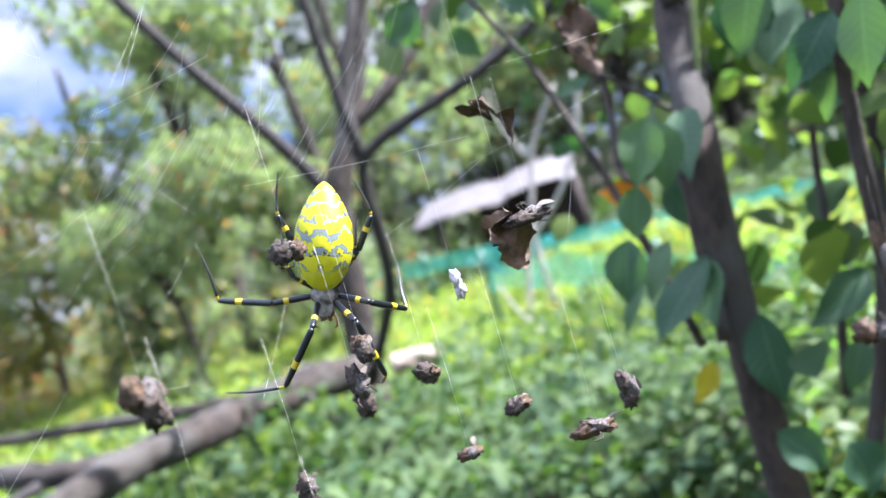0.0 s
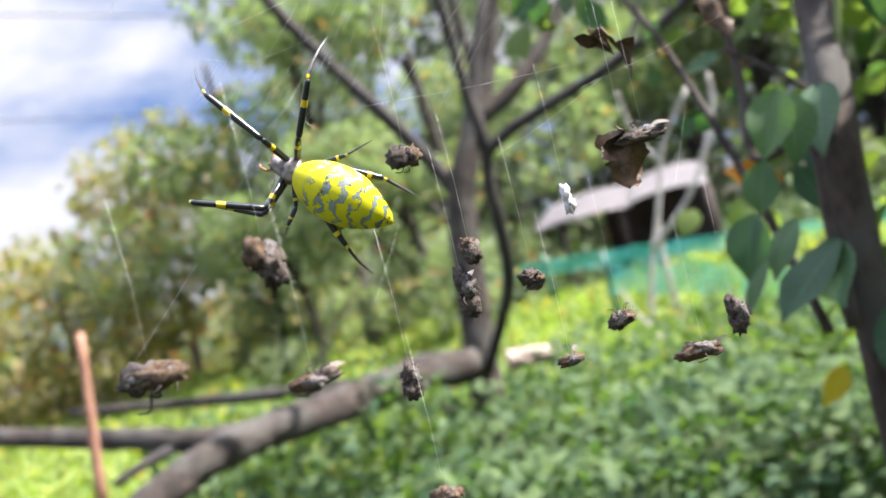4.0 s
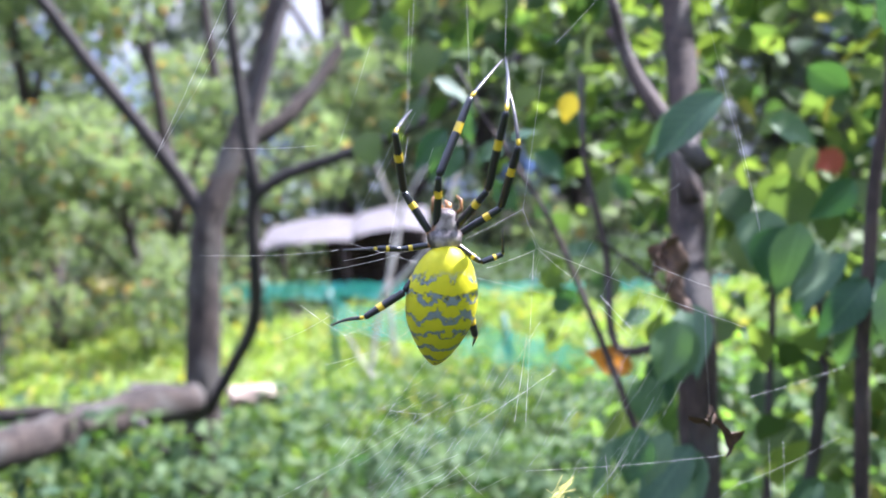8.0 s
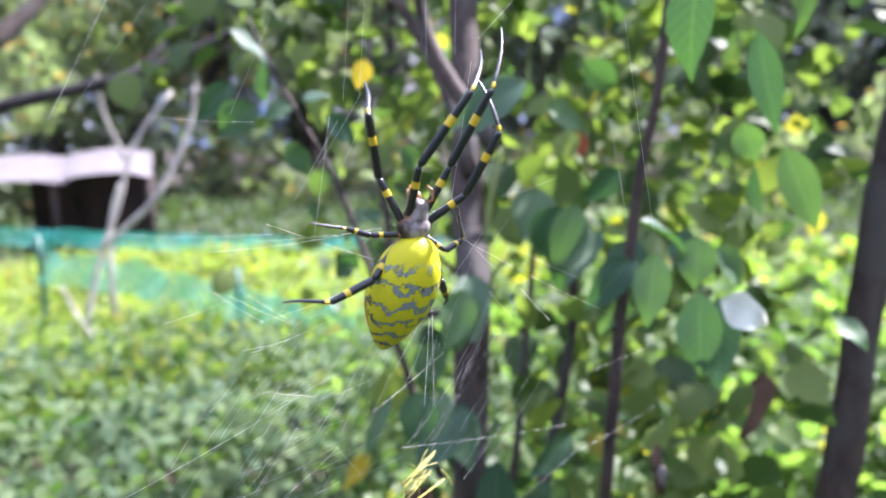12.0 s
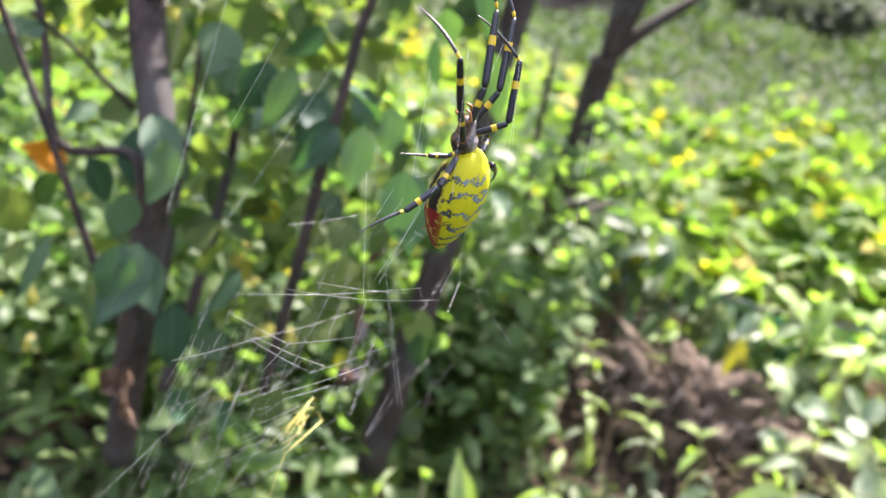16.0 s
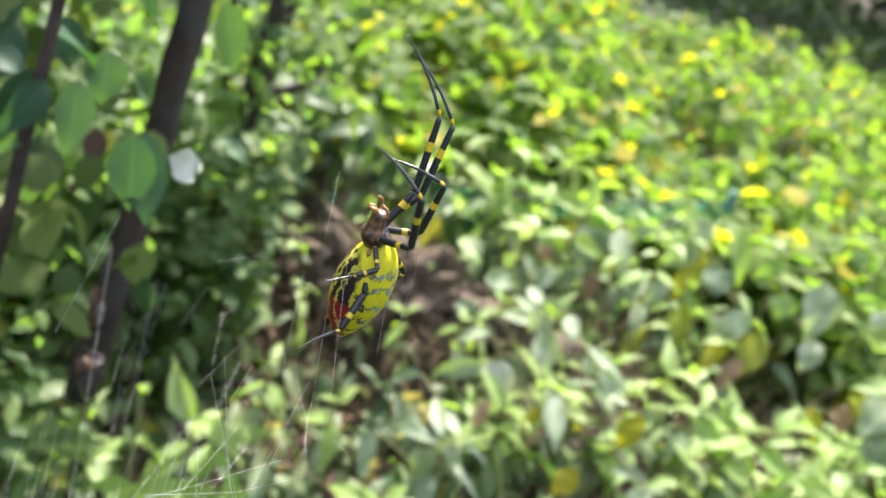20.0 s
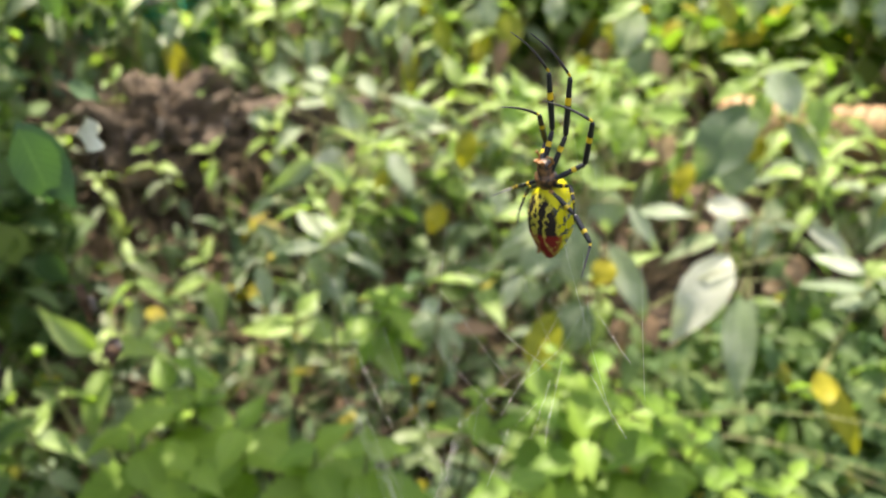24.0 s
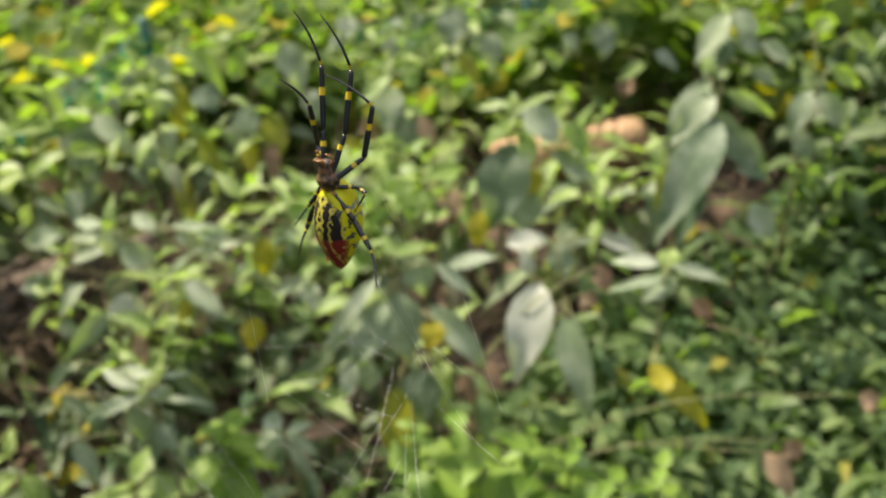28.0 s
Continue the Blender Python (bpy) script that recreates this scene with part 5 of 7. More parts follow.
leafy_weed('central weed with a whorl of long grey-green leaves', (0.536, -0.367, 0.573),
           (TIP, (0.536, -0.366, 0.573), (0.512, -0.414, 0.591), 0.016), (PALE, (0.533, -0.394, 0.562), (0.492, -0.378, 0.527), 0.039), (GREY, (0.524, -0.362, 0.524), (0.464, -0.327, 0.471), 0.052),
           (GREY, (0.517, -0.337, 0.528), (0.496, -0.262, 0.479), 0.050), (PALE, (0.524, -0.338, 0.562), (0.522, -0.231, 0.506), 0.019), (PALE, (0.523, -0.316, 0.526), (0.528, -0.240, 0.484), 0.020),
           (GREY, (0.486, -0.380, 0.520), (0.384, -0.399, 0.469), 0.031), (PALE, (0.502, -0.279, 0.479), (0.482, -0.239, 0.444), 0.019), (GREY, (0.472, -0.352, 0.447), (0.431, -0.314, 0.397), 0.048),
           (YEL, (0.467, -0.312, 0.442), (0.404, -0.252, 0.395), 0.042), (PALE, (0.489, -0.393, 0.571), (0.426, -0.417, 0.542), 0.016), (PALE, (0.498, -0.418, 0.553), (0.472, -0.480, 0.572), 0.013),
           (YEL, (0.461, -0.370, 0.515), (0.445, -0.339, 0.497), 0.028), (TIP, (0.539, -0.373, 0.569), (0.563, -0.368, 0.592), 0.016), (GREY, (0.503, -0.300, 0.466), (0.481, -0.278, 0.442), 0.030))
leafy_weed('tall weed with two big pale drooping leaves', (0.409, -0.513, 0.580),
           (WHITE, (0.415, -0.492, 0.537), (0.355, -0.390, 0.473), 0.050), (GREY, (0.365, -0.477, 0.521), (0.267, -0.435, 0.450), 0.035), (GREY, (0.360, -0.489, 0.518), (0.337, -0.484, 0.503), 0.013))
leafy_weed('crumpled whitish mildewed leaves on a weed', (0.486, -0.597, 0.532),
           (WHITE, (0.529, -0.545, 0.516), (0.487, -0.601, 0.530), 0.031), (WHITE, (0.499, -0.547, 0.522), (0.465, -0.535, 0.495), 0.019), (WHITE, (0.444, -0.635, 0.525), (0.391, -0.687, 0.516), 0.022),
           (GREY, (0.477, -0.605, 0.517), (0.449, -0.641, 0.525), 0.012), (PALE, (0.555, -0.464, 0.498), (0.516, -0.538, 0.525), 0.015), (GREY, (0.470, -0.581, 0.530), (0.433, -0.559, 0.496), 0.033))
leafy_weed('weed with four pale leaves spread flat', (0.355, -0.660, 0.510),
           (TIP, (0.365, -0.675, 0.502), (0.370, -0.693, 0.529), 0.029), (PALE, (0.355, -0.669, 0.513), (0.283, -0.726, 0.502), 0.016), (PALE, (0.365, -0.659, 0.515), (0.407, -0.610, 0.531), 0.020),
           (PALE, (0.346, -0.650, 0.507), (0.395, -0.580, 0.502), 0.013), (PALE, (0.358, -0.664, 0.487), (0.362, -0.626, 0.472), 0.029), (PALE, (0.359, -0.676, 0.495), (0.344, -0.655, 0.473), 0.022),
           (DEAD, (0.324, -0.681, 0.470), (0.284, -0.689, 0.451), 0.023), (YEL, (0.313, -0.601, 0.399), (0.208, -0.620, 0.364), 0.032), (YEL, (0.305, -0.583, 0.398), (0.289, -0.617, 0.414), 0.037))
leafy_weed('powdery grey weed with pale broad leaves', (0.957, -0.172, 0.506),
           (PALE, (1.017, -0.066, 0.492), (0.995, -0.116, 0.514), 0.034), (PALE, (0.967, -0.175, 0.497), (0.944, -0.148, 0.469), 0.038), (PALE, (0.950, -0.176, 0.479), (0.886, -0.197, 0.441), 0.038),
           (PALE, (0.981, -0.157, 0.483), (1.011, -0.113, 0.489), 0.020), (PALE, (0.957, -0.156, 0.475), (1.001, -0.089, 0.465), 0.021), (GREY, (1.008, -0.062, 0.447), (0.976, -0.052, 0.419), 0.039),
           (PALE, (0.890, -0.244, 0.504), (0.858, -0.249, 0.481), 0.028), (PALE, (0.860, -0.257, 0.503), (0.821, -0.298, 0.493), 0.021), (PALE, (0.818, -0.304, 0.488), (0.866, -0.224, 0.492), 0.018),
           (PALE, (0.896, -0.232, 0.510), (0.826, -0.304, 0.514), 0.016), (PALE, (0.949, -0.155, 0.515), (0.991, -0.125, 0.529), 0.021), (PALE, (0.930, -0.196, 0.528), (0.884, -0.211, 0.515), 0.024))
leafy_weed('powdery grey weed with insect-eaten leaves', (0.842, -0.114, 0.493),
           (PALE, (0.870, -0.097, 0.486), (0.880, -0.032, 0.453), 0.022), (WHITE, (0.839, -0.128, 0.470), (0.791, -0.123, 0.435), 0.043), (GREY, (0.817, -0.102, 0.468), (0.799, -0.028, 0.428), 0.027),
           (PALE, (0.765, -0.193, 0.498), (0.688, -0.211, 0.473), 0.027), (YEL, (0.760, -0.188, 0.474), (0.731, -0.163, 0.448), 0.018), (DEAD, (0.746, -0.202, 0.456), (0.729, -0.177, 0.432), 0.015),
           (DEAD, (0.836, -0.097, 0.450), (0.820, -0.072, 0.434), 0.018), (YEL, (0.733, -0.300, 0.536), (0.701, -0.267, 0.494), 0.031), (PALE, (0.685, -0.325, 0.485), (0.701, -0.272, 0.474), 0.018),
           (GREY, (0.665, -0.326, 0.485), (0.639, -0.297, 0.459), 0.025), (YEL, (0.691, -0.247, 0.455), (0.662, -0.221, 0.425), 0.030), (DEAD, (0.790, -0.121, 0.434), (0.752, -0.116, 0.404), 0.019))
leafy_weed('low grey weed with a star of narrow leaves', (0.639, -0.088, 0.459),
           (PALE, (0.638, -0.097, 0.461), (0.621, -0.086, 0.444), 0.024), (GREY, (0.636, -0.073, 0.459), (0.662, 0.001, 0.454), 0.018), (GREY, (0.650, -0.092, 0.470), (0.692, -0.053, 0.479), 0.017),
           (PALE, (0.643, -0.082, 0.445), (0.585, -0.142, 0.453), 0.009), (PALE, (0.653, -0.101, 0.459), (0.631, -0.133, 0.472), 0.009), (GREY, (0.644, -0.073, 0.463), (0.687, -0.045, 0.493), 0.018),
           (GREY, (0.644, -0.068, 0.440), (0.615, -0.053, 0.411), 0.030), (GREY, (0.623, -0.087, 0.423), (0.595, -0.050, 0.392), 0.020), (GREY, (0.616, -0.079, 0.420), (0.582, -0.078, 0.403), 0.022),
           (GREY, (0.696, -0.025, 0.499), (0.700, 0.024, 0.475), 0.017), (GREY, (0.721, -0.005, 0.443), (0.678, -0.026, 0.424), 0.013), (GREY, (0.667, 0.007, 0.417), (0.611, -0.003, 0.383), 0.022))
leafy_weed('narrow-leaved weed with pale shoots', (0.487, -0.170, 0.447),
           (PALE, (0.502, -0.160, 0.470), (0.477, -0.166, 0.459), 0.022), (DEAD, (0.460, -0.180, 0.458), (0.434, -0.227, 0.469), 0.017), (PALE, (0.480, -0.166, 0.453), (0.479, -0.125, 0.429), 0.014),
           (PALE, (0.493, -0.174, 0.436), (0.450, -0.195, 0.428), 0.015), (GREY, (0.499, -0.174, 0.433), (0.467, -0.141, 0.400), 0.015), (PALE, (0.474, -0.167, 0.460), (0.459, -0.198, 0.472), 0.010),
           (GREY, (0.481, -0.171, 0.440), (0.434, -0.175, 0.413), 0.014), (GREY, (0.496, -0.174, 0.445), (0.505, -0.135, 0.436), 0.021))
leafy_weed('withered weed with hanging tan dead leaves', (0.428, -0.398, 0.451),
           (DEAD, (0.442, -0.395, 0.435), (0.408, -0.378, 0.407), 0.018), (DEAD, (0.162, -0.620, 0.362), (0.101, -0.615, 0.337), 0.030), (DEAD, (0.158, -0.665, 0.354), (0.132, -0.666, 0.336), 0.027),
           (DEAD, (0.415, -0.406, 0.463), (0.372, -0.402, 0.441), 0.016), (DEAD, (0.122, -0.752, 0.400), (0.093, -0.764, 0.394), 0.027), (DEAD, (0.372, -0.542, 0.560), (0.342, -0.537, 0.537), 0.023),
           (DEAD, (0.378, -0.527, 0.523), (0.359, -0.527, 0.513), 0.019))


def nettle(top, seed, leaf=0.05, tiers=3):
    """A young nettle: stem and opposite toothed bright leaves."""
    rng = np.random.default_rng(seed)
    ob = thing("nettle", "young bright green toothed nettle in the low weeds", "weed", "nettles")
    x, y, z = top
    z0 = ground_z(x, y) - 0.01
    z = max(z, z0 + 0.08)
    limb("stem", [(x + 0.01, y, z0), (x, y + 0.008, (z0 + z) / 2), (x, y, z)], 0.003, 0.0018, M_TWIG, ob, 6, 4)
    turn = rng.uniform(0, 3)
    for k in range(tiers):
        for s in (0, math.pi):
            o = new("leaf", NETTLE_LEAF)
            o.parent = ob
            o.matrix_local = leaf_pose((x, y, z - 0.028 * k), turn + s, rng.normal(0.15 - 0.18 * k, 0.15), rng.normal(0, 0.2), leaf * (0.6 + 0.28 * k) * rng.uniform(0.85, 1.15))
        turn += math.pi / 2
    return ob


NETTLE_LEAF = leaf_mesh("leaf", M_NETTLE, length=1.0, width=0.52, along=18, across=2, fold=0.25, droop=0.25, base=0.28, serrate=0.16, point=1.9)
for n, (top, size) in enumerate((((0.458, -0.101, 0.530), 0.050), ((0.351, -0.248, 0.507), 0.035), ((0.262, -0.326, 0.511), 0.050), ((0.209, -0.269, 0.539), 0.060), ((0.278, -0.252, 0.532), 0.055), ((0.304, -0.143, 0.531), 0.045), ((0.169, -0.334, 0.517), 0.050), ((0.167, -0.412, 0.479), 0.050), ((0.393, 0.127, 0.522), 0.075), ((0.322, 0.072, 0.532), 0.080), ((0.287, -0.197, 0.529), 0.075), ((0.340, 0.161, 0.541), 0.075), ((0.290, 0.117, 0.537), 0.080), ((0.280, 0.018, 0.542), 0.080), ((0.229, -0.208, 0.532), 0.075), ((0.196, -0.261, 0.521), 0.080), ((0.195, -0.121, 0.547), 0.075), ((0.491, -0.112, 0.497), 0.060), ((0.305, -0.268, 0.521), 0.070), ((0.251, -0.018, 0.559), 0.075), ((0.391, 0.105, 0.546), 0.055), ((0.235, -0.358, 0.486), 0.050), ((0.458, -0.090, 0.518), 0.062), ((0.217, -0.276, 0.556), 0.075), ((0.320, -0.230, 0.524), 0.035), ((0.241, -0.241, 0.551), 0.060))):
    nettle(top, 400 + n, size)


# ---------------------------------------------------------------- the leafy shrub and its stems
shrub = thing("shrub", "tall leafy shrub with slender grey-brown stems", "shrub")
limb("stem", [(0.1930, 0.3272, 0.6222), (0.1912, 0.3141, 0.7389), (0.1939, 0.3084, 0.8210), (0.2029, 0.3201, 0.8733), (0.2185, 0.3511, 0.9268), (0.2431, 0.3917, 0.9950), (0.2602, 0.4234, 1.0633), (0.2817, 0.4562, 1.1641), (0.3401, 0.5286, 1.3496)], 0.0112, 0.0098, M_STEM, shrub, 14, 8, 0.32)
limb("stem", [(0.2410, 0.2418, 0.7012), (0.2384, 0.2244, 0.8109), (0.2408, 0.2198, 0.8679), (0.2458, 0.2173, 0.9064), (0.2515, 0.2150, 0.9502), (0.2585, 0.2111, 0.9854), (0.2642, 0.2092, 1.0319), (0.2732, 0.2136, 1.0952)], 0.0038, 0.0024, M_STEM, shrub, 10, 6, 0.14)
limb("twig", [(0.1673, 0.3060, 0.7540), (0.1596, 0.3294, 0.8105), (0.1533, 0.3416, 0.8464), (0.1448, 0.3543, 0.8878), (0.1319, 0.3679, 0.9391), (0.1138, 0.3817, 0.9831), (0.0995, 0.3947, 1.0181), (0.0863, 0.3974, 1.0499)], 0.0028, 0.0014, M_STEM, shrub, 7, 5, 0.1)
limb("twig", [(0.1928, 0.3151, 0.7313), (0.1972, 0.3180, 0.7800), (0.2038, 0.3214, 0.8381), (0.2112, 0.3242, 0.8825), (0.2216, 0.3270, 0.9259), (0.2318, 0.3295, 0.9627)], 0.0026, 0.0016, M_TWIG, shrub, 7, 5, 0.05)
limb("twig", [(0.2596, 0.3753, 0.6767), (0.2739, 0.3794, 0.7401), (0.2845, 0.3836, 0.8085), (0.2946, 0.3870, 0.8618), (0.2997, 0.3896, 0.9056)], 0.0034, 0.002, M_STEM, shrub, 7, 5, 0.1)
limb("twig", [(0.2540, 0.3530, 0.6400), (0.2785, 0.3572, 0.6974), (0.3031, 0.3623, 0.7692), (0.3193, 0.3667, 0.8366), (0.3154, 0.3686, 0.8743), (0.3001, 0.3701, 0.9159)], 0.0055, 0.003, M_STEM, shrub, 8, 5, 0.1)
limb("twig", [(0.2210, 0.3640, 0.8688), (0.2055, 0.3743, 0.8867), (0.1883, 0.3846, 0.9068), (0.1694, 0.3948, 0.9250)], 0.002, 0.0012, M_STEM, shrub, 6, 4, 0.1)
limb("twig", [(0.1769, 0.2951, 0.7558), (0.1822, 0.3069, 0.8078), (0.1865, 0.3186, 0.8550), (0.1652, 0.3609, 0.8535), (0.1767, 0.3925, 0.9134), (0.1762, 0.4154, 0.9763), (0.1879, 0.4372, 1.0417)], 0.004, 0.002, M_STEM, shrub, 7, 5, 0.1)
limb("twig", [(0.2206, 0.3486, 0.9418), (0.2258, 0.3860, 0.9983), (0.2310, 0.4335, 1.0397), (0.2198, 0.4533, 1.0760)], 0.006, 0.004, M_STEM, shrub, 8, 4, 0.1)
limb("twig", [(0.1897, 0.2676, 0.9624), (0.1783, 0.2955, 1.0004), (0.1735, 0.3175, 1.0327), (0.1683, 0.3196, 1.0684)], 0.006, 0.003, M_STEM, shrub, 8, 4, 0.1)
shrub2 = thing("shrub", "shrub with two leaning dark stems at the field's edge", "shrub")
limb("stem", [(0.5091, 0.3009, 0.4486), (0.5126, 0.2839, 0.6152), (0.5301, 0.2794, 0.7174), (0.5461, 0.2781, 0.8270), (0.5540, 0.2749, 0.8988), (0.5748, 0.2691, 1.0083), (0.5954, 0.2683, 1.0822), (0.6216, 0.2711, 1.1904)], 0.0155, 0.0115, M_STEM, shrub2, 14, 8, 0.34)
limb("stem", [(1.1054, 0.4020, 0.2535), (1.1122, 0.3989, 0.3336), (1.1356, 0.3957, 0.5566), (1.1586, 0.3957, 0.7167), (1.1790, 0.3931, 0.8565)], 0.029, 0.0225, M_STEM, shrub2, 14, 8, 0.34)
for pts, r in ((((1.1780, 0.3917, 0.8480), (1.2208, 0.3777, 0.9516), (1.2700, 0.3577, 1.0554), (1.3346, 0.3296, 1.1851)), 0.0169),
               (((1.1780, 0.3917, 0.8480), (1.2126, 0.4085, 0.9681), (1.2227, 0.4421, 1.0638), (1.2164, 0.4788, 1.1851)), 0.0143),
               (((1.1802, 0.3919, 0.8565), (1.2617, 0.4069, 0.9955), (1.3296, 0.4108, 1.1144), (1.3489, 0.4223, 1.2316)), 0.0130),
               (((1.1821, 0.3901, 0.8567), (1.2218, 0.3495, 0.9184), (1.2982, 0.2952, 0.9883), (1.3772, 0.2449, 1.0836)), 0.0130),
               (((1.1537, 0.3786, 0.5571), (1.1917, 0.3531, 0.5976), (1.2326, 0.3194, 0.6164)), 0.0078),
               (((1.1161, 0.4078, 0.3090), (1.1342, 0.4364, 0.4889), (1.1536, 0.4684, 0.6868), (1.1810, 0.4837, 0.8493)), 0.0091),
               (((1.0222, 0.3454, 0.6407), (1.0530, 0.3059, 0.6628), (1.0823, 0.2783, 0.6955)), 0.0078),
               # these three reach overhead to carry the leaves added for shade
               (((1.3346, 0.3296, 1.1851), (1.46, 0.20, 1.42), (1.56, 0.02, 1.60), (1.72, -0.06, 1.70)), 0.0117),
               (((1.3772, 0.2449, 1.0836), (1.44, 0.10, 1.30), (1.46, -0.12, 1.44), (1.44, -0.36, 1.54)), 0.0104),
               (((1.3489, 0.4223, 1.2316), (1.46, 0.36, 1.46), (1.54, 0.30, 1.60), (1.66, 0.24, 1.70)), 0.0104)):
    limb("branch", list(pts), r, r * 0.5, M_STEM, shrub2, 8, 5, 0.15)

# leaves told apart one by one, branch by branch
EYE_A, EYE_B, EYE_C = (0.07, -0.15, 0.88), (-0.03, -0.15, 0.96), (-0.13, -0.03, 0.99)
def shrub_leaves(eye, *rows):
    """Leaves of one branch, each from its base to its tip with a width, turned half towards the light."""
    for a, b, w in rows:
        k = RNG.uniform(-0.75, 0.75, 3)
        lone_leaf("leaf", a, b, w * 0.92, M_SHRUB, facing(a, eye, 0.5) + Vector(k), "", parent=shrub, droop=RNG.uniform(0.1, 0.4), fold=RNG.uniform(0.15, 0.4), serrate=0.03, wave=RNG.uniform(0.02, 0.08))


shrub_leaves(EYE_A,
             ((0.1829, 0.2984, 0.8014), (0.1348, 0.2845, 0.7698), 0.030),
             ((0.1926, 0.3228, 0.8720), (0.1827, 0.3099, 0.8279), 0.027),
             ((0.1963, 0.2871, 0.7664), (0.1879, 0.2739, 0.7157), 0.027),
             ((0.2920, 0.2989, 0.9035), (0.2484, 0.2853, 0.8729), 0.018),
             ((0.2805, 0.3274, 0.8844), (0.2726, 0.3254, 0.8536), 0.017),
             ((0.2574, 0.2901, 0.7711), (0.2168, 0.2772, 0.7520), 0.023),
             ((0.2948, 0.2688, 0.8998), (0.2738, 0.2661, 0.8674), 0.030),
             ((0.1898, 0.3273, 0.7728), (0.1836, 0.3156, 0.7470), 0.019),
             ((0.1581, 0.3572, 0.7958), (0.1269, 0.3439, 0.7627), 0.011),
             ((0.1824, 0.2733, 0.7084), (0.2022, 0.2628, 0.6839), 0.024),
             ((0.2629, 0.3292, 0.9322), (0.2400, 0.3164, 0.8995), 0.034))
shrub_leaves(EYE_A,
             ((0.1859, 0.3609, 0.8412), (0.1976, 0.3496, 0.8086), 0.022),
             ((0.2080, 0.2539, 0.7001), (0.2152, 0.2427, 0.6725), 0.030),
             ((0.2556, 0.3178, 0.7287), (0.2363, 0.3054, 0.7009), 0.017),
             ((0.2374, 0.3342, 0.8595), (0.2610, 0.3242, 0.8407), 0.02),
             ((0.1638, 0.3842, 0.9188), (0.1395, 0.3830, 0.9175), 0.015),
             ((0.1404, 0.4017, 0.8922), (0.1587, 0.4017, 0.8763), 0.015),
             ((0.1200, 0.4165, 0.9959), (0.0965, 0.4149, 0.9857), 0.018),
             ((0.1285, 0.4031, 0.9276), (0.1256, 0.4022, 0.9129), 0.012),
             ((0.1686, 0.3934, 0.8994), (0.1721, 0.3928, 0.8866), 0.012),
             ((0.1930, 0.3630, 0.8734), (0.1673, 0.3615, 0.8674), 0.016),
             ((0.0785, 0.4154, 1.0098), (0.0514, 0.4127, 0.9828), 0.020))
shrub_leaves(EYE_A,
             ((0.1776, 0.3672, 0.9641), (0.1896, 0.3668, 0.9455), 0.018))
shrub_leaves(EYE_B,
             ((0.0617, 0.3489, 1.0346), (0.0897, 0.3453, 1.0161), 0.018),
             ((0.0743, 0.3458, 0.9928), (0.0495, 0.3474, 0.9717), 0.020),
             ((0.0841, 0.3559, 1.0156), (0.0787, 0.3554, 0.9912), 0.014),
             ((0.0911, 0.3431, 0.9693), (0.1038, 0.3409, 0.9475), 0.016),
             ((0.1253, 0.3706, 0.9854), (0.1491, 0.3673, 0.9654), 0.020),
             ((0.1155, 0.3820, 0.9946), (0.1344, 0.3805, 1.0036), 0.014),
             ((0.1753, 0.2152, 0.9961), (0.1313, 0.2185, 0.9717), 0.024),
             ((0.1729, 0.2807, 0.8795), (0.1670, 0.2697, 0.8425), 0.024),
             ((0.1540, 0.2814, 0.8510), (0.1433, 0.2812, 0.8230), 0.022),
             ((0.1607, 0.2793, 0.8188), (0.1352, 0.2707, 0.7940), 0.020),
             ((0.2276, 0.2572, 0.9265), (0.2118, 0.2574, 0.8942), 0.032))
shrub_leaves(EYE_B,
             ((0.2492, 0.2237, 0.8986), (0.2208, 0.2253, 0.8704), 0.020),
             ((0.2688, 0.2871, 1.0142), (0.2973, 0.2833, 0.9926), 0.022),
             ((0.2682, 0.2541, 0.9474), (0.2431, 0.2556, 0.9259), 0.02),
             ((0.2536, 0.3075, 0.9862), (0.2862, 0.3036, 0.9710), 0.024),
             ((0.1387, 0.3750, 0.8875), (0.1294, 0.3755, 0.8771), 0.014),
             ((0.1509, 0.3751, 0.9171), (0.1670, 0.3737, 0.9206), 0.012),
             ((0.1363, 0.3780, 0.9505), (0.1235, 0.3790, 0.9426), 0.012),
             ((0.2463, 0.1650, 0.8867), (0.2326, 0.1546, 0.8455), 0.026),
             ((0.2481, 0.1993, 0.9031), (0.2322, 0.1900, 0.8633), 0.022),
             ((0.2227, 0.2358, 0.9293), (0.2035, 0.2284, 0.8923), 0.024),
             ((0.1851, 0.2397, 1.0012), (0.1418, 0.2439, 0.9728), 0.019))
shrub_leaves(EYE_B,
             ((0.2411, 0.2129, 0.8995), (0.2103, 0.2118, 0.8725), 0.021),
             ((0.2212, 0.1416, 1.0432), (0.2033, 0.1421, 0.9880), 0.026),
             ((0.2759, 0.1580, 1.0157), (0.2715, 0.1421, 0.9635), 0.018),
             ((0.1648, 0.2659, 0.8829), (0.1484, 0.2578, 0.8504), 0.024),
             ((0.2549, 0.2203, 0.9182), (0.2874, 0.2043, 0.9044), 0.024),
             ((0.2783, 0.1863, 0.9042), (0.2976, 0.1750, 0.8824), 0.02),
             ((0.1397, 0.2696, 0.8271), (0.1244, 0.2611, 0.7957), 0.024),
             ((0.0759, 0.3744, 0.9950), (0.0577, 0.3794, 0.9723), 0.022),
             ((0.3066, 0.1938, 0.9717), (0.3119, 0.1884, 0.9483), 0.02),
             ((0.2826, 0.1367, 1.0429), (0.2836, 0.1318, 1.0084), 0.014))
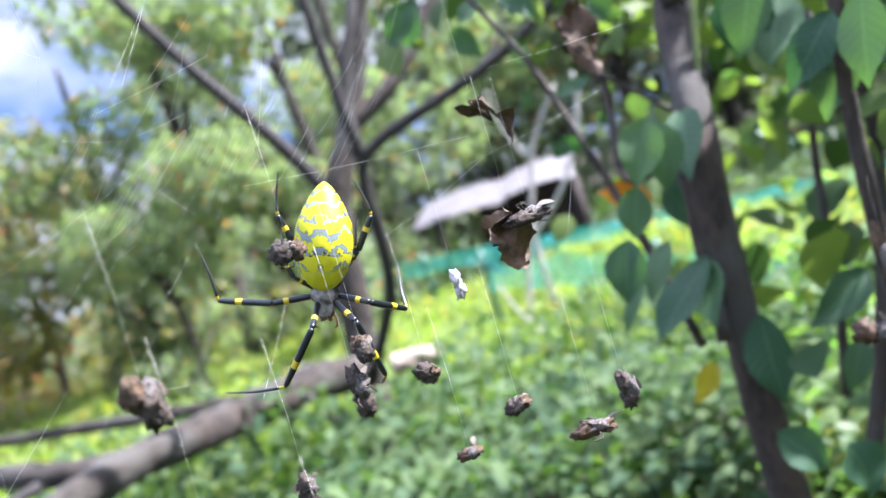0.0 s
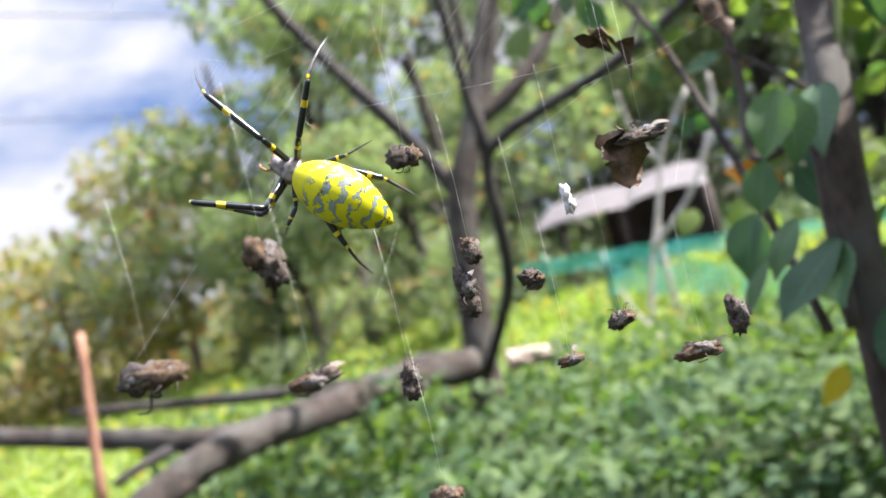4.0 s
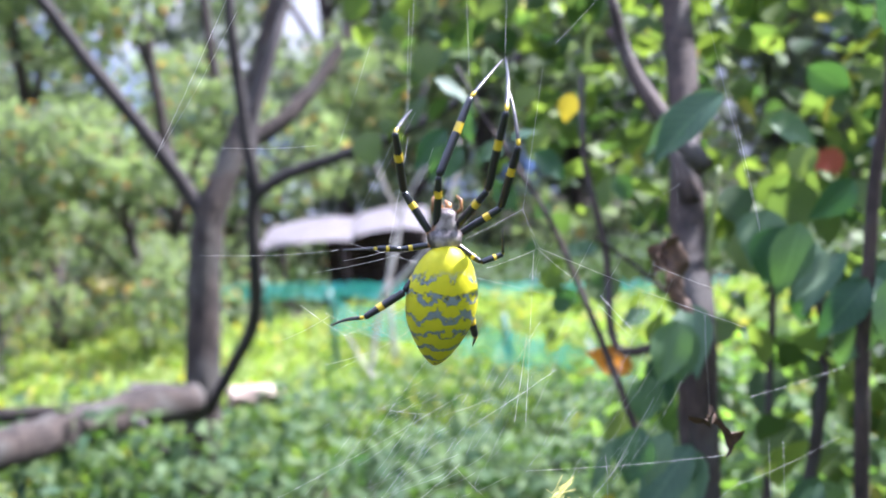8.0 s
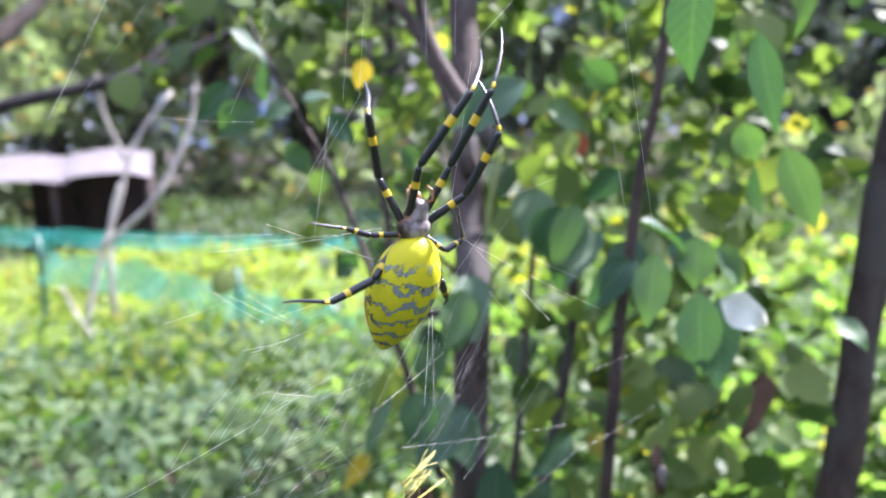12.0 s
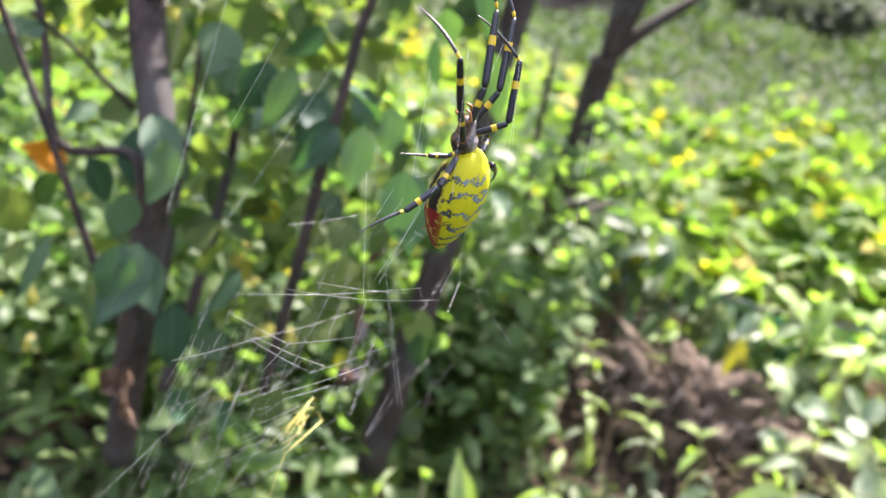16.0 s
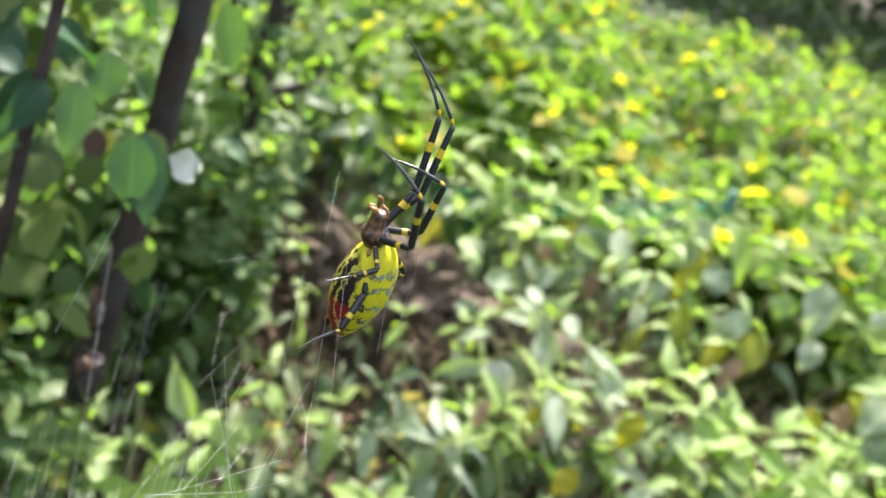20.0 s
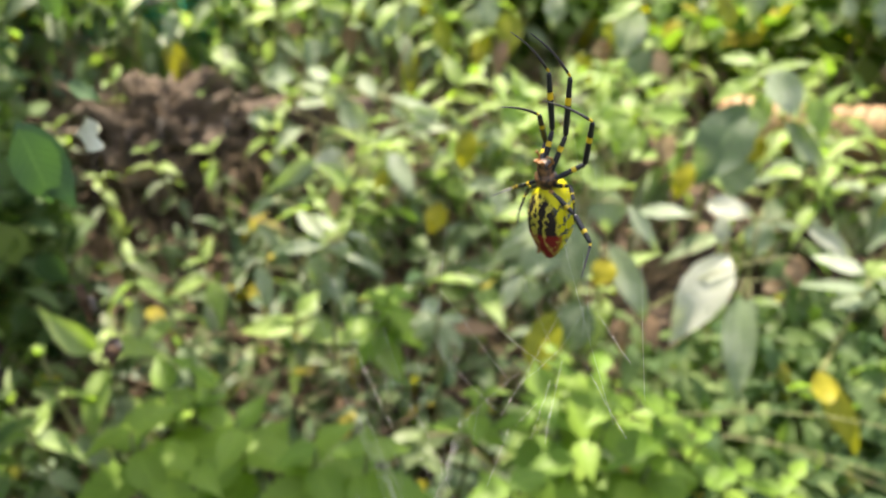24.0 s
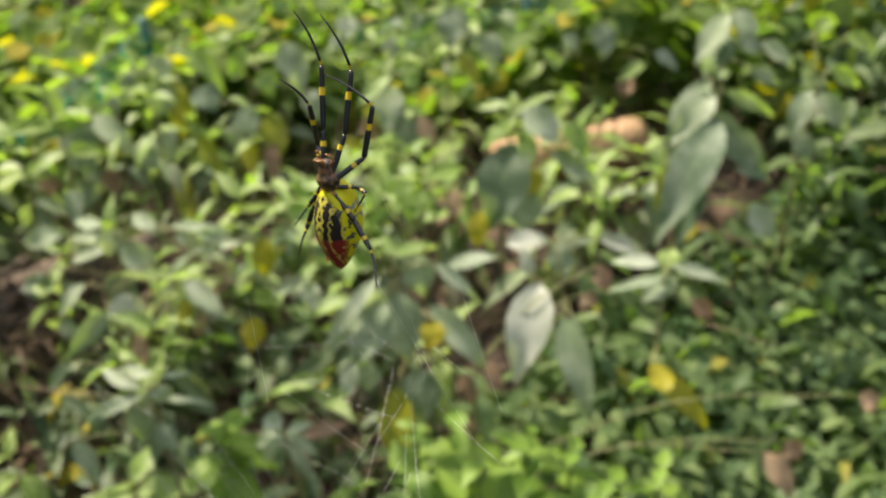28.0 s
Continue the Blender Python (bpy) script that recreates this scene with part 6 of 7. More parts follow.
shrub_leaves(EYE_C,
             ((0.1969, 0.3153, 0.8817), (0.1785, 0.2770, 0.8481), 0.027),
             ((0.2429, 0.2621, 0.9179), (0.2213, 0.2420, 0.8882), 0.028),
             ((0.2489, 0.2237, 0.8865), (0.2236, 0.2164, 0.8566), 0.024),
             ((0.2625, 0.1673, 0.8817), (0.2359, 0.1455, 0.8415), 0.025),
             ((0.2881, 0.2073, 0.9076), (0.2752, 0.1995, 0.8789), 0.025),
             ((0.2598, 0.3144, 0.9121), (0.2466, 0.3127, 0.8861), 0.024),
             ((0.1798, 0.3054, 0.7997), (0.1656, 0.2674, 0.7744), 0.027),
             ((0.3150, 0.2731, 0.9058), (0.3022, 0.2854, 0.8882), 0.02),
             ((0.3504, 0.2230, 0.9458), (0.3366, 0.2099, 0.9126), 0.016),
             ((0.3210, 0.2521, 0.9058), (0.3083, 0.2405, 0.8755), 0.022),
             ((0.2732, 0.2656, 0.8889), (0.2767, 0.2431, 0.8834), 0.02))
shrub_leaves(EYE_C,
             ((0.3292, 0.1475, 0.8648), (0.3298, 0.1266, 0.8546), 0.016))
lone_leaf("leaf", (0.2312, 0.1389, 0.8889), (0.2535, 0.1231, 0.8761), 0.018, M_WHITE, facing((0.2311, 0.1388, 0.8882), EYE_B, 0.3), "", parent=shrub, droop=0.3, wave=0.15)
lone_leaf("leaf", (0.2831, 0.1475, 0.9590), (0.2980, 0.1351, 0.9145), 0.020, M_SHRUB, facing((0.2831, 0.1475, 0.9590), EYE_B, 0.5), "", parent=shrub)
lone_leaf("leaf", (0.1554, 0.3691, 1.0210), (0.1479, 0.3690, 1.0013), 0.014, M_YLEAF, facing((0.1554, 0.3691, 1.0210), EYE_B), "", parent=shrub)
lone_leaf("leaf", (0.1791, 0.3725, 0.8346), (0.1467, 0.3687, 0.8514), 0.020, M_ORANGE, facing((0.1780, 0.3727, 0.8355), EYE_B, 0.3), "", parent=shrub, fold=0.35, wave=0.1)
lone_leaf("leaf", (0.4331, 0.5103, 0.9568), (0.4106, 0.5080, 0.9484), 0.016, M_RED, facing((0.4253, 0.5132, 0.9533), EYE_B), "", parent=shrub)
lone_leaf("leaf", (0.4629, 0.5373, 0.9690), (0.4257, 0.5295, 0.9343), 0.030, M_RED, facing((0.4453, 0.5385, 0.9559), EYE_B), "", parent=shrub)
lone_leaf("leaf", (0.4465, 0.2945, 0.7808), (0.4133, 0.2808, 0.7339), 0.022, M_DRY, (-0.3, -0.9, 0.1), "", parent=shrub, fold=0.7, wave=0.2)
lone_leaf("leaf", (0.2385, 0.6039, 0.6571), (0.2088, 0.5908, 0.6261), 0.022, M_YLEAF, (0.2, -0.9, 0.2), "", parent=shrub)


def foliage_mass(name, count, boxes, size, material, seed, parent):
    """The rest of a shrub's leaves, in loose clumps along its twigs."""
    rng = np.random.default_rng(seed)
    p = []
    for (lo, hi), share in boxes:
        n = int(count * share)
        k = max(6, n // 22)
        c = rng.uniform(lo, hi, (k, 3))
        i = rng.integers(0, k, n)
        p.append(c[i] + rng.normal(0, 0.05, (n, 3)) * np.array([1, 1, 0.8]))
    p = np.concatenate(p)
    n = len(p)
    me = scatter_mesh(name, TPL_ROUND, p, rng.uniform(0, 6.3, n), rng.normal(-0.5, 0.4, n), rng.normal(0, 0.5, n), rng.uniform(0.6, 1.3, n) * size, material)
    ob = part(name, me, None, parent)
    return tagged(ob, kind="stuff")


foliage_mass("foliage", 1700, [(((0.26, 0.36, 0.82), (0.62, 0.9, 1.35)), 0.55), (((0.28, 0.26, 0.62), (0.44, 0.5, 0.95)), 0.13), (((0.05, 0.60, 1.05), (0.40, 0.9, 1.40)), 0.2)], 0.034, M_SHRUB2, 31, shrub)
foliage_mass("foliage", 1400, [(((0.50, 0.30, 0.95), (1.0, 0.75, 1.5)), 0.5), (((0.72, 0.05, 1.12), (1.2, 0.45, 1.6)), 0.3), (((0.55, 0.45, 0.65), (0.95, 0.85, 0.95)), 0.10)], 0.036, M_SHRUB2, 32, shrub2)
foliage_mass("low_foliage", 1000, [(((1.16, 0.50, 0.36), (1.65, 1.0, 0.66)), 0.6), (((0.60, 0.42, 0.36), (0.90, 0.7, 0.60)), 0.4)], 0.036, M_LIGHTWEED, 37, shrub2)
# leaves overhead, mostly out of view, added to shade the near bank
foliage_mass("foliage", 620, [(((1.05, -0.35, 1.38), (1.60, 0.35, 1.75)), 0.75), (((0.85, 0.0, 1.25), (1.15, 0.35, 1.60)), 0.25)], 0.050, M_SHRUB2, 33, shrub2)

# ---------------------------------------------------------------- things hung in the web
HUNG = []


def hung(name, at, label, category, build, thread=0.03):
    """A thing hung in the web at a place: its parts are built round its own origin, with a silk thread upwards."""
    ob = thing(name, label, category, "litter hung in the web", at=at)
    build(ob)
    if thread:
        v, f = tube([(0, 0, 0.001), (0.0006, 0.0005, thread * 0.5), (0.001, -0.0005, thread)], 0.000018, 4)
        part("thread", mesh_from("thread", v, f, M_SILK), None, ob)
    HUNG.append(ob)
    return ob


def husk(size, material, seed):
    """A wrapped insect: two or three rounded body lumps pressed together, a few bent legs and a scrap of wing."""
    def build(ob):
        rng = np.random.default_rng(int(seed * 10))
        big = max(size) * 0.85
        axis = np.array([1.0 if k == int(np.argmax(size)) else 0.0 for k in range(3)])
        for k, (off, scale, m) in enumerate(((-0.42, 0.74, material), (0.38, 0.66, material if material is M_PALE else M_FUZZ if seed % 2 > 0.7 else M_HUSK), (0.05, 0.62, material if material is M_PALE else M_WRAP))):
            o = lump("husk", tuple(np.array(size) * scale * 0.85), m, seed + k * 2.3, ob, 0.62, 3, 2.6)
            o.location = tuple(axis * off * big + rng.normal(0, 0.14, 3) * big)
        for k in range(4):
            d = rng.normal(size=3)
            d /= np.linalg.norm(d)
            a = d * np.array(size) * 0.6
            b = a + d * big * rng.uniform(0.25, 0.5)
            c = b + (axis * rng.choice((-1, 1)) + rng.normal(0, 0.3, 3)) * big * 0.35
            v, f = tube(smooth_line([tuple(a), tuple(b), tuple(c)], 3), big * 0.035, 5)
            part("leg", mesh_from("leg", v, f, M_HUSK), None, ob)
        me = leaf_mesh("wing", M_WING, length=big * 1.1, width=big * 0.5, along=5, across=1, fold=0.2, droop=0.3)
        o = part("wing", me, None, ob)
        o.location, o.rotation_euler = tuple(np.array(size) * 0.4), tuple(rng.uniform(-1.5, 1.5, 3))
    return build


def curled(length, width, material, fold, droop, turn, seed, extra=0):
    def build(ob):
        for k in range(1 + extra):
            me = leaf_mesh("dry_leaf", material, length=length * (1 - 0.25 * k), width=width * (1 - 0.2 * k), along=12, across=3, fold=fold + 0.3 * k, droop=droop, wave=0.22, serrate=0.06)
            rng = np.random.default_rng(seed + k)
            co = np.empty(len(me.vertices) * 3, np.float32)
            me.vertices.foreach_get("co", co)
            co = co.reshape(-1, 3)
            co += np.array([noise.noise_vector(Vector(c * 260.0) + Vector((seed, k, 0))) for c in co]) * width * 0.16
            me.vertices.foreach_set("co", co.ravel())
            o = part("dry_leaf", me, None, ob)
            o.rotation_euler = (turn[0] + 0.5 * k, turn[1] - 0.8 * k, turn[2] + 1.1 * k)
    return build


hung("dead_leaf", (0.1373, 0.1938, 0.9356), "curled brown dead leaf caught in the web", "dead leaf", curled(0.036, 0.016, M_DRY, 0.5, 0.3, (-1.5, 0.2, 0.4), 3, 1))
hung("dead_leaf", (0.0770, 0.0597, 0.8948), "twisted brown dead leaf caught in the web", "dead leaf", curled(0.016, 0.008, M_DRY, 0.7, 0.5, (-0.5, 0.3, -1.3), 5, 1))
hung("dead_leaf", (0.0762, 0.0318, 0.8683), "folded dark brown dead leaf in the web", "dead leaf", curled(0.013, 0.010, M_DRY, 0.35, 0.1, (-1.45, 0.1, 0.25), 7, 1))
hung("leaf_shred", (0.0802, 0.0323, 0.8669), "dark grey dry shreds in the web", "dead leaf", husk((0.005, 0.002, 0.0022), M_HUSK, 2.2))
hung("silk_wad", (0.0608, 0.0291, 0.8573), "pale bluish wad of silk in the web", "silk wad", husk((0.0017, 0.0016, 0.0032), M_PALE, 3.3))
for n, (at, size, m) in enumerate((
        ((0.0398, 0.0143, 0.8527), (0.0027, 0.0024, 0.0032), M_HUSK), ((0.0364, 0.0137, 0.8449), (0.0029, 0.0026, 0.0048), M_HUSK), ((0.0503, 0.0174, 0.8432), (0.0030, 0.0026, 0.0026), M_HUSK),
        ((0.0653, 0.0231, 0.8305), (0.0031, 0.0027, 0.0026), M_HUSK), ((0.0882, 0.0320, 0.8240), (0.0027, 0.0026, 0.0044), M_HUSK), ((0.0798, 0.0288, 0.8186), (0.0055, 0.0026, 0.0024), M_DRY),
        ((0.0533, 0.0155, 0.8264), (0.0029, 0.0020, 0.0018), M_DRY), ((0.0231, 0.0056, 0.8319), (0.0027, 0.0024, 0.0036), M_HUSK), ((0.0313, 0.0197, 0.8750), (0.0037, 0.0028, 0.0034), M_HUSK),
        ((0.0132, -0.0244, 0.8609), (0.0033, 0.0030, 0.0048), M_HUSK), ((-0.0086, -0.0300, 0.8475), (0.0068, 0.0038, 0.0038), M_HUSK), ((0.0152, -0.0237, 0.8401), (0.0046, 0.0024, 0.0020), M_DRY),
        ((0.0274, -0.0099, 0.8122), (0.0036, 0.0028, 0.0024), M_DRY), ((0.2035, 0.1488, 0.8067), (0.004, 0.004, 0.012), M_DRY), ((0.1905, 0.1413, 0.7841), (0.007, 0.006, 0.007), M_DRY))):
    hung("prey_remnant", at, "dry brown wrapped remnant of prey in the web", "prey remnant", husk(size, m, 5.0 + n * 1.37))

# a tuft of golden silk below the spider
tuft = thing("silk_tuft", "tuft of golden silk with plant fluff in the web", "silk tuft")
TUFT = (0.0284, 0.0515, 0.8788)
rng = np.random.default_rng(77)
for k in range(15):
    a = np.array(TUFT) + np.array((0.006, 0.0, 0.006)) + rng.normal(0, 0.0016, 3)
    b = np.array(TUFT) - np.array((0.006, 0.0, 0.006)) + rng.normal(0, 0.004, 3)
    a, b = a + (b - a) * rng.uniform(-0.1, 0.4), a + (b - a) * rng.uniform(0.5, 1.2)
    m = (a + b) / 2 + rng.normal(0, 0.0016, 3)
    v, f = tube([tuple(a), tuple(m), tuple(b)], rng.uniform(0.00006, 0.0002), 4)
    part("fibre", mesh_from("fibre", v, f, M_SILKY), None, tuft)


# ---------------------------------------------------------------- the web
web = thing("spider_web", "torn golden orb web of thin bright strands", "web")


def strand(points, r=0.00004, material=None, sag=0.0):
    pts = [np.array(p, float) for p in points]
    if len(pts) == 2:
        mid = (pts[0] + pts[1]) / 2
        mid[2] -= sag * float(np.linalg.norm(pts[1] - pts[0]))
        pts = [pts[0], mid, pts[1]]
    v, f = tube(smooth_line(pts, 3), r, 4, caps=False)
    return part("strand", mesh_from("strand", v, f, material or M_SILK), None, web)


for a, b in (((-0.0339, 0.0323, 1.0103), (-0.0529, 0.0232, 0.9745)), ((0.0002, 0.0060, 1.0038), (-0.0051, 0.0002, 0.9768)), ((0.0166, 0.0031, 1.0020), (0.0132, -0.0014, 0.9843)), ((0.0409, 0.0193, 0.9995), (0.0285, 0.0157, 0.9894)),
             ((0.0730, 0.0276, 0.9729), (0.0729, 0.0211, 0.9472)), ((0.0155, 0.0058, 0.9572), (0.0180, 0.0059, 0.9494)), ((0.0180, 0.0059, 0.9494), (0.0672, 0.0207, 0.9253)),
             ((0.0155, 0.0058, 0.9572), (0.0028, 0.0025, 0.9529)), ((-0.0071, 0.0054, 0.9733), (-0.0160, 0.0060, 0.9592)),
             ((0.0155, 0.0058, 0.9572), (0.0239, 0.0110, 0.9842)), ((0.0180, 0.0059, 0.9494), (0.0063, 0.0016, 0.9473)), 
             ((0.0360, 0.0264, 0.9339), (0.0414, 0.0251, 0.9270)),
             ((-0.0187, 0.0258, 0.9504), (-0.0115, 0.0109, 0.9520)), ((-0.0115, 0.0109, 0.9520), (-0.0021, -0.0002, 0.9537)), ((-0.0009, 0.0125, 0.9975), (-0.0041, 0.0103, 0.9770)), ((0.0073, -0.0023, 0.9971), (0.0056, -0.0047, 0.9813)),
             ((-0.0059, 0.0452, 0.9974), (-0.0155, 0.0488, 0.9758)), ((-0.0025, 0.0221, 0.9742), (-0.0103, 0.0126, 0.9516)), ((0.0016, 0.0175, 0.9711), (-0.0018, 0.0189, 0.9642)),
             ((-0.0179, 0.0415, 0.9382), (-0.0088, 0.0311, 0.9314)), ((-0.0088, 0.0311, 0.9314), (-0.0031, 0.0138, 0.9395)), ((-0.0134, 0.0337, 0.9246), (-0.0088, 0.0311, 0.9314)), 
             ((0.0268, -0.0003, 0.9398), (0.0304, -0.0053, 0.9335)),
             
             ((0.0485, 0.0499, 0.9370), (0.0552, 0.0470, 0.9481)), ((0.0240, 0.0317, 0.9469), (0.0129, 0.0112, 0.9148)), ((0.0584, 0.0473, 0.9541), (0.0634, 0.0374, 0.9583)),
             ((0.0180, 0.0219, 0.9308), (0.0107, 0.0111, 0.9155)), ((0.0314, 0.0359, 0.9359), (0.0373, 0.0300, 0.9477)),
             ((0.0179, 0.0582, 0.8643), (0.0085, 0.0440, 0.8447)), ((-0.0073, -0.0067, 0.8646), (-0.0248, -0.0124, 0.8478)), ((0.0025, 0.0207, 0.8557), (-0.0003, 0.0143, 0.8572)),
             ((0.0410, 0.0131, 0.9152), (0.0322, 0.0199, 0.8976)), ((0.0245, 0.0339, 0.9309), (0.0121, 0.0285, 0.9185)), ((-0.0459, 0.0524, 0.8919), (0.0087, 0.0560, 0.9116)), ((0.0200, 0.0454, 0.8931), (0.0736, 0.0476, 0.8876)), ((0.0823, 0.0487, 0.9013), (0.1194, 0.0605, 0.9022)),
             ((-0.0177, 0.0191, 0.9544), (0.0214, 0.0208, 0.9390)), ((0.0025, 0.0188, 0.9134), (0.0261, 0.0304, 0.9202)), ((0.0564, 0.0428, 0.9394), (0.0754, 0.0436, 0.9299)),
             ((0.0293, 0.0295, 0.8884), (0.0413, 0.0305, 0.8990)), ):
    strand([a, b], 0.000019, sag=0.01)


for a, b in (((-0.0249, 0.0331, 0.9481), (0.0002, 0.0054, 0.9534)),
             ((-0.0344, 0.0392, 0.9334), (-0.0226, 0.0288, 0.9389)),
             ((-0.0216, 0.0208, 0.9293), (-0.0087, 0.0097, 0.9363)),
             ((-0.0234, 0.0277, 0.9399), (-0.0143, 0.0164, 0.9349)),
             ((-0.0247, 0.0180, 0.9308), (-0.0163, 0.0128, 0.9329)),
             ((-0.0283, 0.0245, 0.9426), (-0.0198, 0.0169, 0.9359)),
             ((-0.0207, 0.0157, 0.9363), (-0.0070, 0.0063, 0.9420))):
    strand([a, b], 0.000022, sag=0.02)
for a, b in (((0.0513, -0.0031, 0.9918), (0.0572, -0.0052, 0.9483)),
             ((-0.0329, 0.0112, 0.9992), (-0.0499, 0.0142, 0.9757)),
             ((-0.0448, 0.0106, 0.9554), (-0.0197, 0.0079, 0.9535)),
             ((-0.0031, 0.0050, 0.9771), (-0.0154, 0.0075, 0.9591)),
             ((0.0141, 0.0010, 0.9574), (0.0162, 0.0017, 0.9498)),
             ((0.0158, 0.0002, 0.9499), (0.0218, 0.0004, 0.9439)),
             ((-0.0389, 0.0108, 0.9746), (-0.0215, 0.0093, 0.9732)),
             ((-0.0144, 0.0401, 0.9153), (-0.0017, 0.0423, 0.9112)),
             ((-0.0010, 0.0405, 0.9109), (0.0138, 0.0431, 0.9128)),
             ((-0.0135, 0.0388, 0.8894), (0.0036, 0.0419, 0.8986)),
             ((0.0018, 0.0400, 0.8991), (0.0083, 0.0417, 0.8902)),
             ((0.0200, 0.0425, 0.9294), (0.0097, 0.0430, 0.9128)),
             ((-0.0188, 0.0394, 0.9060), (-0.0099, 0.0422, 0.9153)),
             ((0.0480, 0.0406, 0.8716), (0.0757, 0.0442, 0.8819)),
             ((0.0714, 0.0422, 0.8813), (0.1049, 0.0459, 0.8878)),
             ((0.0852, 0.0413, 0.8538), (0.0934, 0.0445, 0.8726))):
    strand([a, b], 0.000018, sag=0.02)


def loose_net(name, centre, right, up, size, count, seed, r=0.000014):
    """A torn patch of the web's sticky spiral: short fine parallel threads."""
    rng = np.random.default_rng(seed)
    c, rt, uu = np.array(centre), np.array(right), np.array(up)
    verts, faces = [], []
    for k in range(count):
        a = rng.uniform(-0.5, 0.5) * size
        l = rng.uniform(0.05, 0.35) * size
        s = rng.uniform(-0.5, 0.5) * size
        p0 = c + rt * (s - l) + uu * (a + 0.25 * (s - l))
        p1 = c + rt * (s + l) + uu * (a + 0.25 * (s + l)) + rng.normal(0, 0.001, 3)
        v, f = tube([tuple(p0), tuple((p0 + p1) / 2 - np.array((0, 0, 0.002 * l / size))), tuple(p1)], r, 3, caps=False)
        faces += [tuple(i + len(verts) for i in q) for q in f]
        verts += v
    ob = part(name, mesh_from(name, verts, faces, M_SILK), None, web)
    return tagged(ob, kind="stuff")


loose_net("fine_threads", (0.0423, 0.0420, 0.9031), (0.5, 0.1, 0.85), (0.85, 0.1, -0.5), 0.026, 36, 12, 0.000009)
loose_net("fine_threads", (-0.0089, 0.0381, 0.9032), (0.6, -0.45, 0.6), (0.3, -0.2, -0.9), 0.035, 34, 3, 0.000011)
loose_net("fine_threads", (-0.0087, 0.0547, 0.9028), (0.8, 0.2, 0.5), (-0.3, 0.1, 0.9), 0.055, 46, 5, 0.000010)
loose_net("fine_threads", (0.0385, 0.0576, 0.9176), (0.3, 0.1, 0.9), (0.9, 0.2, -0.3), 0.045, 30, 6, 0.000010)


# ---------------------------------------------------------------- the spider
# body space: x to its side, y out of its back, z ahead; the waist is the origin
spider = thing("orb_weaver_spider", "large yellow spider with blue-grey bands and black-and-yellow legs", "spider")


def body_shell(profile, rings=22, sides=28, centre=None):
    """A closed body along -z or +z: profile(u) gives z, half width, half depth and shift towards the back."""
    verts, faces = [], []
    for i in range(rings + 1):
        z, hw, hd, sh = profile(i / rings)
        for k in range(sides):
            g = 2 * math.pi * k / sides
            verts.append((hw * math.cos(g), sh + hd * math.sin(g), z))
    for i in range(rings):
        for k in range(sides):
            faces.append((i * sides + k, i * sides + (k + 1) % sides, (i + 1) * sides + (k + 1) % sides, (i + 1) * sides + k))
    faces.append(tuple(range(sides))[::-1])
    faces.append(tuple(rings * sides + k for k in range(sides)))
    return verts, faces


def abdomen_profile(u):
    r = math.sin(math.pi * min(1, u) ** 0.86) ** 0.58 if 0 < u < 1 else 0.04
    r = max(0.05, r * (1 - 0.16 * max(0, u - 0.62) / 0.38))
    return 0.0026 - 0.0244 * u, 0.0066 * r, 0.0062 * r, 0.0022 - 0.0034 * u


def head_profile(u):
    r = (0.45 + 0.75 * math.sin(math.pi * min(1, u * 1.25)) ** 0.8) if u < 0.55 else 0.92 - 0.25 * (u - 0.55) / 0.45
    if u > 0.94:
        r *= 0.6
    if u < 0.04:
        r *= 0.5
    return 0.0002 + 0.0084 * u, 0.0027 * r, 0.0024 * r, 0.0001


v, f = body_shell(abdomen_profile, 26, 32)
f = [q[::-1] for q in f]
part("abdomen", mesh_from("abdomen", v, f, M_ABDOMEN), None, spider, "yellow abdomen with blue-grey ragged bands and a red patch")
v, f = body_shell(head_profile, 16, 20)
part("cephalothorax", mesh_from("cephalothorax", v, f, M_CEPH), None, spider, "silvery grey cephalothorax")
for s in (-1, 1):
    v, f = tube([(s * 0.0006, -0.0008, 0.0078), (s * 0.0009, -0.0016, 0.0090), (s * 0.0006, -0.0028, 0.0094)], [0.0007, 0.0006, 0.00025], 8)
    part("fang", mesh_from("fang", v, f, M_BROWNLEG), None, spider)
    v, f = tube([(s * 0.0016, -0.0004, 0.0074), (s * 0.0026, 0.0008, 0.0086), (s * 0.0026, 0.0002, 0.0102), (s * 0.0020, -0.0008, 0.0108)], [0.0003, 0.00032, 0.00034, 0.0002], 7)
    part("palp", mesh_from("palp", v, f, M_BROWNLEG), None, spider)
    for k, (x, y, z) in enumerate(((0.0003, 0.0020, 0.0084), (0.0009, 0.0018, 0.0081), (0.0004, 0.0016, 0.0088))):
        bm = bmesh.new()
        bmesh.ops.create_icosphere(bm, subdivisions=2, radius=0.00013)
        for q in bm.verts:
            q.co += Vector((s * x, y, z))
        part("eye", bm, M_BLACK, spider)
bm = bmesh.new()
bmesh.ops.create_cone(bm, segments=10, radius1=0.0011, radius2=0.0005, depth=0.0016, cap_ends=True)
for q in bm.verts:
    q.co = Vector((q.co.x, -0.0048 - q.co.z * 0.6, -0.0172 - q.co.z * 0.8))
part("spinneret", bm, M_BROWNLEG, spider)

MM = 0.001


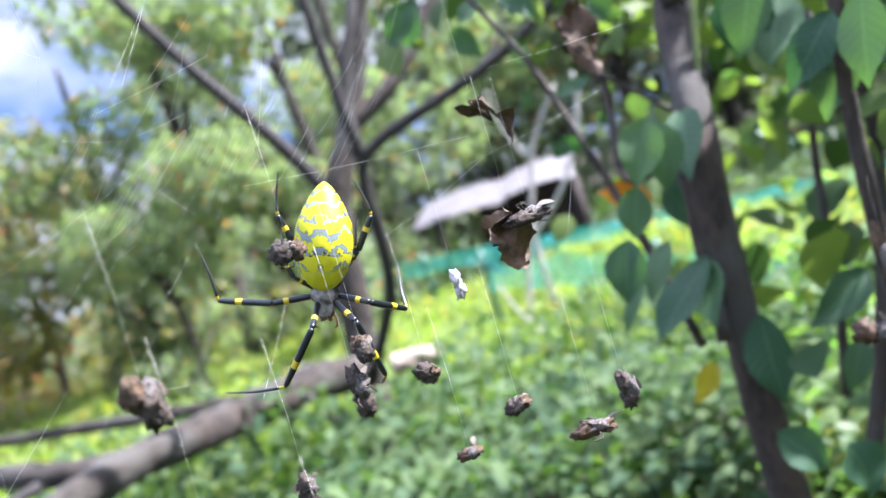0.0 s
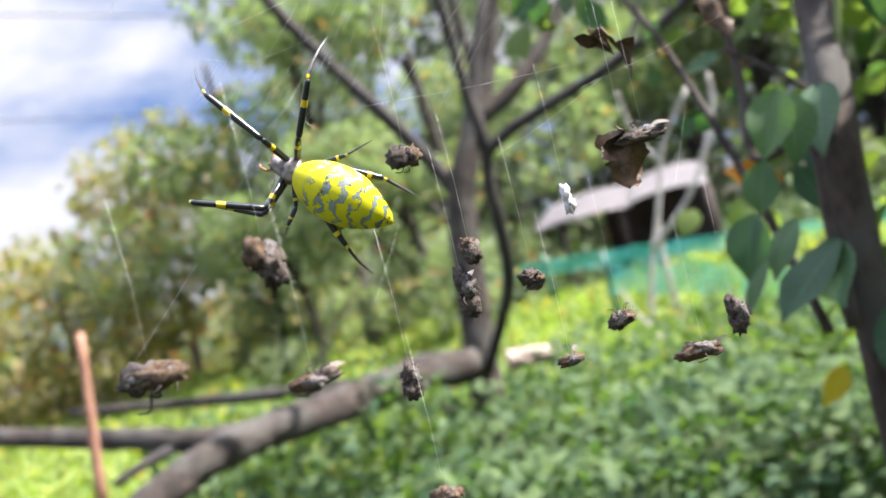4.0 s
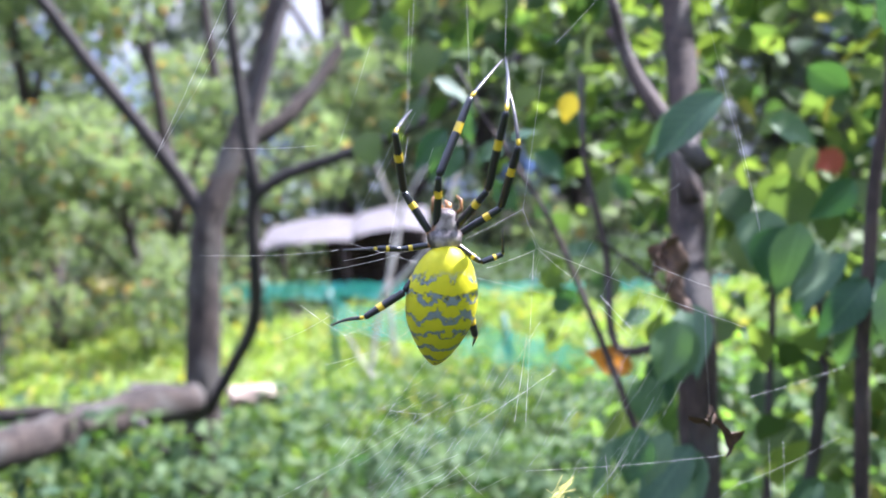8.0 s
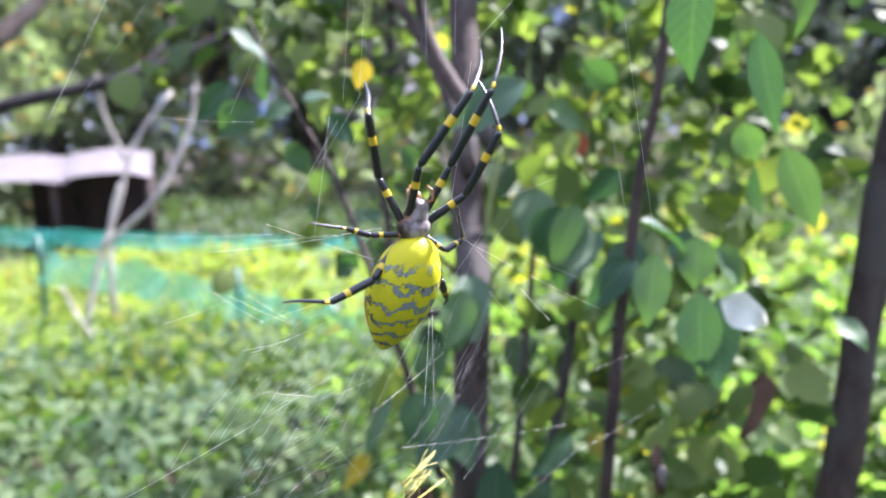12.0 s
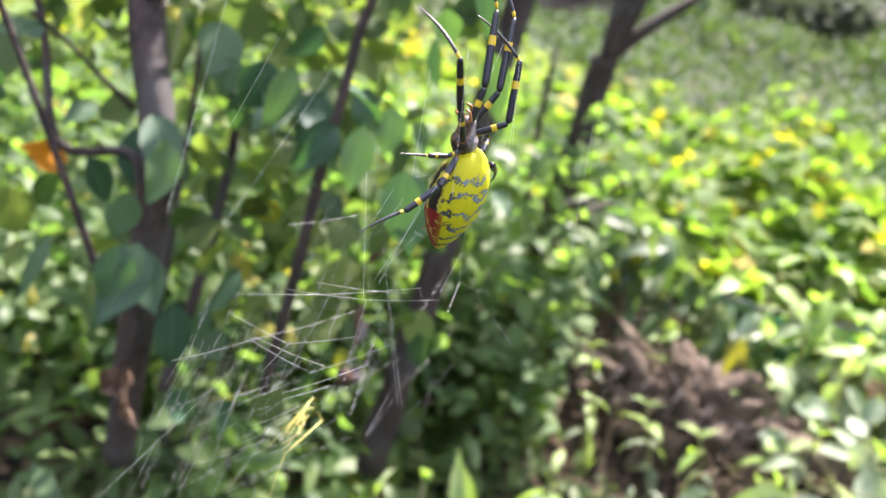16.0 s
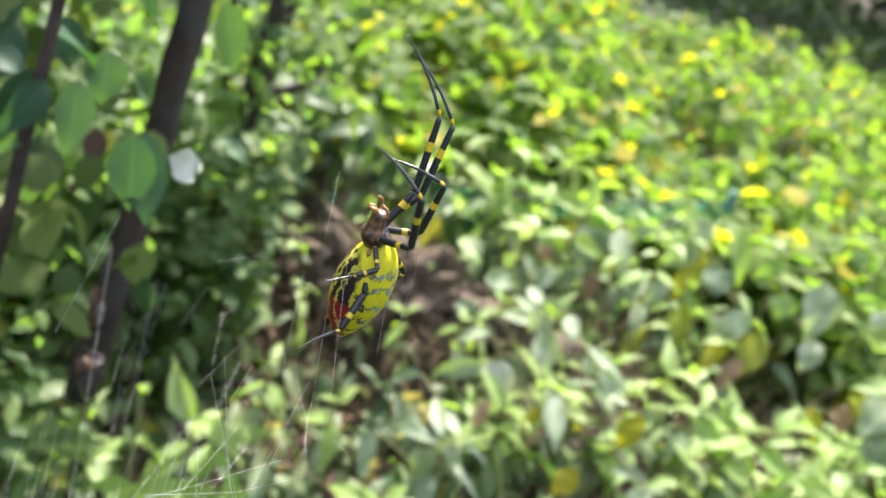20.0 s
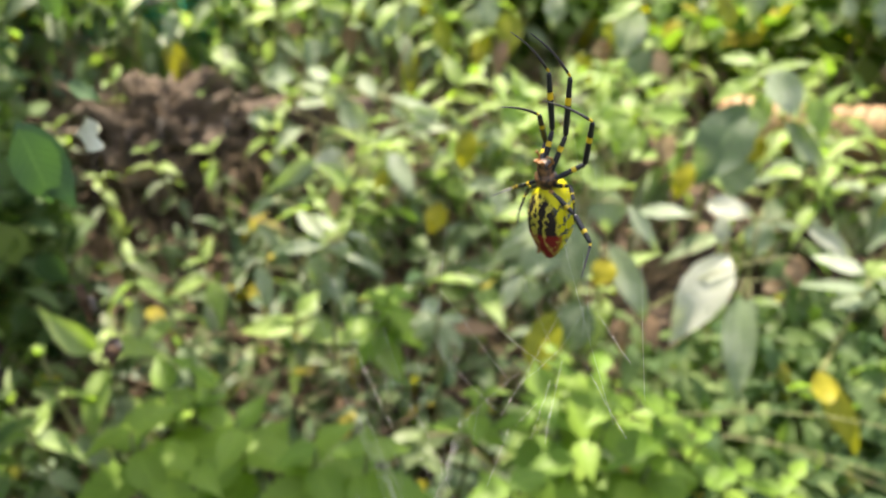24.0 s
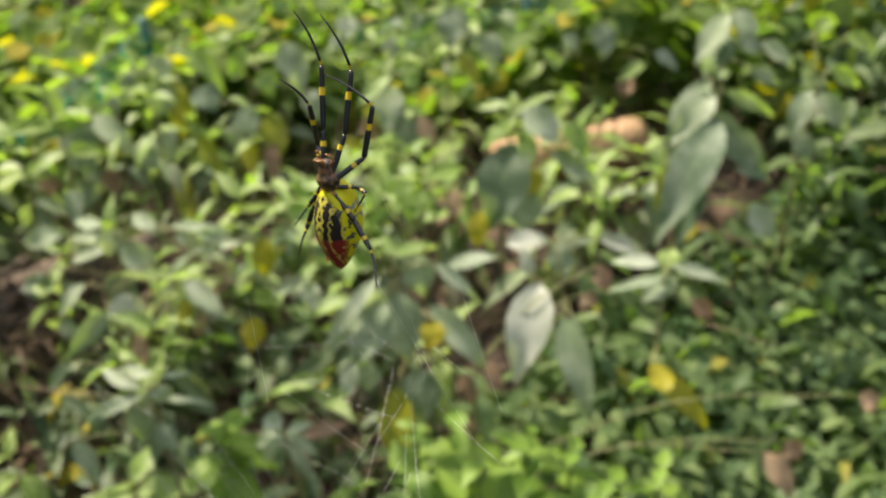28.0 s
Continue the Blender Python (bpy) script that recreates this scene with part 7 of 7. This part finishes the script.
def leg_piece(name, length, r0, r1, bands, bow=0.0):
    """A leg segment along +z with coloured rings: bands are (end share, slot)."""
    sides, n = 8, 24
    verts, faces, slots = [], [], []
    for i in range(n + 1):
        u = i / n
        r = (r0 + (r1 - r0) * u) * (1 + 0.18 * math.sin(u * math.pi)) * (0.6 if i in (0, n) else 1)
        for k in range(sides):
            g = 2 * math.pi * k / sides
            verts.append((r * math.cos(g), r * math.sin(g) + bow * length * math.sin(math.pi * u), length * u))
    for i in range(n):
        u = (i + 0.5) / n
        slot = next(s for e, s in bands if u <= e)
        for k in range(sides):
            faces.append((i * sides + k, i * sides + (k + 1) % sides, (i + 1) * sides + (k + 1) % sides, (i + 1) * sides + k))
            slots.append(slot)
    faces += [tuple(range(sides))[::-1], tuple(n * sides + k for k in range(sides))]
    slots += [bands[0][1], bands[-1][1]]
    me = mesh_from(name, verts, faces, None)
    for m in (M_BLACK, M_YELLOW, M_GREYLEG, M_BROWNLEG):
        me.materials.append(m)
    me.polygons.foreach_set("material_index", np.array(slots, np.int32))
    return me


def turn_to(d):
    return Vector((0, 0, 1)).rotation_difference(Vector(d))


LEG_KEYS = []


def spider_leg(hip, lengths, *stages):
    """A leg of three pieces. hip and lengths in mm; stages: seconds and the directions of the pieces in the body's space."""
    thin = 0.75 if lengths[0] < 6 else 1.0
    kinds = (("femur", 0.00066, 0.00062, ((0.14, 3), (0.62, 0), (0.74, 1), (1.0, 0))), ("tibia", 0.00072, 0.00060, ((0.56, 0), (0.68, 1), (1.0, 0))), ("metatarsus", 0.00038, 0.00013, ((0.09, 1), (0.18, 0), (1.0, 2))))
    obs = [part(nm, leg_piece(nm, ln * MM, r0 * thin, r1 * thin, bands, 0.05 if nm == "metatarsus" and thin == 1.0 else 0.0), None, spider, "black leg piece with yellow rings" if nm == "femur" else "")
           for (nm, r0, r1, bands), ln in zip(kinds, lengths)]
    first, rest = stages[0], list(stages[1:])
    times = [(0.0, *first[1:]), (2.5, *first[1:]), (4.5, *rest[0][1:])] + rest + [(28.0, *rest[-1][1:])]
    rows = [[], [], []]
    for (ta, *da), (tb, *db) in zip(times, times[1:]):
        for k in range(3):
            at = Vector(hip) * MM
            for i in range(3):
                d = turn_to(da[i]).slerp(turn_to(db[i]), k / 3) @ Vector((0, 0, 1))
                rows[i].append((ta + (tb - ta) * k / 3, Matrix.Translation(at) @ turn_to(d).to_matrix().to_4x4()))
                at = at + d * lengths[i] * MM
    for ob, r in zip(obs, rows):
        r.append((28.0, r[-1][1]))
        ob.matrix_basis = r[0][1]
        LEG_KEYS.append((ob, r))


spider_leg((1.5, 0, 4.5), (11, 15.5, 16.5),
           (2, (0.55, 0.75, 0.38), (0.37, -0.44, 0.82), (-0.15, -0.96, 0.23)),
           (6, (0.76, 0.60, -0.26), (0.35, 0.53, 0.77), (0.10, -0.97, 0.22)),
           (8, (0.10, 0.28, 0.95), (-0.42, -0.33, 0.85), (-0.59, -0.71, 0.39)),
           (11, (0.24, 0.17, 0.95), (-0.03, 0.36, 0.93), (-0.61, -0.73, 0.30)),
           (14, (0.05, 0.19, 0.98), (-0.79, -0.07, 0.60), (-0.77, -0.50, 0.41)),
           (18, (-0.34, 0.19, 0.92), (0.05, 0.01, 1.00), (0.27, -0.38, 0.88)),
           (20, (-0.16, 0.50, 0.85), (-0.16, 0.08, 0.98), (-0.31, -0.57, 0.77)),
           (21, (0.06, 0.55, 0.83), (0.10, -0.12, 0.99), (-0.38, -0.69, 0.62)),
           (26, (0.07, 0.52, 0.85), (-0.01, 0.35, 0.94), (0.02, -0.40, 0.92)))
spider_leg((-1.5, 0, 4.5), (11, 15.5, 16.5),
           (2, (-0.00, 0.87, 0.49), (-0.44, -0.31, 0.84), (-0.90, -0.42, 0.13)),
           (6, (-0.19, 0.83, 0.53), (-0.12, 0.14, 0.98), (-0.04, -0.83, 0.56)),
           (8, (-0.36, 0.52, 0.77), (-0.00, 0.40, 0.92), (-0.26, -0.84, 0.47)),
           (11, (-0.36, -0.07, 0.93), (0.07, 0.36, 0.93), (-0.52, -0.65, 0.56)),
           (14, (-0.28, 0.29, 0.92), (-0.65, -0.15, 0.74), (-0.61, -0.45, 0.65)),
           (18, (-0.15, 0.65, 0.75), (-0.24, 0.19, 0.95), (-0.14, -0.60, 0.79)),
           (20, (-0.02, 0.69, 0.72), (-0.21, 0.21, 0.96), (-0.34, -0.63, 0.69)),
           (21, (0.06, 0.72, 0.69), (0.03, -0.19, 0.98), (-0.35, -0.76, 0.55)),
           (26, (-0.16, 0.32, 0.93), (-0.10, 0.26, 0.96), (0.13, -0.39, 0.91)))
spider_leg((2.2, 0, 3.5), (9.5, 13, 13),
           (2, (0.86, 0.49, 0.15), (0.57, -0.80, 0.18), (-0.18, -0.56, -0.81)),
           (6, (0.99, 0.09, 0.05), (0.11, 0.08, 0.99), (0.12, -0.91, 0.39)),
           (8, (0.53, -0.28, 0.80), (0.26, 0.44, 0.86), (-0.43, -0.88, 0.21)),
           (11, (0.51, -0.53, 0.68), (0.39, 0.14, 0.91), (-0.41, -0.87, 0.26)),
           (14, (0.02, -0.55, 0.84), (0.55, -0.11, 0.83), (-0.66, -0.72, 0.22)),
           (18, (0.87, 0.17, 0.47), (0.37, -0.18, 0.91), (-0.31, -0.63, 0.71)),
           (20, (0.83, 0.47, 0.31), (0.30, -0.19, 0.93), (-0.39, -0.76, 0.52)),
           (21, (0.77, 0.57, 0.29), (0.42, -0.36, 0.83), (-0.59, -0.77, 0.24)),
           (26, (0.46, 0.75, 0.47), (0.09, 0.33, 0.94), (-0.61, -0.46, 0.64)))
spider_leg((-2.2, 0, 3.5), (9.5, 13, 13),
           (2, (-0.97, 0.20, 0.16), (-0.98, -0.21, -0.05), (-0.31, 0.16, -0.94)),
           (6, (-0.32, 0.94, -0.14), (-0.79, 0.59, 0.18), (-0.46, -0.86, 0.22)),
           (8, (-0.79, 0.17, 0.59), (-0.03, 0.40, 0.91), (-0.03, -0.68, 0.73)),
           (11, (-0.67, 0.22, 0.71), (0.20, 0.36, 0.91), (-0.34, -0.86, 0.38)),
           (14, (-0.34, 0.66, 0.67), (-0.78, -0.12, 0.62), (0.42, -0.52, 0.75)),
           (18, (0.19, 0.97, 0.14), (0.26, 0.11, 0.96), (-0.25, -0.93, 0.26)),
           (20, (0.29, 0.94, 0.19), (0.25, 0.05, 0.97), (-0.33, -0.93, 0.14)),
           (21, (-0.22, 0.90, 0.38), (0.40, -0.57, 0.72), (-0.29, -0.96, 0.05)),
           (26, (-0.62, 0.47, 0.63), (0.29, -0.22, 0.93), (0.19, -0.66, 0.73)))
spider_leg((2.3, 0, 2), (5.5, 4.5, 7),
           (2, (0.50, 0.00, -0.87), (0.41, 0.03, -0.91), (0.05, 0.11, -0.99)),
           (6, (0.89, 0.10, -0.45), (0.96, 0.10, 0.25), (0.76, -0.54, 0.35)),
           (8, (0.97, -0.18, -0.18), (0.99, 0.13, 0.09), (0.77, -0.61, -0.20)),
           (11, (0.89, -0.39, -0.24), (0.89, -0.46, -0.00), (0.98, -0.17, 0.06)),
           (14, (0.82, -0.58, -0.02), (0.37, -0.93, 0.06), (0.88, -0.46, 0.12)),
           (18, (0.91, -0.40, 0.01), (0.71, -0.71, 0.01), (0.41, -0.91, 0.06)),
           (20, (0.86, 0.07, -0.51), (0.21, -0.93, -0.30), (0.39, -0.92, -0.08)),
           (21, (0.82, -0.55, 0.17), (0.25, -0.42, -0.87), (0.38, -0.52, -0.77)),
           (26, (0.71, 0.69, -0.15), (0.98, -0.19, -0.01), (-0.52, -0.29, -0.81)))
spider_leg((-2.3, 0, 2), (5.5, 4.5, 7),
           (2, (-0.77, 0.41, -0.49), (-0.53, 0.00, -0.85), (-0.10, -0.29, -0.95)),
           (6, (-0.43, 0.06, -0.90), (-0.75, 0.09, -0.66), (-0.86, 0.13, -0.50)),
           (8, (-0.75, 0.43, -0.50), (-0.95, -0.12, 0.28), (0.27, 0.52, 0.81)),
           (11, (-0.74, 0.44, -0.51), (-0.90, -0.23, 0.37), (0.38, 0.15, 0.91)),
           (14, (-0.14, 0.91, -0.39), (-0.86, 0.28, 0.42), (0.78, -0.12, 0.62)),
           (18, (-0.73, 0.53, -0.43), (-0.91, 0.05, 0.41), (0.00, -0.19, 0.98)),
           (20, (-0.73, 0.53, -0.43), (-0.91, 0.05, 0.41), (0.00, -0.19, 0.98)),
           (21, (-0.97, -0.20, 0.15), (-0.98, 0.01, -0.20), (0.56, -0.70, 0.43)),
           (26, (-0.51, -0.35, -0.78), (-0.73, -0.01, -0.69), (-0.45, -0.50, -0.74)))
spider_leg((1.8, -0.6, 0.8), (9, 8.5, 9.5),
           (2, (0.62, 0.00, -0.78), (0.37, 0.08, -0.92), (-0.43, 0.21, -0.88)),
           (6, (0.34, 0.11, -0.93), (0.44, -0.22, -0.87), (0.38, -0.64, -0.67)),
           (8, (0.58, 0.14, -0.80), (0.84, 0.03, -0.53), (0.52, -0.75, -0.42)),
           (11, (0.54, 0.14, -0.83), (0.82, -0.12, -0.56), (0.44, -0.82, -0.38)),
           (14, (0.81, 0.22, -0.54), (0.82, -0.37, -0.43), (0.50, -0.84, -0.19)),
           (18, (0.41, -0.51, -0.76), (0.08, -0.55, -0.83), (0.45, -0.66, -0.60)),
           (20, (0.53, -0.00, -0.85), (0.40, -0.45, -0.80), (0.16, -0.84, -0.52)),
           (21, (0.70, 0.48, -0.53), (0.87, -0.40, -0.28), (-0.27, -0.85, -0.45)),
           (26, (0.64, 0.09, -0.76), (0.62, -0.04, -0.78), (0.46, -0.37, -0.81)))
spider_leg((-1.8, -0.6, 0.8), (9, 8.5, 9.5),
           (2, (-0.48, 0.15, -0.86), (-0.44, 0.20, -0.88), (0.07, 0.17, -0.98)),
           (6, (-0.43, -0.05, -0.90), (-0.09, -0.17, -0.98), (0.06, -0.47, -0.88)),
           (8, (-0.21, 0.42, -0.88), (-0.33, -0.12, -0.94), (-0.24, -0.82, -0.53)),
           (11, (-0.11, 0.54, -0.83), (-0.54, -0.41, -0.74), (-0.46, -0.69, -0.56)),
           (14, (-0.75, 0.28, -0.60), (-0.91, -0.13, -0.40), (-0.78, -0.27, -0.56)),
           (18, (0.16, 0.83, -0.54), (-0.71, 0.38, -0.59), (-0.70, 0.09, -0.71)),
           (20, (-0.47, 0.79, -0.39), (-0.24, 0.63, -0.74), (0.00, -0.44, -0.90)),
           (21, (-0.47, 0.79, -0.39), (-0.24, 0.63, -0.74), (0.00, -0.44, -0.90)),
           (26, (-0.60, -0.12, -0.79), (-0.58, 0.01, -0.81), (-0.06, -0.46, -0.89)))


# ---------------------------------------------------------------- what moves
def motions():
    walk(spider, [
        (0, pose(0.0329, 0.0363, 0.8669, 176.7, 17.4, 1.6)),
        (0.5, pose(0.0311, 0.0362, 0.8664, 178.4, 18.8, 5.7)),
        (1, pose(0.0313, 0.0362, 0.8651, 179.6, 20.9, 9.0)),
        (1.5, pose(0.0281, 0.0355, 0.8637, -179.5, 21.0, 12.0)),
        (2, pose(0.0300, 0.0359, 0.8641, -179.1, 21.2, 14.0)),
        (2.5, pose(0.0290, 0.0356, 0.8615, -179.5, 24.3, 15.0)),
        (3.1, pose(0.0223, 0.0264, 0.8704, 179.9, 77.3, 12.5)),
        (3.8, pose(0.0109, 0.0253, 0.8776, 1.0, 53.9, -169.3)),
        (4.5, pose(0.0017, 0.0241, 0.8820, 1.3, 31.2, -172.0)),
        (5, pose(-0.0046, -0.0052, 0.9109, 2.1, 12.8, -176.3)),
        (5.5, pose(-0.0277, -0.0052, 0.9355, 2.7, 12.7, -179.4)),
        (6, pose(-0.0232, -0.0003, 0.9331, 2.6, 16.7, 178.4)),
        (6.5, pose(-0.0136, 0.0016, 0.9309, 2.2, 7.2, 176.1)),
        (7, pose(-0.0090, 0.0008, 0.9474, 2.5, -7.6, 173.9)),
        (7.5, pose(-0.0072, 0.0008, 0.9478, 2.7, -11.4, 172.1)),
        (8, pose(-0.0016, 0.0003, 0.9507, -13.8, -6.1, -173.5)),
        (8.5, pose(-0.0036, 0.0007, 0.9479, -14.3, -6.9, -173.5)),
        (9, pose(-0.0059, 0.0011, 0.9463, -14.9, -7.6, -173.7)),
        (9.5, pose(-0.0046, 0.0014, 0.9490, -13.4, -2.7, -172.0)),
        (10, pose(-0.0014, 0.0004, 0.9491, -11.1, 2.0, -170.2)),
        (10.5, pose(0.0020, -0.0008, 0.9504, -14.2, -2.7, -169.4)),
        (11, pose(0.0025, -0.0013, 0.9480, -17.8, -7.1, -168.5)),
        (11.5, pose(0.0028, -0.0014, 0.9501, -17.6, -5.3, -166.7)),
        (13.5, pose(0.0006, -0.0002, 0.9510, -15.0, 0.9, -159.6)),
        (14, pose(-0.0007, 0.0003, 0.9486, -14.0, 2.1, -157.8)),
        (14.5, pose(-0.0012, 0.0012, 0.9495, -14.6, 2.1, -158.1)),
        (15, pose(0.0004, -0.0006, 0.9497, -15.2, 2.1, -158.5)),
        (15.5, pose(0.0088, 0.0034, 0.9714, -7.1, 3.8, -155.7)),
        (16, pose(0.0104, 0.0083, 0.9798, 0.9, 3.5, -151.7)),
        (16.5, pose(0.0173, 0.0103, 0.9951, 2.9, 1.6, -149.8)),
        (17, pose(0.0188, 0.0076, 0.9960, 4.9, -0.2, -148.6)),
        (17.5, pose(0.0189, 0.0083, 0.9965, 2.9, -0.1, -150.2)),
        (18, pose(0.0192, 0.0083, 0.9971, 0.9, 0.3, -151.8)),
        (18.5, pose(0.0187, 0.0094, 0.9965, 1.9, -0.2, -151.9)),
        (19, pose(0.0176, 0.0093, 0.9942, 2.7, -1.0, -151.9)),
        (19.5, pose(0.0190, 0.0065, 0.9958, 1.8, -1.7, -153.1)),
        (20, pose(0.0190, 0.0047, 0.9959, 0.8, -2.3, -154.3)),
        (20.5, pose(0.0213, 0.0042, 1.0013, 0.6, -3.0, -156.2)),
        (21, pose(0.0202, 0.0029, 1.0001, 0.5, -3.4, -158.1)),
        (21.5, pose(0.0202, 0.0013, 1.0025, 1.7, -5.3, -159.5)),
        (23.5, pose(0.0172, 0.0107, 0.9911, 7.4, -10.3, -163.4)),
        (24, pose(0.0123, 0.0099, 0.9873, 9.3, -10.5, -164.0)),
        (24.5, pose(0.0166, 0.0034, 0.9956, 8.6, -9.8, -167.0)),
        (25, pose(0.0179, 0.0044, 0.9968, 8.0, -8.7, -169.9)),
        (25.5, pose(0.0155, 0.0051, 0.9935, 9.6, -9.2, -170.9)),
        (26, pose(0.0183, 0.0036, 0.9984, 8.6, -8.5, -172.0)),
        (26.5, pose(0.0184, 0.0068, 0.9956, 8.7, -8.9, -172.3)),
        (27, pose(0.0196, 0.0088, 0.9950, 8.7, -9.2, -172.7)),
        (27.5, pose(0.0203, 0.0064, 0.9982, 5.6, -7.6, -173.7)),
        (28, pose(0.0201, 0.0076, 0.9969, 1.0, -5.7, -174.8)),
    ])
    for ob, rows in LEG_KEYS:
        walk(ob, rows)
    low, fallen = Vector((0, 0, -0.11)), Vector((0.02, 0.0, -0.34))
    walk(tuft, [(0.0, Matrix.Translation(low)), (4.4, Matrix.Translation(low)), (5.8, Matrix.Translation((0, 0, 0))), (16.0, Matrix.Translation((0, 0, 0))), (17.0, Matrix.Translation((0, 0, -0.03))), (18.5, Matrix.Translation(fallen)), (28.0, Matrix.Translation(fallen))])
    # the torn web lets its litter sink as it sways
    drop = Vector((0.0437, 0.0673, 0.6781)) - Vector((0.0593, 0.0226, 0.8431))
    for ob in HUNG[:-2]:
        p = ob.location.copy()
        sway = Vector((0.004, -0.003, 0.0))
        walk(ob, [(0.0, Matrix.Translation(p)), (4.0, Matrix.Translation(p + sway * 0.2)), (7.6, Matrix.Translation(p)), (10.0, Matrix.Translation(p + drop * 0.4)), (13.0, Matrix.Translation(p + drop)), (20.0, Matrix.Translation(p + drop + sway)), (28.0, Matrix.Translation(p + drop))])


motions()
